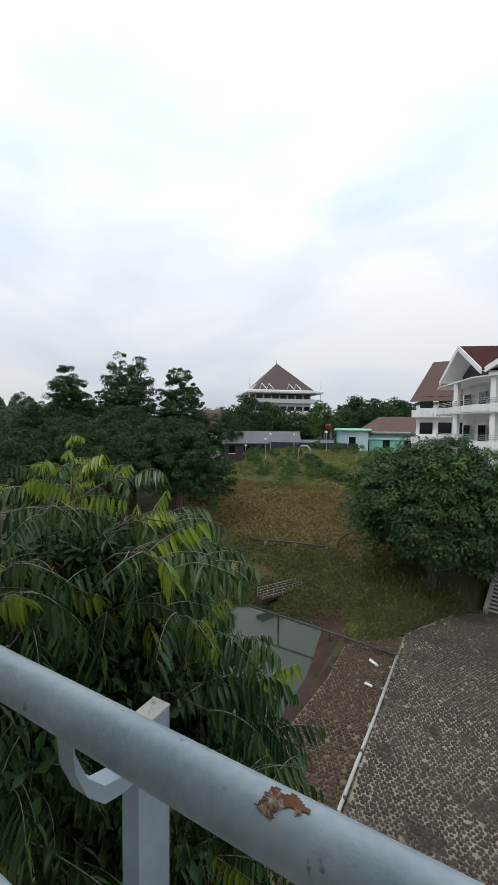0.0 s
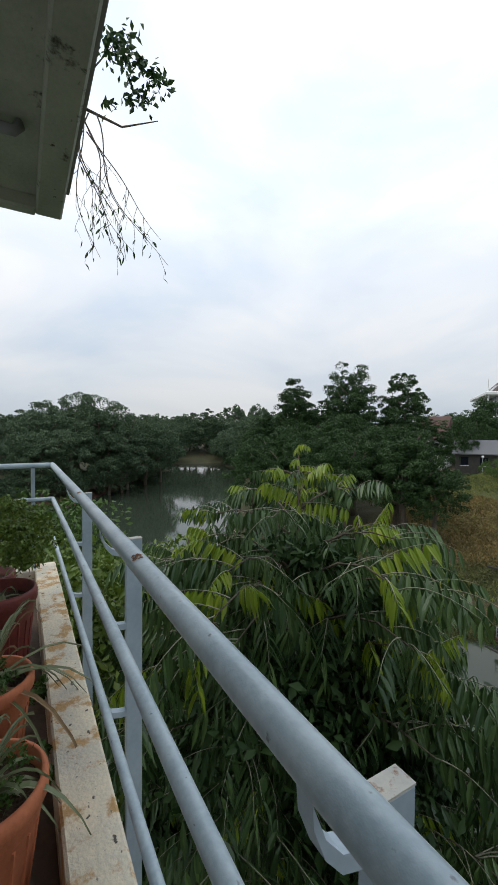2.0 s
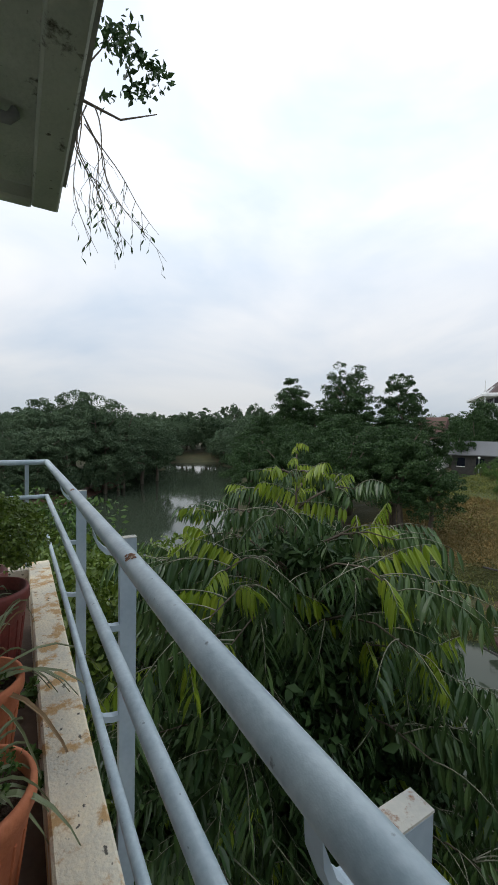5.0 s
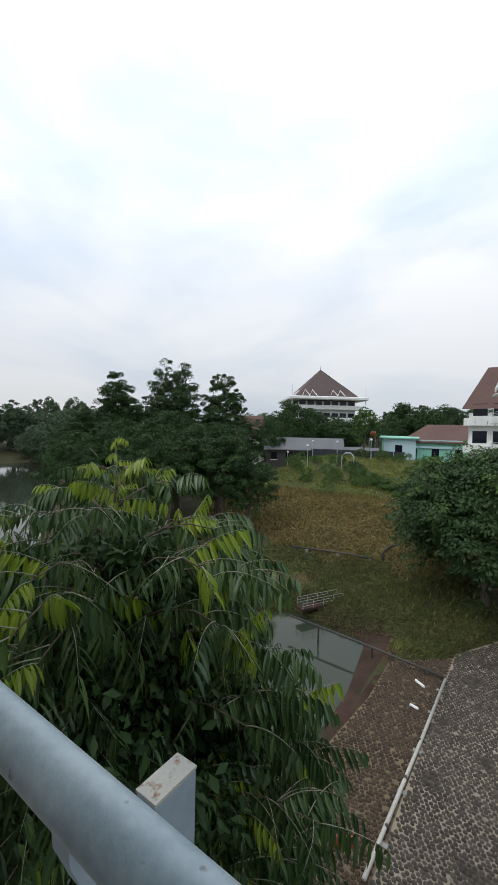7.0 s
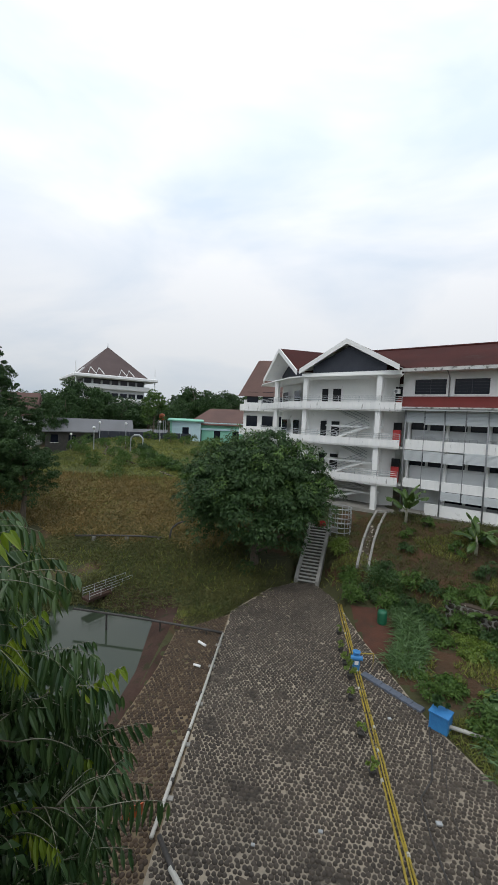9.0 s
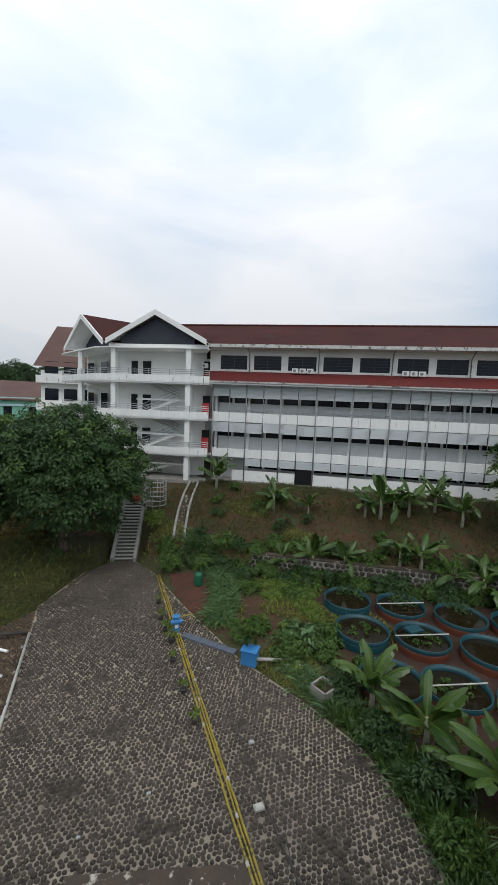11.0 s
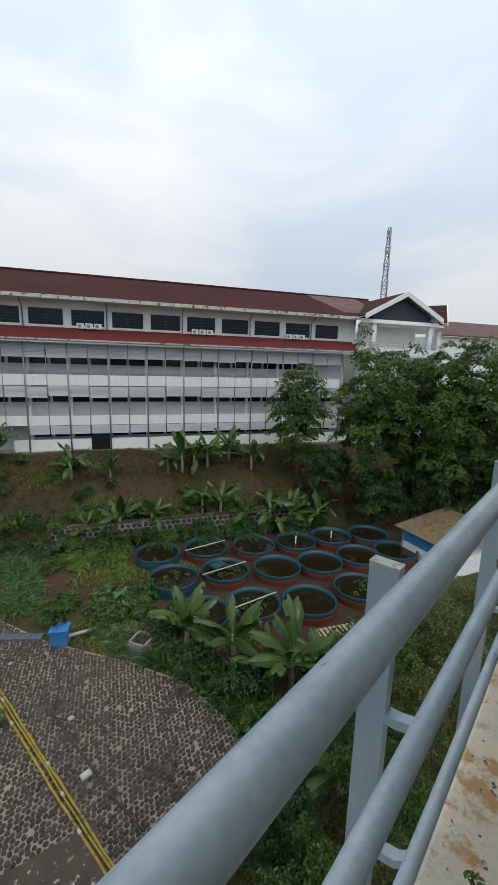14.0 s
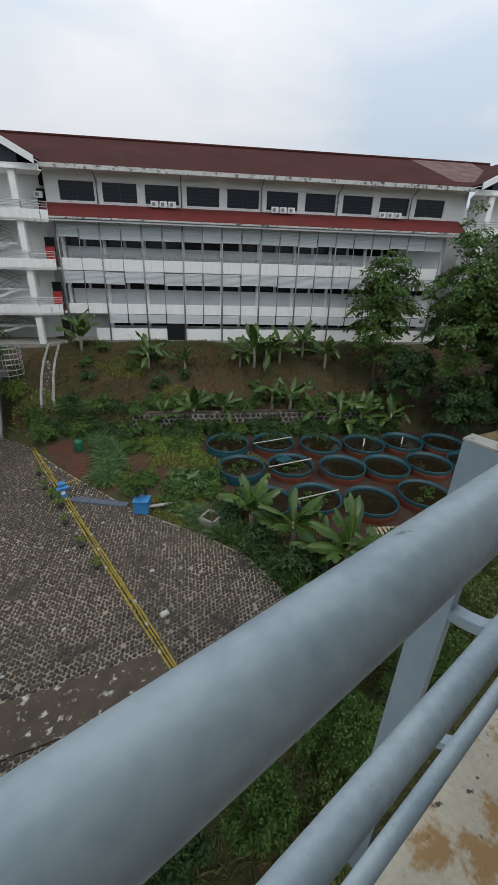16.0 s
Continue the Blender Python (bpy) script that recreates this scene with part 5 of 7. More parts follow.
for i in range(16):
    a = radians(84 + i * 2.2)
    d = gf.uniform(125, 165)
    far.append((-math.sin(a) * d, math.cos(a) * d, gf.uniform(15, 20), gf.uniform(7, 10)))
for x, y in ((-112, 62), (-120, 68), (-130, 70), (-140, 74), (-152, 76), (-163, 78), (-174, 80), (-180, 70), (-174, 62), (-160, 54), (-148, 48), (-138, 36), (-126, 30), (-118, 28), (-104, 62), (-98, 60), (-90, 60), (-179, 57), (-184, 63), (-184, 71), (-181, 79), (-175, 86), (-170, 92), (-162, 95), (-152, 92), (-176, 50), (-166, 46)):
    far.append((x + gf.uniform(-2, 2), y + gf.uniform(-2, 2), gf.uniform(11, 16), gf.uniform(5, 8)))
wood("distant_tree", far, M_HAZELEAF, 360, "distant tree in the wooded skyline", "distant trees", 7000, .8, blobs=90, clump=(.09, .22))
# behind the field
wood("field_tree", [(-62, 103, 14, 5.5), (-58, 106, 15.5, 6.5), (-53, 108, 14.5, 6), (-46, 105, 11, 5), (-39, 106, 10.5, 4.5), (-68.5, 98, 11, 4), (-56, 95, 11.5, 3.6), (-29.7, 126, 16.5, 7), (-20, 128, 15, 6),
                    (-33, 128, 15, 6), (-12, 130, 14.5, 7), (-24, 124, 12, 5), (-46, 112, 11.5, 5), (-34, 108, 9.5, 4), (-72, 104, 13, 4.5), (-77, 106, 13.5, 5), (-82, 100, 13, 5), (-51, 80.5, 16.0 - zl(-51, 80.5), 3.3), (-58, 103, 21.4 - zl(-58, 103), 6), (-52, 104, 19 - zl(-52, 104), 5), (-45, 102, 16.8 - zl(-45, 102), 5.5)], M_DKLEAF, 400, "round dark tree beyond the field", "field trees", 8000, .55)
tree("pale_tree", (-28.6, 81, zl(-28.6, 81)), 18.2 - zl(-28.6, 81), 2.7, 4.6, 430, M_MIDLEAF, "slender pale tree beside the mint hall", 2600, .45, 40, .15)
# small saplings on the field
spots = []
for i in range(44):
    x, y = gf.uniform(-46, -10), gf.uniform(50, 80)
    spots.append((x, y, gf.uniform(.9, 2.2), gf.uniform(.8, 1.6)))
wood("sapling", spots, M_MIDLEAF, 440, "young layered sapling on the field", "field saplings", 500, .22)
fs = random.Random(77)
for i in range(15):
    k = i / 14
    x, y = -25.5 + 13.2 * k + fs.uniform(-.7, .7), 66 - 14.5 * k + fs.uniform(-.8, .8)
    shrub("field_bush", (x, y, zl(x, y)), fs.uniform(.7, 1.3), fs.uniform(.8, 1.6), 1200 + i, fs.choice((M_DKLEAF, M_MIDLEAF)), "low spreading bush along the field path", 1500, .24, group="field bushes")
# large round tree by the steps
big = thing("round_tree", pose(-2.6, 33.0, zl(-2.6, 33.0)), "large dense dark green round tree beside the steps", "tree")
add_trunk(big, 460, 7.0, .3, 5.0, 9, .15)
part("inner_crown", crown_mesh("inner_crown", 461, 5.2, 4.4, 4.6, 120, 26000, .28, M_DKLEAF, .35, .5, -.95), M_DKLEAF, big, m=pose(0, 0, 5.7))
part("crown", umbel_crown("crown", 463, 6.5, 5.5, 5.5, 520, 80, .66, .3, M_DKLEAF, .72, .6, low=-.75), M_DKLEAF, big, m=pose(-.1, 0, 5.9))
# Upper whorls get the lighter leaf colour in place of sunlight on top.
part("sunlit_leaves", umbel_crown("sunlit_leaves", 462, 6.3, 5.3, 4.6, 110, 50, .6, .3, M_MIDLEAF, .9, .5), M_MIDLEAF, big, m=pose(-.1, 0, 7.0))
# trees before the right half of the hall
for i, (x, y, h, r, rz, n) in enumerate([(29.6, 19.8, 11.2, 3.0, 4.6, 150), (31.5, 13.6, 16.4, 3.7, 6.4, 250), (33.5, 8.4, 15.8, 4.3, 6.2, 270), (36.5, 3.5, 16.0, 5, 5.6, 210), (35.5, 11.4, 15.2, 3.9, 5.6, 210), (39, 8, 16.5, 4.5, 6, 190),
                                         (29.4, 16.6, 5.6, 2.0, 2.0, 80), (33.5, 10.0, 7.0, 3.2, 2.8, 150), (35, 5.5, 7.0, 3.4, 2.8, 150), (31.0, 12.6, 5.2, 2.3, 2.0, 100)]):
    tree("shade_tree", (x, y, zl(x, y)), h, r, rz, 470 + i, M_MIDLEAF if i < 6 else M_DKLEAF, "tall shade tree with airy whorls of drooping leaves on the slope", n * 80, .34, trunk_r=.12, group="slope trees", limbs=14, umbel=(n, .62, .15))


def banana_leaf_mesh(seed, L=1.65, w=.235):
    """A long arching leaf blade with a split, wavy edge."""
    g = random.Random(seed)
    lv = Mesh()
    n = 9
    bend = g.uniform(.35, 1.05)
    P = lambda t: Vector((L * (t - .12 * bend * t * t), 0, L * (.75 * t - bend * t * t)))
    wid = [w * (1 - abs(2 * (.06 + .93 * i / n) - 1) ** 3.2) ** .6 * g.uniform(.85, 1.1) for i in range(n + 1)]
    dr = [-.5 * w * (1 + .25 * math.sin(i * 1.1 + seed)) for i in range(n + 1)]
    vs, fs = [], []
    for i in range(n + 1):
        p = P(.15 + .85 * i / n)
        vs += [p + Vector((-.03, -wid[i], dr[i])), p + Vector((0, -wid[i] * .5, dr[i] * .1)), p, p + Vector((0, wid[i] * .5, dr[i] * .1)), p + Vector((-.03, wid[i], dr[i]))]
    for i in range(n):
        for j in range(4):
            if j in (0, 3) and g.random() < .16:
                continue
            fs.append((5 * i + j, 5 * i + j + 1, 5 * i + j + 6, 5 * i + j + 5))
    lv.add(vs, fs)
    rib = Mesh().tube([P(i / 6) for i in range(7)], [.03, .026, .022, .017, .013, .009, .004], 5)
    return lv.data("leaf", M_BANANA), rib.data("midrib", M_BRIGHT)


BAN = [banana_leaf_mesh(600 + k) for k in range(6)]
BTRUNK = Mesh().tube([(0, 0, -.2), (.03, 0, .6), (0, .03, 1.2)], [.12, .09, .05], 8).data("stem", M_PALEBARK, True)


def banana(x, y, s, seed, n=9, z=None):
    g = random.Random(seed)
    t = thing("banana_plant", pose(x, y, zl(x, y) if z is None else z) @ Matrix.Diagonal((s, s, s, 1)), "banana plant with broad arching torn green leaves", "banana plant", "banana plants")
    part("stem", BTRUNK, M_PALEBARK, t)
    for i in range(n):
        lf, rb = g.choice(BAN)
        l_ = part("leaf", lf, M_BANANA, t, m=pose(0, 0, 1.05 + g.uniform(-.3, .15), g.uniform(-25, 25), g.uniform(-56, 20), i * 137.5 + g.uniform(-20, 20)))
        part("midrib", rb, M_BRIGHT, l_)
    return t


gb_ = random.Random(2)
for i, (x, y, s) in enumerate([(10.7, 12.8, 1.2), (11.4, 10.5, 1.3), (12.1, 7.9, 1.4), (11.5, 8.5, 1.05), (12.9, 7.2, 1.0), (9.8, 4.4, 1.1)]):
    banana(x, y, s, 700 + i, 11)
for i, (x, y, s) in enumerate([(10.4, 36.3, 1.25), (14.3, 31.5, 1.15), (16.7, 29.6, .8), (21.9, 26.7, 1.35), (22.9, 26.3, 1.25), (20.9, 27.4, 1.0), (24.4, 26.2, 1.2), (26.8, 25.8, 1.2), (27.3, 23.4, 1.2), (14.8, 25.1, 1.15), (16.8, 24.0, 1.0),
                               (12.8, 26.3, .85), (20.2, 22.2, 1.0), (21.4, 21.4, 1.2), (24.2, 18.6, 1.3), (25.6, 17.6, 1.2), (23.0, 20.0, 1.1), (27.6, 16.2, 1.2)]):
    banana(x, y, s * 1.08, 720 + i, 9)

for i, (x, y, r, h, m) in enumerate([(9.8, 26.6, .9, 1.1, M_DKLEAF), (9.5, 24.6, .8, .9, M_MIDLEAF), (8.3, 20.0, .8, .7, M_MIDLEAF),
                                     (9.0, 17.2, 1.0, 1.4, M_MIDLEAF), (10.6, 17.0, 1.1, 1.0, M_MIDLEAF), (12.0, 18.2, .9, .9, M_MIDLEAF), (4.8, 28.6, .8, 1.6, M_MIDLEAF), (5.0, 31.0, .9, 1.5, M_MIDLEAF), (4.4, 33.6, 1.0, 1.5, M_BRIGHT),
                                     (10.3, 14.4, .9, 1.2, M_DKLEAF), (10.2, 11.2, 1.0, 1.4, M_DKLEAF), (10.6, 9.2, 1.2, 1.6, M_DKLEAF), (9.9, 7.6, .8, 1.0, M_MIDLEAF), (13.5, 6.5, 1.5, 1.8, M_DKLEAF), (16.0, 6.2, 1.5, 1.8, M_DKLEAF),
                                     (12.5, 23.2, 1.2, .8, M_MIDLEAF), (15.6, 21.6, 1.2, .9, M_DKLEAF), (18.5, 20.0, 1.2, .9, M_DKLEAF), (21.5, 18.6, 1.4, 1.2, M_DKLEAF), (25.0, 16.6, 1.4, 1.6, M_DKLEAF)]):
    shrub("garden_shrub", (x, y, zl(x, y)), r, h, 800 + i, m, "low leafy green shrub in the garden", 1500, .17, group="garden shrubs")
for i, (x, y, r, h, m) in enumerate([(8.6, 2.9, 1.2, 4.6, M_MIDLEAF), (11.5, 3.3, 1.3, 4.4, M_OLIVE), (14.5, 3.0, 1.5, 4.8, M_OLIVE), (5.6, 3.0, 1.0, 4.2, M_MIDLEAF), (3.4, 3.4, .9, 3.4, M_MIDLEAF), (18, 2.4, 1.8, 4.8, M_OLIVE), (6.9, 4.6, .9, 2.8, M_DKLEAF), (1.6, 4.2, .9, 2.4, M_DKLEAF), (10.0, 3.6, .9, 3.4, M_DKLEAF), (13.0, 4.0, 1.1, 3.8, M_MIDLEAF), (4.6, 2.2, .8, 3.0, M_OLIVE), (16.2, 3.8, 1.3, 4.4, M_MIDLEAF)]):
    shrub("hedge_shrub", (x, y, zl(x, y)), r, h, 840 + i, m, "tall small-leaved hedge shrub beside the building", 13000, .095, group="hedge shrubs", loose=1.0)


lb = thing("broad_leaved_bush", pose(9.9, 17.9, zl(9.9, 17.9)), "low bush with broad blue-green drooping leaves", "bush")
part("stem", Mesh().tube([(0, 0, -.2), (.05, 0, .5), (0, .05, 1.0)], [.05, .04, .02], 6), M_BARK, lb)
part("foliage", umbel_crown("foliage", 880, 1.0, .9, .6, 36, 16, .42, .42, M_LEMON, .5, .6, .42), M_LEMON, lb, m=pose(0, 0, .8))
for i, (x, y, r) in enumerate([(12.2, 24.0, 1.0), (11.2, 24.8, .9), (13.2, 22.9, .9), (12.2, 20.4, .8), (10.8, 23.3, .8), (12.3, 21.6, .7)]):
    shrub("ground_cover", (x, y, zl(x, y)), r, .55, 885 + i, M_BRIGHT, "bright green leafy ground cover in the garden plot", 1300, .15, group="ground cover plants")
gh_ = random.Random(21)
for i in range(34):
    sx0 = -9 + i * .78
    for o in ((10.1, 9.0) if i % 2 else (10.4,)):
        x, y = ORG + U * (sx0 + gh_.uniform(-.3, .3)) + NRM * (o + gh_.uniform(-.3, .3))
        if x < 5:
            continue
        shrub("wall_creeper", (x, y, zl(x, y)), gh_.uniform(.6, 1.0), gh_.uniform(.8, 1.5), 1000 + i, gh_.choice((M_DKLEAF, M_MIDLEAF, M_MIDLEAF)), "creeping green growth along the retaining wall", 900, .17, group="wall creepers")
for i in range(16):
    x, y = gh_.uniform(5.4, 12.6), gh_.uniform(15.5, 27)
    if edge_distance(x, y, COBBLE) < .7 or (x < 7.8 and y > 23) or x > 5.5 + (28 - y) * .75:
        continue
    shrub("vegetable_plant", (x, y, zl(x, y)), gh_.uniform(.4, .8), gh_.uniform(.4, .9), 1060 + i, gh_.choice((M_BRIGHT, M_MIDLEAF, M_MIDLEAF)), "low leafy vegetable plant in the garden plot", 600, .15, group="vegetable plants")
for i in range(16):
    s_, o = gh_.uniform(-9, 22), gh_.uniform(2, 8)
    x, y = ORG + U * s_ + NRM * o
    shrub("slope_shrub", (x, y, zl(x, y)), gh_.uniform(.4, .9), gh_.uniform(.6, 1.5), 1100 + i, gh_.choice((M_DKLEAF, M_MIDLEAF)), "small shrub on the earth slope", 600, .18, group="slope shrubs")


# ---- grass ----
def blades(name, n, box, seed, mat, L, keep, lean=.5, label=""):
    g = np.random.default_rng(seed)
    x, y = g.uniform(box[0], box[2], n), g.uniform(box[1], box[3], n)
    ok = keep(x, y)
    x, y = x[ok], y[ok]
    z = land(x, y)
    d = np.stack([g.normal(0, lean, x.size), g.normal(0, lean, x.size), np.ones(x.size)], 1)
    ln = L * g.uniform(.5, 1.3, x.size)
    c = np.stack([x, y, z], 1) + d / np.linalg.norm(d, axis=1, keepdims=True) * ln[:, None] * .42
    me = leaf_mesh(name, c, d, g.normal(size=(x.size, 3)), ln, ln * .13, mat, .1)
    return tagged(new(name, me), label, "grass", kind="stuff")


away = lambda x, y: (edge_distance(x, y, COBBLE) > .1) & (edge_distance(x, y, LAKE) > .6)
blob = lambda x, y, k: np.sin(x * .35 + 1.7 * np.sin(y * .21)) + np.cos(y * .31 + x * .17) > k
def tufts(name, n, box, seed, mat, L, keep, per=10, spread=.12, lean=.8, slim=.07, label="", drift=(0, 0)):
    """Clumps of arching blades that fan out from one root."""
    g = np.random.default_rng(seed)
    x, y = g.uniform(box[0], box[2], n), g.uniform(box[1], box[3], n)
    ok = keep(x, y)
    x, y = np.repeat(x[ok], per), np.repeat(y[ok], per)
    size = np.repeat(g.uniform(.6, 1.35, ok.sum()), per)
    m = x.size
    dx, dy = g.normal(0, 1, m), g.normal(0, 1, m)
    d = np.stack([dx * lean + drift[0], dy * lean + drift[1], np.full(m, .9)], 1)
    d /= np.linalg.norm(d, axis=1, keepdims=True)
    ln = L * size * g.uniform(.6, 1.2, m)
    x, y = x + dx * spread * size, y + dy * spread * size
    root = np.stack([x, y, land(x, y) - .02], 1)
    up1 = root + d * ln[:, None] * .3
    tip = d + np.stack([dx * lean * .6, dy * lean * .6, -np.full(m, .75)], 1)
    tip /= np.linalg.norm(tip, axis=1, keepdims=True)
    nor = np.array([0, 0, 1.]) + g.normal(0, .5, (m, 3))
    low = leaf_mesh(name, up1, d, nor, ln * .66, ln * slim, mat, .1)
    ob = tagged(new(name, low), label, "grass", kind="stuff")
    end = up1 + d * ln[:, None] * .22 + tip * ln[:, None] * .2
    k = np.zeros((m * 4, 3))
    side = np.cross(tip, nor)
    side /= np.linalg.norm(side, axis=1, keepdims=True) + 1e-9
    w = (ln * slim)[:, None] / 2
    k[0::4], k[1::4] = end - tip * ln[:, None] * .26, end + side * w
    k[2::4], k[3::4] = end + tip * ln[:, None] * .3, end - side * w
    b0 = np.arange(m)[:, None] * 4
    low2 = array_mesh(name, k, np.concatenate([b0 + [0, 1, 2], b0 + [0, 2, 3]]), mat)
    bm = bmesh.new()
    bm.from_mesh(low)
    bm.from_mesh(low2)
    bm.to_mesh(low)
    bm.free()
    bpy.data.meshes.remove(low2)
    return ob


def near_line(pts, w):
    """True within w of a plan line."""
    def test(x, y):
        d = np.full(np.shape(x), 1e9)
        for (x0, y0), (x1, y1) in zip(pts, pts[1:]):
            ex, ey = x1 - x0, y1 - y0
            k = np.clip(((x - x0) * ex + (y - y0) * ey) / (ex * ex + ey * ey), 0, 1)
            d = np.minimum(d, np.hypot(x - x0 - k * ex, y - y0 - k * ey))
        return d < w
    return test


tufts("long_grass_row", 2600, (5.5, 20.5, 10, 32), 41, M_LEMON, .8, near_line([(7.0, 30.8), (8.3, 28.2), (8.1, 25.5), (7.5, 23.2), (6.6, 21.6)], .62), 14, .08, .6, .05, "sinuous row of tall arching green grass clumps")
tufts("edge_grass", 1500, (8.5, 6.5, 13.5, 18), 42, M_LEMON, .75, lambda x, y: (edge_distance(x, y, COBBLE) > .25) & (edge_distance(x, y, COBBLE) < 1.5), 12, .08, .6, .05, "long arching grass along the pavement edge")
tufts("dry_tufts", 15000, (-35, 30.5, -3, 50), 43, M_BROWN, .75, lambda x, y: away(x, y) & (y > 32.5 - (x + 10) * .05) & (edge_distance(x, y, [(-35, 37), (-16, 36.4), (-8.5, 36.6), (-7, 41), (-13, 49), (-35, 52)]) + 2.2 * np.sin(x * 1.3 + 2 * np.sin(y * .9)) * np.cos(y * 1.1 + x * .4) < .3), 9, .2, 1.15, .06, "matted golden clumps of dry grass on the slope", (.2, -.5))
tufts("field_tufts", 16000, (-52, 40, 2, 84), 44, M_GRASS, .6, lambda x, y: away(x, y) & blob(x * 1.4, y * 1.4, -.6), 8, .16, 1.0, .09, "rough green and yellow grass clumps on the field")
tufts("bank_tufts", 9000, (-22, 24, 2, 40), 45, M_BANKGRASS, .5, lambda x, y: away(x, y) & (edge_distance(x, y, STRIP) > .1) & blob(x * 1.5 + 2, y * 1.5, -1.3), 8, .12, 1.0, .08, "green grass clumps between the pond and the slope")
tufts("hedge_grass", 2600, (-1, 1.2, 20, 7.6), 47, M_BANKGRASS, .4, lambda x, y: edge_distance(x, y, COBBLE) > .15, 9, .12, .9, .08, "dark weedy grass between the hedge shrubs")
tufts("slope_tufts", 6000, (2, 18, 36, 38), 46, M_BANKGRASS, .4, lambda x, y: away(x, y) & (land(x, y) > 1.5) & blob(x * 2, y * 2, -.5), 8, .12, 1.0, .08, "sparse dark weeds and dry grass on the earth slope")
blades("dry_grass", 45000, (-34, 30, -3, 52), 1, M_BROWN, .6, lambda x, y: away(x, y) & blob(x * 1.6, y * 1.6, -.5) & (y > 35), .9, "dry brown grass on the field's slope")
blades("field_grass", 60000, (-52, 28, 4, 84), 2, M_GRASS, .45, lambda x, y: away(x, y) & ((y > 46) | (y < 33) | ~blob(x, y, -.7)), .7, "green grass on the field")
blades("slope_weeds", 22000, (2, 18, 36, 38), 8, M_BANKGRASS, .3, lambda x, y: away(x, y) & (land(x, y) > 1.5) & blob(x * 2, y * 2, -.2), .8, "patchy green weeds on the slope below the hall")
blades("slope_grass", 22000, (2, 18, 36, 38), 3, M_BANKGRASS, .35, lambda x, y: away(x, y) & (land(x, y) > 1.5), .8, "short dry grass on the slope below the hall")
blades("tall_weeds", 22000, (5, 5, 13, 27), 6, M_MIDLEAF, .75, lambda x, y: (edge_distance(x, y, COBBLE) > .15) & (edge_distance(x, y, COBBLE) < 1.5) & (y < 13), .45, "tall dark weeds along the pavement edge")
blades("garden_grass", 70000, (3.5, 5, 16, 34), 4, M_GRASS, .34, lambda x, y: away(x, y) & (y > 7.5) & (blob(x * 3, y * 3, .1)) & ~((x < 7.8) & (y > 21.5) & (y < 28.6)), .8, "weedy green garden growth")
blades("bank_grass", 32000, (-17, 22, 1.5, 35), 7, M_BANKGRASS, .32, lambda x, y: away(x, y) & (edge_distance(x, y, STRIP) > .1) & blob(x * 1.5 + 2, y * 1.5, -.8), .8, "patchy green grass between the pond and the field")
blades("bank_weeds", 9000, (-7, 9, -4.2, 32), 5, M_GRASS, .3, lambda x, y: (edge_distance(x, y, COBBLE) > .0) & blob(x * 2, y * 2, .3) & (y > 24), .8, "weeds on the pond bank")


# ---- fish tanks ----
def tank(x, y, r, orange, seed):
    t = thing("fish_tank", pose(x, y, zl(x, y)), "round tarpaulin fish tank with a blue rim, full of murky water", "fish tank", "fish tanks")
    g = random.Random(seed)
    n = 32
    part("wall", Mesh().lathe([(r, 0), (r + .01, .3), (r, .62), (r - .03, .62), (r - .03, .1)], n), M_TANKORANGE if orange else M_TANKBLUE, t, smooth=True)
    part("skirt", Mesh().lathe([(r + .012, .46), (r + .018, .55), (r + .012, .66), (r - .05, .67), (r - .055, .4)], n), M_TANKBLUE, t, "blue tarpaulin skirt", smooth=True)
    part("rim", Mesh().tube([(r * math.cos(6.2832 * k / n), r * math.sin(6.2832 * k / n), .67) for k in range(n + 1)], .03, 6), M_TANKBLUE, t, smooth=True)
    lv = .42 + g.uniform(-.04, .1)
    part("water", Mesh().add([((r - .06) * math.cos(6.2832 * k / n), (r - .06) * math.sin(6.2832 * k / n), lv) for k in range(n)], [tuple(range(n))]), M_TANKWATER, t)
    return t


TANKS = [(14.9, 20.75), (17.73, 19.1), (20.33, 16.95), (22.95, 15.2), (25.62, 13.82), (28.0, 12.0), (13.68, 17.51), (16.42, 15.92), (19.0, 13.85), (21.45, 12.25), (24.14, 10.86), (26.6, 9.3), (12.5, 13.7), (14.95, 12.37), (17.25, 10.34), (20.4, 9.0)]
for i, (x, y) in enumerate(TANKS):
    tk = tank(x, y, 1.45, i not in (0, 6), i)
    if i in (1, 7, 13):
        part("pipe", Mesh().tube([(-1.5, .4, .72), (0, .05, .70), (1.5, -.35, .72)], .035, 6), M_PVC, tk, "white pipe across the tank")
    if i in (3, 4):
        part("standpipe", Mesh().tube([(0, 0, .1), (0, 0, .95)], .05, 8), M_WHITE, tk, "white standpipe")
    if i in (13, 15, 7, 6):
        part("water_plant", crown_mesh("water_plant", 900 + i, 1.0, .7, .06, 14, 300, .16, M_MIDLEAF), M_MIDLEAF, tk, "floating green plants", m=pose(.1, 0, .5))["kind"] = "stuff"
    if i == 7:
        part("filter_box", Mesh().box(-.6, .2, .7, .3, .8, .85, bevel=.02), M_TANKBLUE, tk, "blue floating filter tray")
pal = thing("slatted_pallet", pose(16.3, 8.2, zl(16.3, 8.2) + .3, 0, 0, -32), "pale slatted wooden pallet beside the tanks", "pallet")
for k in range(9):
    part("slat", Mesh().box(-1 + k * .25, -.35, 0, -.85 + k * .25, .35, .04), M_WOODY, pal)
for yy in (-.3, .3):
    part("bearer", Mesh().box(-1, yy - .04, -.3, 1.2, yy + .04, -.003), M_WOODY, pal)

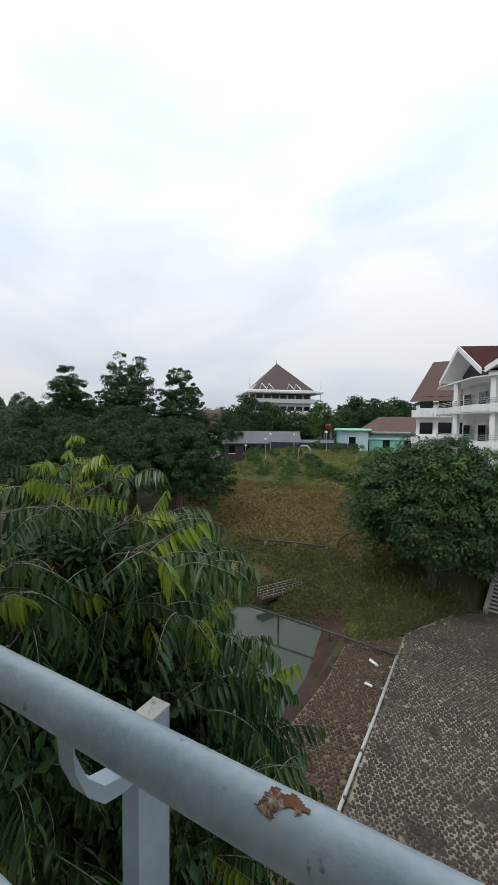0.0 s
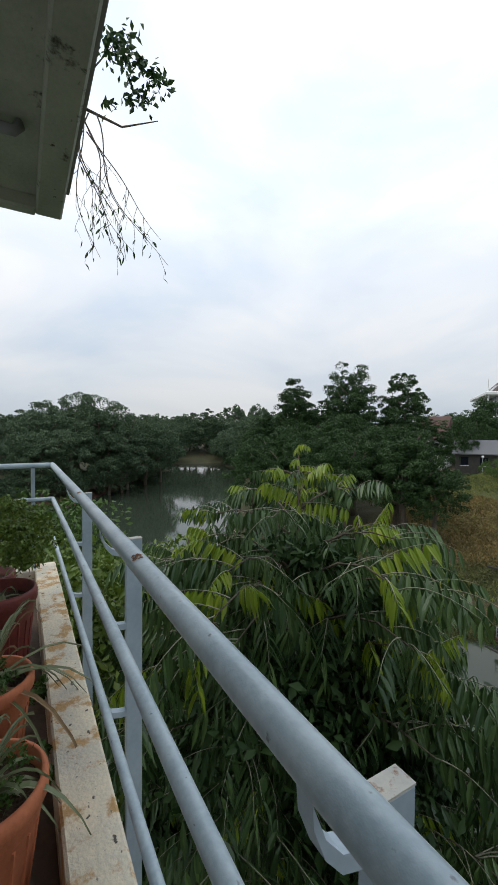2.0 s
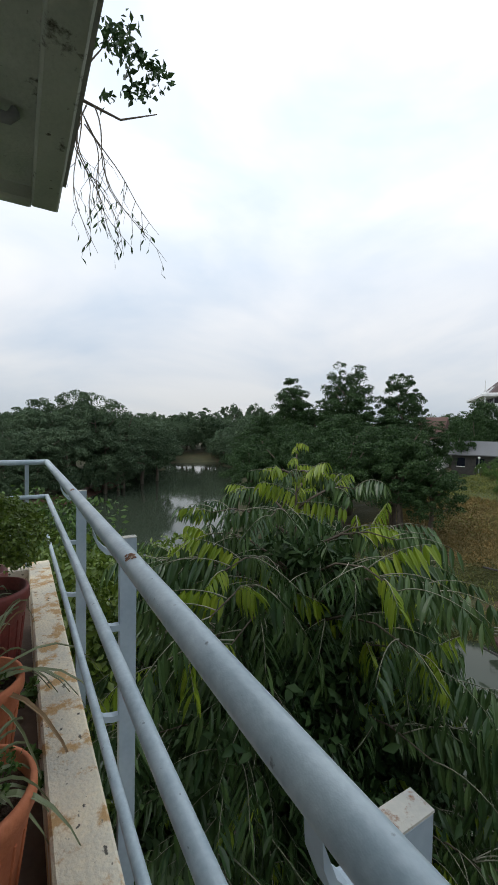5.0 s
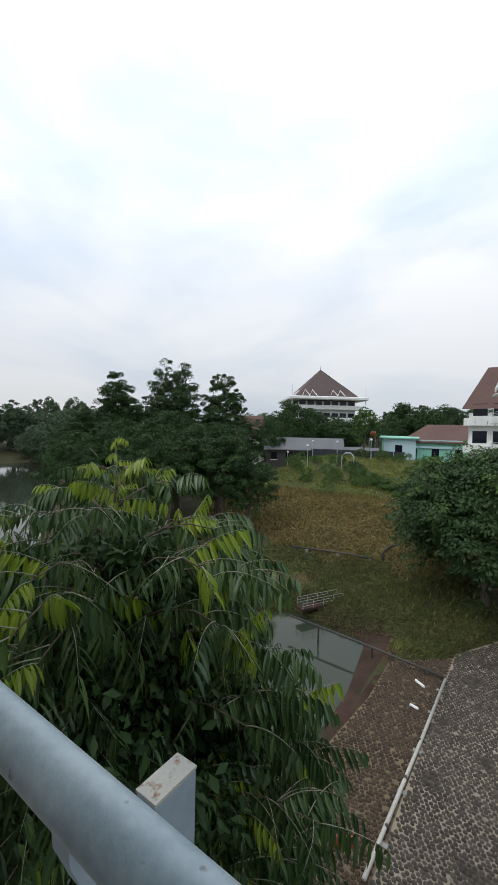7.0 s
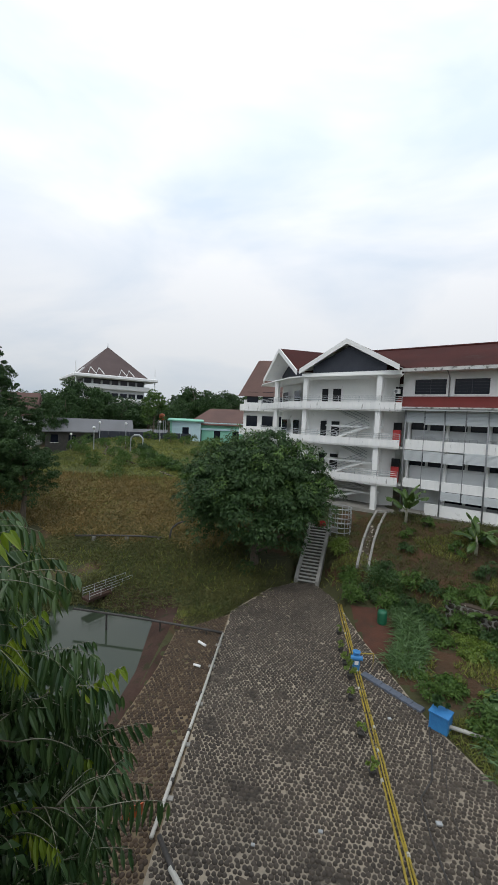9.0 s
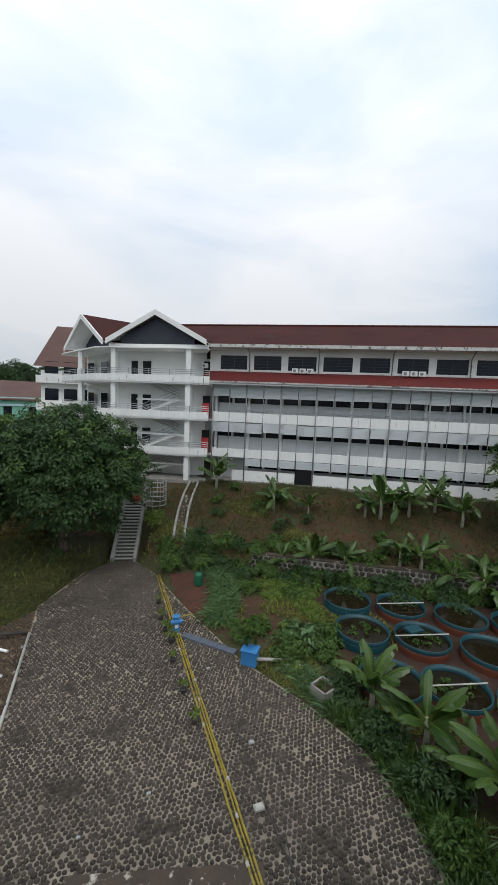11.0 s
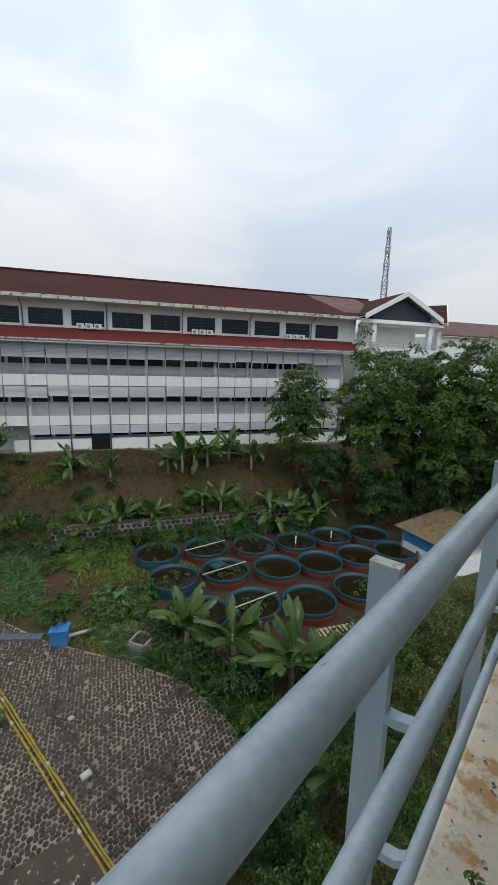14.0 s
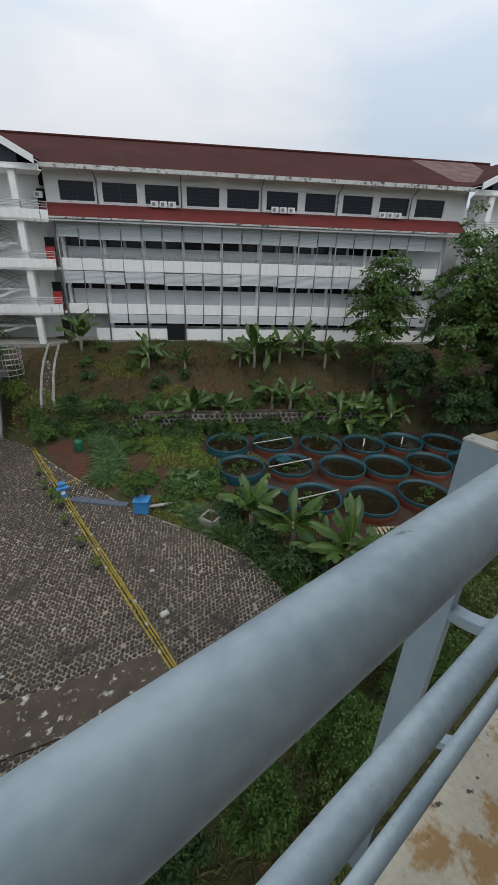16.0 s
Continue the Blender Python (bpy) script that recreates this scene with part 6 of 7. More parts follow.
# ---- tank-side shed with a blue wall ----
sx_ = thing("pump_shed", pose(28.6, 6.9, zl(28.6, 6.9), 0, 0, -24), "low shed with a blue and white wall and rusty sheet roof", "shed")
part("wall", Mesh().box(-1.6, -2.2, -.1, 2.6, 2.0, 1.3), M_WHITE, sx_)
part("blue_panel", Mesh().box(-1.64, -2.15, 1.0, -1.605, 1.95, 1.9), M_BLUE, sx_, "blue painted wall panel")
for k in range(10):
    part("roof_sheet", Mesh().sheet([(-2.1, -2.6 + k * .5, 1.95), (-2.1, -2.12 + k * .5, 1.97), (3.0, -2.12 + k * .5, 2.65), (3.0, -2.6 + k * .5, 2.63)], (0, 0, .03)), M_TIN, sx_)
for y0 in (-2.1, 1.9):
    part("post", Mesh().tube([(-1.6, y0, 0), (-1.6, y0, 2.0)], .05, 6), M_STEEL, sx_)

# ---- retaining wall of rubble below the slope ----
rw = thing("retaining_wall", pose(ORG[0], ORG[1], 0, 0, 0, ANG), "low rubble stone retaining wall with a pale coping", "wall", kind="structure")
part("core", Mesh().box(-4.0, -9.75, -.3, 14.0, -9.35, 1.5), M_CONC, rw)
part("coping", Mesh().box(-4.0, -9.8, 1.502, 14.0, -9.3, 1.60), M_SLAB, rw)
gr = random.Random(6)
rub = [stones_mesh("rubble", np.zeros((1, 2)), .19, 60 + k, M_STONE1, lambda x, y: 0 * x) for k in range(4)]
for i in range(44):
    for j in range(4):
        st = new("rubble", gr.choice(rub))
        st.parent = rw
        st.matrix_local = pose(-3.9 + i * .405 + gr.uniform(-.05, .05) + (j % 2) * .2, -9.752, .16 + j * .37, 90, gr.uniform(0, 360), 0)

# ---- steps up to the hall ----
stw = thing("garden_steps", pose(1.75, 32.0, 0, 0, 0, -13), "concrete garden steps with low side walls", "steps")
NST = 18
for k in range(NST):
    st_ = part("step", Mesh().box(-.72, k * .30, k * .185 - .5, .72, k * .30 + .30, (k + 1) * .185 - .05), M_RISER, stw)
    part("tread", Mesh().box(-.715, k * .30 - .035, (k + 1) * .185 - .05, .715, k * .30 + .235, (k + 1) * .185, bevel=.006), M_TREAD, st_, "pale tread")
for sd in (-1, 1):
    x0, x1 = (.723, 1.0) if sd > 0 else (-1.0, -.723)
    part("side_wall", Mesh().sheet([(x0, -.15, -.5), (x1, -.15, -.5), (x1, NST * .3 + .2, NST * .185 - .5), (x0, NST * .3 + .2, NST * .185 - .5)], (0, 0, .82)), M_CONC, stw)
part("landing", Mesh().box(-1.2, NST * .3 + .21, NST * .185 - .8, 1.6, NST * .3 + 2.2, NST * .185 - .01), M_CONC, stw)
for k in range(8):
    part("step", Mesh().box(-1.1, NST * .3 + 2.21 + k * .3, 3.0 + k * .185, .7, NST * .3 + 2.55 + k * .3, NST * .185 + (k + 1) * .185), M_CONC, stw)
arb = thing("round_cage", pose(4.7, 36.4, zl(4.7, 36.4)), "round white hooped wire cage beside the steps", "cage")
for k in range(6):
    part("hoop", Mesh().tube([(1.0 * math.cos(6.2832 * j / 20), 1.0 * math.sin(6.2832 * j / 20), .2 + k * .42) for j in range(21)], .035, 5), M_STEEL, arb)
for k in range(10):
    a = .6283 * k
    part("upright", Mesh().tube([(math.cos(a), math.sin(a), -.2), (math.cos(a), math.sin(a), 2.35)], .03, 5), M_STEEL, arb)
rp = thing("red_tub", pose(3.1, 37.9, zl(3.1, 37.9)), "low red round tub on the landing", "tub")
part("tub", Mesh().lathe([(0, 0), (.5, 0), (.6, .5), (.55, .5), (.45, .1), (0, .1)], 18), M_REDBOX, rp)
# concrete drain channel down the slope
ch = thing("drain_channel", pose(0, 0, 0), "open pale concrete drain running down the slope", "drain")
path = [(8.7, 38.2), (7.7, 36.3), (6.95, 34.5), (6.3, 32.4), (5.95, 31.2)]
for (xa, ya), (xb, yb) in zip(path, path[1:]):
    d = Vector((xb - xa, yb - ya, 0)).normalized()
    n_ = Vector((-d.y, d.x, 0))
    for sd in (-.52, .34):
        a, c = Vector((xa, ya, zl(xa, ya) - .1)) + n_ * sd, Vector((xb, yb, zl(xb, yb) - .1)) + n_ * sd
        part("side", Mesh().sheet([a, c, c + n_ * .18, a + n_ * .18], (0, 0, .4)), M_CONC, ch)
    a, c = Vector((xa, ya, zl(xa, ya) - .05)) - n_ * .33, Vector((xb, yb, zl(xb, yb) - .05)) - n_ * .33
    part("bed", Mesh().sheet([a, c, c + n_ * .66, a + n_ * .66], (0, 0, .12)), M_SLAB, ch)
lip = [Vector((x, y, zl(x, y) - .1)) for x, y in ((6.3, 31.0), (7.3, 30.3), (8.4, 29.6))]
for a, c in zip(lip, lip[1:]):
    part("side", Mesh().sheet([a, c, c + Vector((.08, .12, 0)), a + Vector((.08, .12, 0))], (0, 0, .3)), M_CONC, ch)

# ---- pipes on and beside the paving ----
pp = thing("drain_hose", pose(0, 0, 0), "long pale plastic pipe laid along the paving", "pipe")
part("pipe", Mesh().tube([(-3.72, 11.2, .12), (-3.68, 14, .11), (-3.6, 18, .11), (-3.55, 23.1, .12)], .07, 10), M_PVC, pp, smooth=True)
for y in (12.6, 14.9, 17.2, 20.0, 22.0):
    part("block", Mesh().box(-3.78, y - .09, 0, -3.45, y + .09, .06, bevel=.01), M_CONC, pp)
    part("collar", Mesh().tube([(-3.66, y + .5, .115), (-3.66, y + .62, .115)], .082, 10), M_NEARBLACK, pp)
bp = thing("pond_pipe", pose(0, 0, 0), "black pipe carried over the pond on posts", "pipe")
part("pipe", Mesh().tube([(-3.55, 23.15, .14), (-5.5, 23.35, .18), (-9, 23.6, .3), (-13.5, 23.9, .35)], .07, 8), M_NEARBLACK, bp, smooth=True)
for x, y in ((-7.6, 23.5), (-11.2, 23.75), (-4.6, 23.27)):
    part("post", Mesh().tube([(x, y, -1.8), (x, y, .25)], .06, 6), M_NEARBLACK, bp)
np_ = thing("outfall_pipe", pose(0, 0, 0), "short black pipe at the paving corner", "pipe")
part("pipe", Mesh().tube([(-3.5, 11.3, .10), (-2.7, 10.3, .10), (-1.6, 9.3, .09)], .08, 8), M_NEARBLACK, np_, smooth=True)
part("end", Mesh().tube([(-2.9, 10.5, .1), (-2.3, 9.9, .1)], .085, 8), M_PVC, np_, smooth=True)
for i, (dx, r, lift) in enumerate(((0, .042, .05), (.12, .03, .12), (.23, .045, .055))):
    yp = thing("yellow_pipe", pose(3.88 + dx, 0, 0), "weathered yellow service pipe along the paving", "pipe", "yellow pipes")
    part("pipe", Mesh().tube([(.012 * math.sin(k * .9 + 2 * i) + .008 * math.sin(k * 2.3 + i), 7.6 + k * .7, lift + .012 * math.sin(k * 1.3 + i)) for k in range(31)], r, 8), M_YELLOW, yp, smooth=True)
    for k in range(4):
        part("coupling", Mesh().tube([(0, 9.2 + 5.1 * k + i * 1.3, lift), (0, 9.34 + 5.1 * k + i * 1.3, lift)], r + .018, 8), M_PVC, yp)
gv = thing("water_valve", pose(3.95, 21.0, 0), "blue painted valve stand on the yellow pipes", "valve")
part("stand", Mesh().box(-.17, -.14, 0, .17, .14, .95, bevel=.02), M_BLUE, gv)
part("valve_body", Mesh().tube([(-.3, -.1, .75), (.3, -.1, .75)], .13, 10), M_BLUE, gv)
part("hand_wheel", Mesh().lathe([(.04, 1.0), (.2, 1.0), (.22, 1.04), (.18, 1.06), (.04, 1.04)], 14), M_BLUE, gv)
part("label_plate", Mesh().box(-.1, -.16, .4, .1, -.142, .6), M_WHITE, gv)
part("side_frame", Mesh().tube([(.2, 0, .95), (.9, .1, .95), (.9, .1, 0)], .04, 6), M_YELLOW, gv)
cv = thing("covered_duct", pose(0, 0, 0), "blue-grey duct of short plates across the paving", "duct")
for k in range(12):
    t0 = k / 12
    x, y = 4.35 + t0 * 2.3, 20.6 - t0 * 2.35
    part("plate", Mesh().box(-.133, -.2, .0, .133, .2, .12 + .02 * (k % 2), bevel=.01), M_DUCT, cv, m=pose(x, y, 0, 0, 0, -45.6))
hz = thing("black_hose", pose(0, 0, 0), "thin black hose lying loose across the paving", "hose")
part("hose", Mesh().tube([(6.6, 17.5, .06), (6.4, 17.0, .05), (6.05, 15.6, .05), (5.75, 14.7, .05), (5.1, 13.9, .05), (5.0, 12.6, .05), (5.05, 11.3, .05), (5.0, 9.6, .05), (5.1, 8.0, .05)], .03, 6), M_NEARBLACK, hz, smooth=True)
bx = thing("pump_box", pose(7.0, 17.45, .02, 0, 0, -38), "bright blue pump box with plants on top", "box")
part("body", Mesh().box(-.38, -.32, 0, .38, .32, .72, bevel=.015), M_BLUE, bx)
part("lid", Mesh().box(-.42, -.36, .722, .42, .36, .78, bevel=.01), M_BLUE, bx)
part("plant", crown_mesh("plant", 950, .4, .3, .35, 10, 160, .2, M_DKLEAF), M_DKLEAF, bx, m=pose(-.1, .1, 1.0))
wp = thing("white_pipe", pose(0, 0, 0), "white plastic pipe leading from the pump box", "pipe")
part("pipe", Mesh().tube([(7.25, 17.25, .3), (8.3, 16.9, .28), (8.9, 16.7, .38), (9.3, 16.2, .15)], .085, 10), M_PVC, wp, smooth=True)
pb = thing("concrete_planter", pose(9.35, 14.35, zl(9.35, 14.35), 0, 0, 20), "square pale concrete planter box with soil", "planter")
for a in range(4):
    part("side", Mesh().box(-.45, -.45, -.1, .45, -.36, .55, bevel=.01), M_CONC, pb, m=pose(0, 0, 0, 0, 0, 90 * a))
part("soil", Mesh().box(-.36, -.36, 0, .36, .36, .4), M_SOIL, pb)
part("sprout", crown_mesh("sprout", 955, .25, .25, .2, 6, 70, .14, M_MIDLEAF), M_MIDLEAF, pb, m=pose(0, 0, .55))


def flower_pot(x, y, s, seed):
    t = thing("flower_pot", pose(x, y, 0) @ Matrix.Diagonal((s, s, s, 1)), "small dark plastic pot with a yellow-green plant", "plant pot", "pots along the yellow pipes")
    part("pot", Mesh().lathe([(0, 0), (.13, 0), (.18, .28), (.2, .3), (.17, .3), (.15, .24), (0, .24)], 14), M_NEARBLACK, t)
    part("plant", crown_mesh("plant", seed, .3, .3, .35, 10, 160, .16, M_BRIGHT), M_BRIGHT, t, m=pose(0, 0, .55))


for i, y in enumerate((21.2, 20.2, 18.6, 16.4, 14.6, 22.6, 24.5)):
    flower_pot(3.45 + .12 * math.sin(i * 2.1), y, 1.0 if i < 2 else .75, 960 + i)
patch("puddle_bed", [(-5.0, 10.2), (-3.6, 10.4), (-3.7, 11.7), (-4.9, 11.9)], M_MUD, .12, "muddy silt at the pipe outfall", "ground", .2, .12)
slab = Mesh()
slab.box(-1.6, 7.4, -.3, 3.8, 9.1, .02)
tagged(part("concrete_apron", slab, M_SLAB, m=pose(0, 0, .05, 0, 0, -15) @ pose(-2.0, .9, 0)), "cracked concrete apron with flaking pale render", "pavement", kind="structure")
for i, (x, y, s) in enumerate([(4.75, 10.6, .16), (5.4, 13.0, .1), (1.5, 12.2, .07), (-.6, 11.5, .06), (4.9, 17.6, .08), (2.0, 8.9, .06)]):
    lit = thing("loose_stone", pose(x, y, .03), "small pale loose stone on the paving", "stone", "loose stones")
    part("stone", Mesh().box(-s, -s * .7, 0, s, s * .7, s * 1.1, bevel=s * .3), M_PVC if i < 1 else M_STEEL, lit)
ws = thing("white_post", pose(-4.6, 22.1, float(bed_z(-4.6, 22.1)) + .08, 0, 0, -35), "fallen white painted post", "post")
part("post", Mesh().tube([(-.3, 0, .04), (.3, 0, .04)], .07, 8), M_WHITE, ws)
ws2 = thing("white_post", pose(-4.4, 20.0, float(bed_z(-4.4, 20)) + .08, 0, 0, -15), "small fallen white post", "post")
part("post", Mesh().tube([(-.2, 0, .04), (.2, 0, .04)], .06, 8), M_WHITE, ws2)
sg = thing("leaning_sign", pose(-4.55, 11.6, float(bed_z(-4.55, 11.6)), 15, 0, 35), "faded orange board on a leaning stake", "sign")
part("stake", Mesh().box(-.03, -.03, -.2, .03, .03, 1.0), M_WOODY, sg)
part("board", Mesh().box(-.32, -.06, .55, .32, -.031, 1.1), M_ORANGE, sg)
cable = thing("cable", pose(0, 0, 0), "thin dark cable lying over the stones", "cable")
part("cable", Mesh().tube([(6.9 - .12 * k + .15 * math.sin(k * .8), 17.6 - k * .62, .06) for k in range(17)], .013, 5), M_NEARBLACK, cable)
# footbridge over the pond end, field railing, hut frame, lamp posts
fb = thing("footbridge", pose(-12.9, 27.6, -.1, 0, 0, 62) @ Matrix.Diagonal((.8, .8, .8, 1)), "small red footbridge with thin rails at the pond", "bridge")
part("deck", Mesh().box(-2.4, -.5, 0, 2.4, .5, .22), M_MUD, fb)
for yy in (-.48, .48):
    for k in range(5):
        part("post", Mesh().tube([(-2.3 + 1.15 * k, yy, .2), (-2.3 + 1.15 * k, yy, 1.0)], .025, 5), M_STEEL, fb)
    for zz in (.5, .75, 1.0):
        part("rail", Mesh().tube([(-2.3, yy, zz), (2.3, yy, zz)], .02, 5), M_STEEL, fb)
fr_ = thing("field_pipe", pose(-11.3, 35.8, zl(-11.3, 35.8) - .1), "low dark pipe along the slope foot with raised elbow", "pipe")
part("pipe", Mesh().tube([(-8.0, -1.6, .3), (-4.9, -.7, .28), (-2.2, -.3, .3), (-.3, 0, .2)], .085, 8), M_NEARBLACK, fr_, smooth=True)
part("elbow", Mesh().tube([(.45, -.2, -.3), (.5, .1, .9), (.6, .3, 1.15), (.9, .9, 1.4), (1.3, 1.5, 1.45)], .09, 8), M_NEARBLACK, fr_, smooth=True)
for x, y in ((-6.4, -1.15), (-3.5, -.5), (-.6, -.05)):
    part("saddle", Mesh().box(x - .14, y - .14, -.4, x + .14, y + .14, .22, bevel=.02), M_CONC, fr_)
ht = thing("hut_frame", pose(-26.3, 66, zl(-26.3, 66), 0, 0, 20), "small pale arched hut frame on the field", "hut")
for yy in (-.9, .9):
    part("arch", Mesh().tube([(-1.0, yy, -.2), (-1.0, yy, 2.0), (-.6, yy, 2.5), (.6, yy, 2.5), (1.0, yy, 2.0), (1.0, yy, -.2)], .1, 6), M_STEEL, ht)
part("roof", Mesh().sheet([(-1.0, -1.1, 2.1), (-.5, -1.1, 2.6), (-.5, 1.1, 2.6), (-1.0, 1.1, 2.1)], (0, 0, .06)), M_STEEL, ht)
part("roof", Mesh().sheet([(-.5, -1.1, 2.6), (.5, -1.1, 2.6), (.5, 1.1, 2.6), (-.5, 1.1, 2.6)], (0, 0, .06)), M_STEEL, ht)
for i, (x, y) in enumerate([(-36, 72), (-30, 70), (-44, 76), (-25, 74), (-33, 64)]):
    lp = thing("garden_lamp_post", pose(x, y, zl(x, y)), "thin grey garden lamp post with a globe", "lamp post", "garden lamp posts")
    part("pole", Mesh().tube([(0, 0, -.2), (0, 0, 3.6)], .07, 6), M_STEEL, lp)
    part("globe", Mesh().lathe([(.05, 3.6), (.2, 3.7), (.25, 3.85), (.18, 4.02), (0, 4.08)], 10), M_WHITE, lp, smooth=True)
pt_ = thing("garden_path", pose(0, 0, 0), "winding pale concrete path edge across the field", "path", kind="structure")
pw = [(-34, 70), (-31.5, 66), (-30.6, 62.5), (-27, 60), (-22.5, 57.2), (-18, 54.6), (-14.6, 52), (-12.6, 48.6)]
for (xa, ya), (xb, yb) in zip(pw, pw[1:]):
    part("kerb", Mesh().tube([(xa, ya, zl(xa, ya) + .12), (xb, yb, zl(xb, yb) + .06)], .14, 5), M_SLAB, pt_)

# ---- balcony pots ----
def strap_plant(parent, n, L, seed, mat):
    g = random.Random(seed)
    for i in range(n):
        a, el = i * 2.4 + g.uniform(-.5, .5), g.uniform(.15, 1.3)
        d = Vector((math.cos(a) * math.cos(el), math.sin(a) * math.cos(el), math.sin(el)))
        ln, w = L * g.uniform(.6, 1.15), .0155 * g.uniform(.6, 1.3)
        s = d.cross(Vector((0, 0, 1))).normalized()
        mb = Mesh()
        k = 7
        P = lambda t: d * ln * t + Vector((0, 0, -ln * 1.0 * t * t * t * (1.25 - math.sin(el))))
        for j in range(k + 1):
            t = j / k
            ww = w * (1 - t ** 2.2)
            mb.v += [tuple(P(t) - s * ww), tuple(P(t) - Vector((0, 0, .008))), tuple(P(t) + s * ww)]
        for j in range(k):
            q = 3 * j
            mb.f += [(q, q + 1, q + 4, q + 3), (q + 1, q + 2, q + 5, q + 4)]
        part("leaf", mb, mat if g.random() < .84 else M_DRYLEAF, parent, m=pose(0, 0, .02))


def big_pot(x, y, z, r, h, mat, label, seed, leaves=26, L=.42):
    t = thing("flower_pot", pose(x, y, z), label, "plant pot", "balcony pots")
    k = 40
    prof = [(0, 0), (r * .62, 0), (r * .66, .02), (r * .86, h * .72), (r * .9, h * .74), (r * .93, h * .86), (r, h * .88), (r, h * .97), (r * .97, h), (r * .9, h), (r * .88, h * .85), (0, h * .85)]
    pm = part("pot", Mesh().lathe(prof, k), mat, t, smooth=True)
    for j in range(20):
        a = 6.2832 * j / 20
        part("flute", Mesh().tube([(r * .672 * math.cos(a), r * .672 * math.sin(a), .04), (r * .855 * math.cos(a), r * .855 * math.sin(a), h * .70)], .008, 5), mat, pm)
    part("soil", Mesh().lathe([(0, h * .88), (r * .87, h * .87)], k), M_SOIL, t)
    pl_ = part("plant", Mesh().lathe([(0, h * .86), (.05, h * .86), (.03, h * .95), (0, h * .97)], 8), M_BROMEL, t)
    strap_plant(pl_, leaves, L, seed, M_BROMEL)
    if leaves > 20:
        part("weed", crown_mesh("weed", seed + 60, r * .8, r * .8, .09, 22, 900, .026, M_MIDLEAF, .2), M_MIDLEAF, t, m=pose(0, 0, h * .95))
    for ch_ in pl_.children:
        ch_.matrix_local = pose(0, 0, h * .9)
    return t


big_pot(-1.93, -.21, 11.15, .25, .52, M_TERRA, "fluted terracotta pot with spiky strap-leaved plants", 1, 44, .44)
big_pot(-2.62, -.23, 11.15, .235, .56, M_TERRA, "terracotta pot with a grey-green bromeliad", 2, 44, .72)
dk = big_pot(-3.55, -.20, 11.15, .25, .70, M_DARKPOT, "dark red tall pot with a leafy plant", 3, 6, .3)
part("foliage", crown_mesh("foliage", 980, .42, .4, .3, 34, 4200, .04, M_BRIGHT, .4), M_BRIGHT, dk, m=pose(0, 0, 1.0))
dk2 = big_pot(-4.3, -.35, 11.15, .25, .6, M_DARKPOT, "dark red pot with a leafy green plant", 4, 6, .3)
part("foliage", crown_mesh("foliage", 981, .5, .5, .38, 34, 4600, .04, M_BRIGHT, .4), M_BRIGHT, dk2, m=pose(0, 0, 1.0))
for i, (x, y, h) in enumerate(((-2.28, .02, .2), (-1.35, -.05, .16), (-2.95, .03, .2))):
    sw = thing("small_weed", pose(x, y, 11.15), "small leafy weed in a crack of the floor", "plant", "floor weeds")
    part("foliage", crown_mesh("foliage", 985 + i, .12, .06, .18, 8, 120, .05, M_MIDLEAF), M_MIDLEAF, sw, m=pose(0, 0, h))

cw = thing("small_weed", pose(1.16, .13, 11.45) @ Matrix.Scale(.7, 4), "small leafy weed rooted in the curb", "plant", "floor weeds")
part("stem", Mesh().tube([(0, 0, -.01), (.01, .01, .08), (.0, .02, .15)], [.004, .003, .002], 5), M_BRIGHT, cw)
part("foliage", crown_mesh("foliage", 989, .07, .07, .06, 10, 90, .035, M_BRIGHT, .4), M_BRIGHT, cw, m=pose(0, .01, .11))

# ---- branch hanging past the eaves ----
hb = thing("hanging_branch", pose(-5.15, .30, 15.74), "leafy branch and bare drooping twigs growing from the roof edge", "branch")
B = lambda x, y, z: (x + 5.15, y - .30, z - 15.74)
stem = Mesh()
stem.tube([B(-5.15, .3, 15.74), B(-5.6, .42, 16.6), B(-6.05, .70, 17.35), B(-6.0, 1.2, 17.25), B(-5.9, 1.68, 17.45)], [.03, .026, .022, .014, .006], 6)
stem.tube([B(-6.05, .70, 17.35), B(-6.1, .8, 17.9), B(-6.0, 1.2, 18.5)], [.016, .012, .004], 5)
part("stem", stem, M_BARK, hb)
gt = random.Random(12)
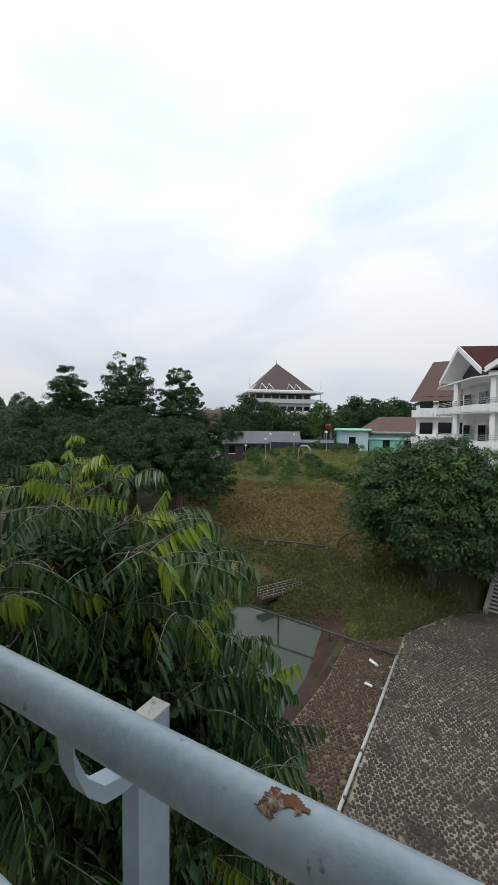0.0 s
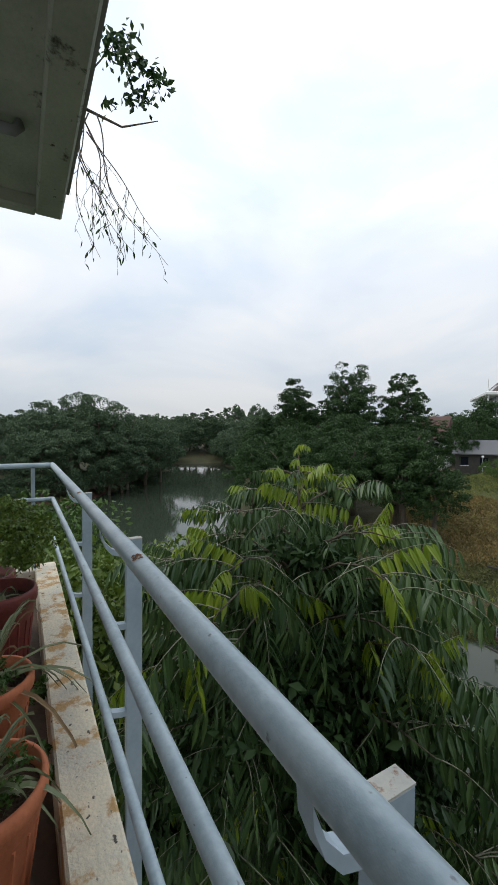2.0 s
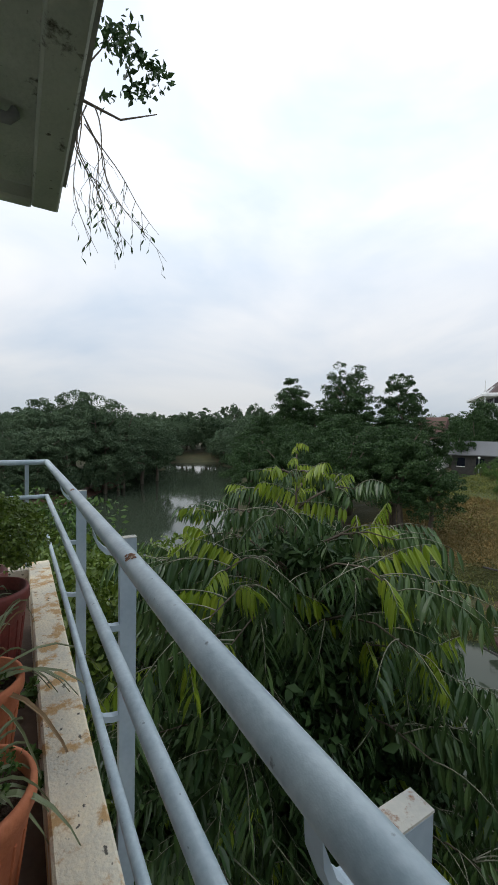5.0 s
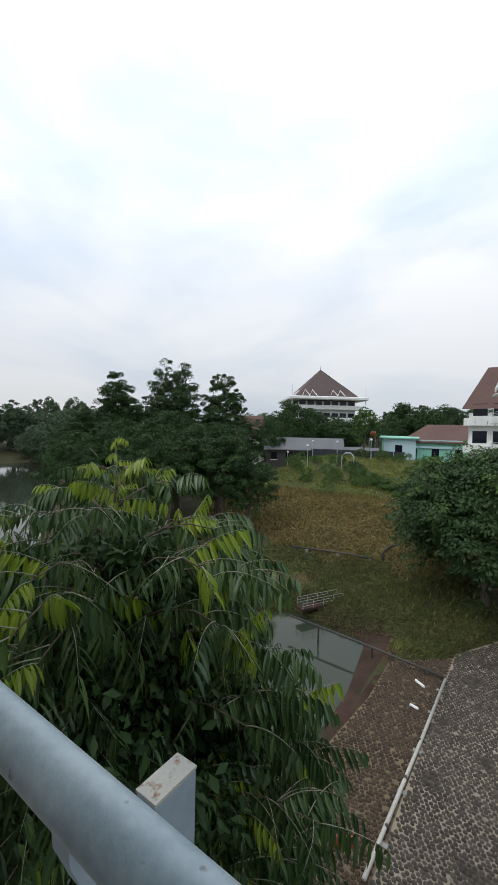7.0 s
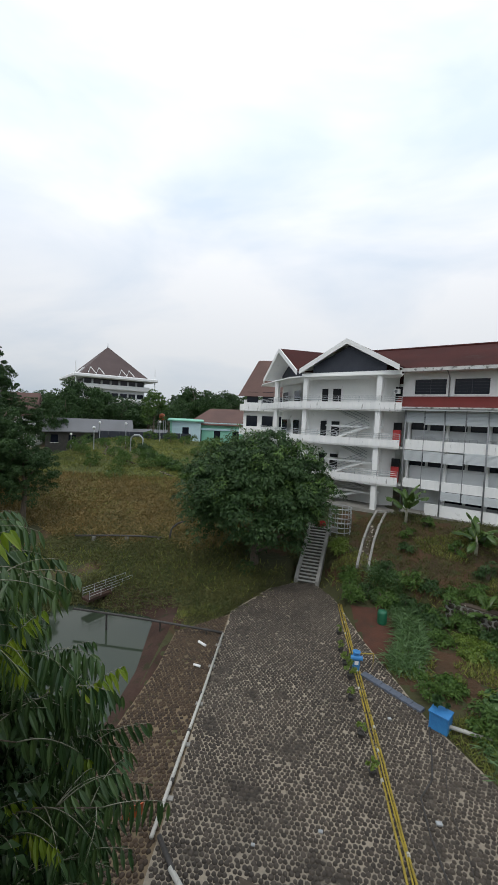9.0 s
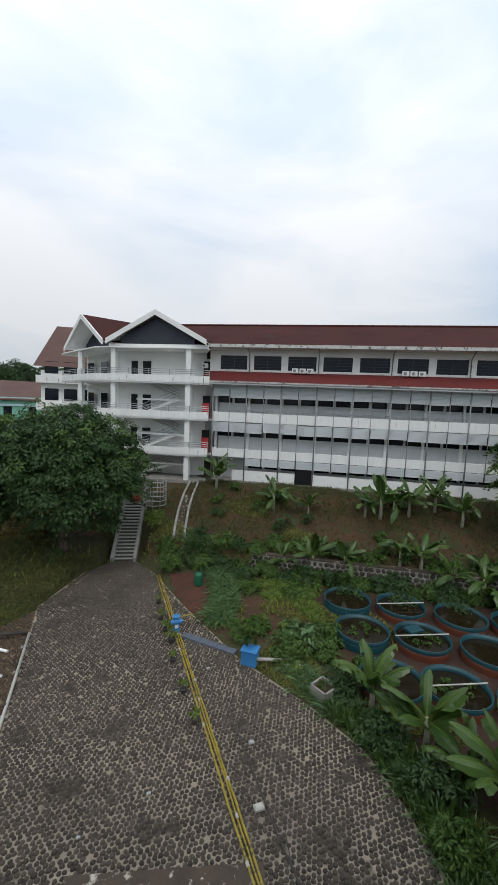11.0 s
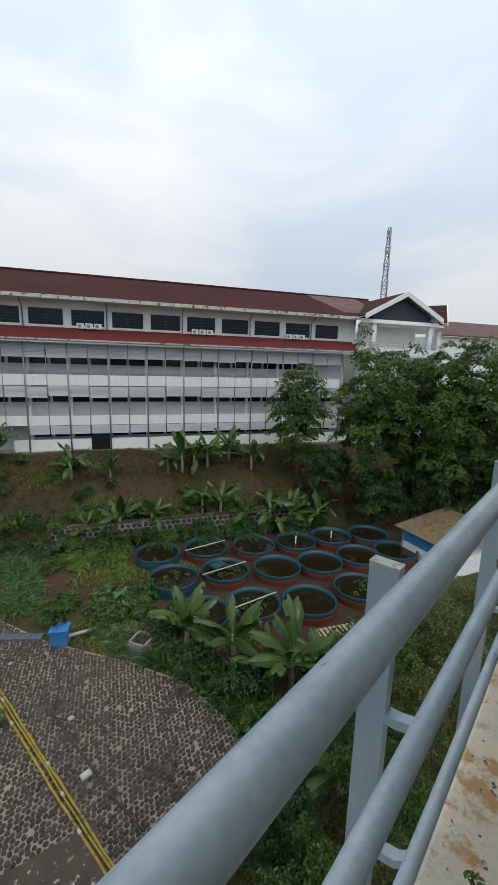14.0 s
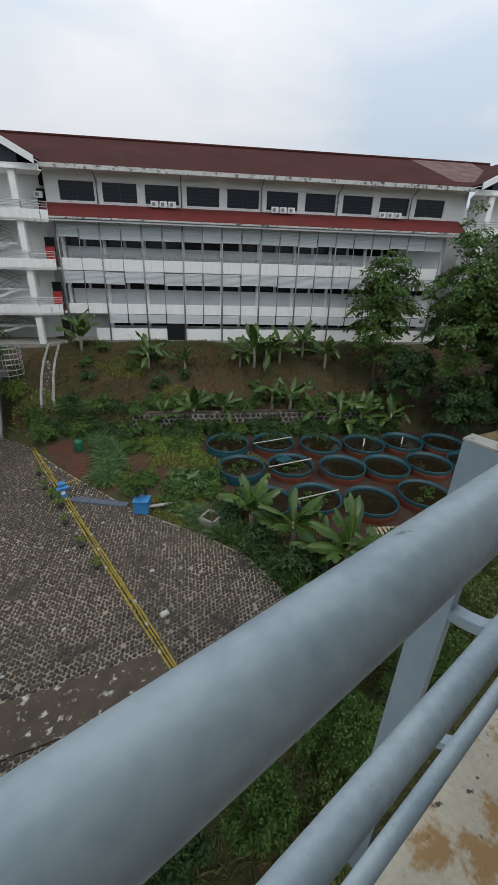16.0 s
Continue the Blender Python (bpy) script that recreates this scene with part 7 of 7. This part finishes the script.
for k in range(8):
    st, lf, sides = Mesh(), Mesh(), []
    s0 = Vector(B(-6.05, .70 + .015 * k, 17.3 - .12 * (k % 3)))
    e = Vector(B(-6.0 + gt.uniform(-.2, .2), .86 + .135 * k + gt.uniform(-.08, .08), 15.4 + gt.uniform(0, .9) * (k % 3) * .6))
    amp, ph = gt.uniform(.04, .12), gt.uniform(0, 6)
    Q = lambda u: s0.lerp(e, u) + Vector((.05 * math.sin(u * 5 + ph), amp * math.sin(u * 7 + ph) - .16 * math.sin(math.pi * u), 0))
    st.tube([Q(u / 12) for u in range(13)], [.010 - .0006 * u for u in range(13)], 5)
    for j in range(7):
        p = Q(.35 + .09 * j + gt.uniform(-.03, .03))
        q1 = p + Vector((gt.uniform(-.1, .1), gt.uniform(-.14, .2), gt.uniform(-.22, -.05)))
        q2 = q1 + Vector((gt.uniform(-.05, .05), gt.uniform(-.05, .12), gt.uniform(-.22, -.08)))
        side = Mesh().tube([p, q1, q2], [.004, .003, .0015], 4)
        sides.append(side)
        if gt.random() < .2 + .1 * j:
            for q in (q1, q2):
                long_leaf(lf, q, Vector((gt.uniform(-.6, .6), gt.uniform(-.6, .6), -.6)), Vector((gt.uniform(-1, 1), 1, .3)), .09, .04, gt)
    tw_ = part("twig", st, M_BARK, hb)
    for side in sides:
        part("side_twig", side, M_BARK, tw_)
    if lf.v:
        part("leaves", lf, M_DKLEAF, tw_)
cl_ = crown_mesh("leaves", 990, .4, .62, .72, 34, 330, .125, M_DKLEAF, .6, .6)
part("leaves", cl_, M_DKLEAF, hb, m=pose(*B(-6.0, 1.25, 17.85)))
hw = thing("hanging_wire", pose(-5.14, -.30, 15.37), "thin pale wire hanging from the eaves", "wire")
part("wire", Mesh().tube([(0, 0, .02), (.01, 0, -1.2), (0, 0, -2.6)], .003, 4), M_STEEL, hw)

gd = thing("green_drum", pose(6.45, 26.3, zl(6.45, 26.3)), "dark green plastic drum in the garden", "drum")
part("drum", Mesh().lathe([(0, 0), (.28, 0), (.31, .15), (.31, .75), (.28, .9), (0, .92)], 16), M_GREENDRUM, gd, smooth=True)


# ---- stones of the paving ----
pl = stone_places(COBBLE, .172, 11, .985)
near = (np.hypot(pl[:, 0] - 1.5, pl[:, 1] - 9.0)).argsort()
first = np.zeros(len(pl), bool)
first[near[:280]] = True
rest = new("stones", stones_mesh("stones", pl[~first], .086, 12, M_STONE, bed_z))
rest.parent = paving
tagged(rest, "dark rounded river stones", kind="stuff")
pl2 = stone_places(STRIP, .185, 13, .97)
s2 = new("stones", stones_mesh("stones", pl2, .09, 14, M_STONEB, bed_z))
s2.parent = slope_bed
tagged(s2, "brown earth-stained stones", kind="stuff")
single = [stones_mesh("stone", np.zeros((1, 2)), .088, 20 + k, M_STONE1, lambda x, y: 0 * x) for k in range(6)]
gs = random.Random(9)
for x, y in pl[first]:
    st = new("stone", gs.choice(single))
    st.parent = paving
    st.matrix_local = pose(x, y, 0, 0, 0, gs.uniform(0, 360))
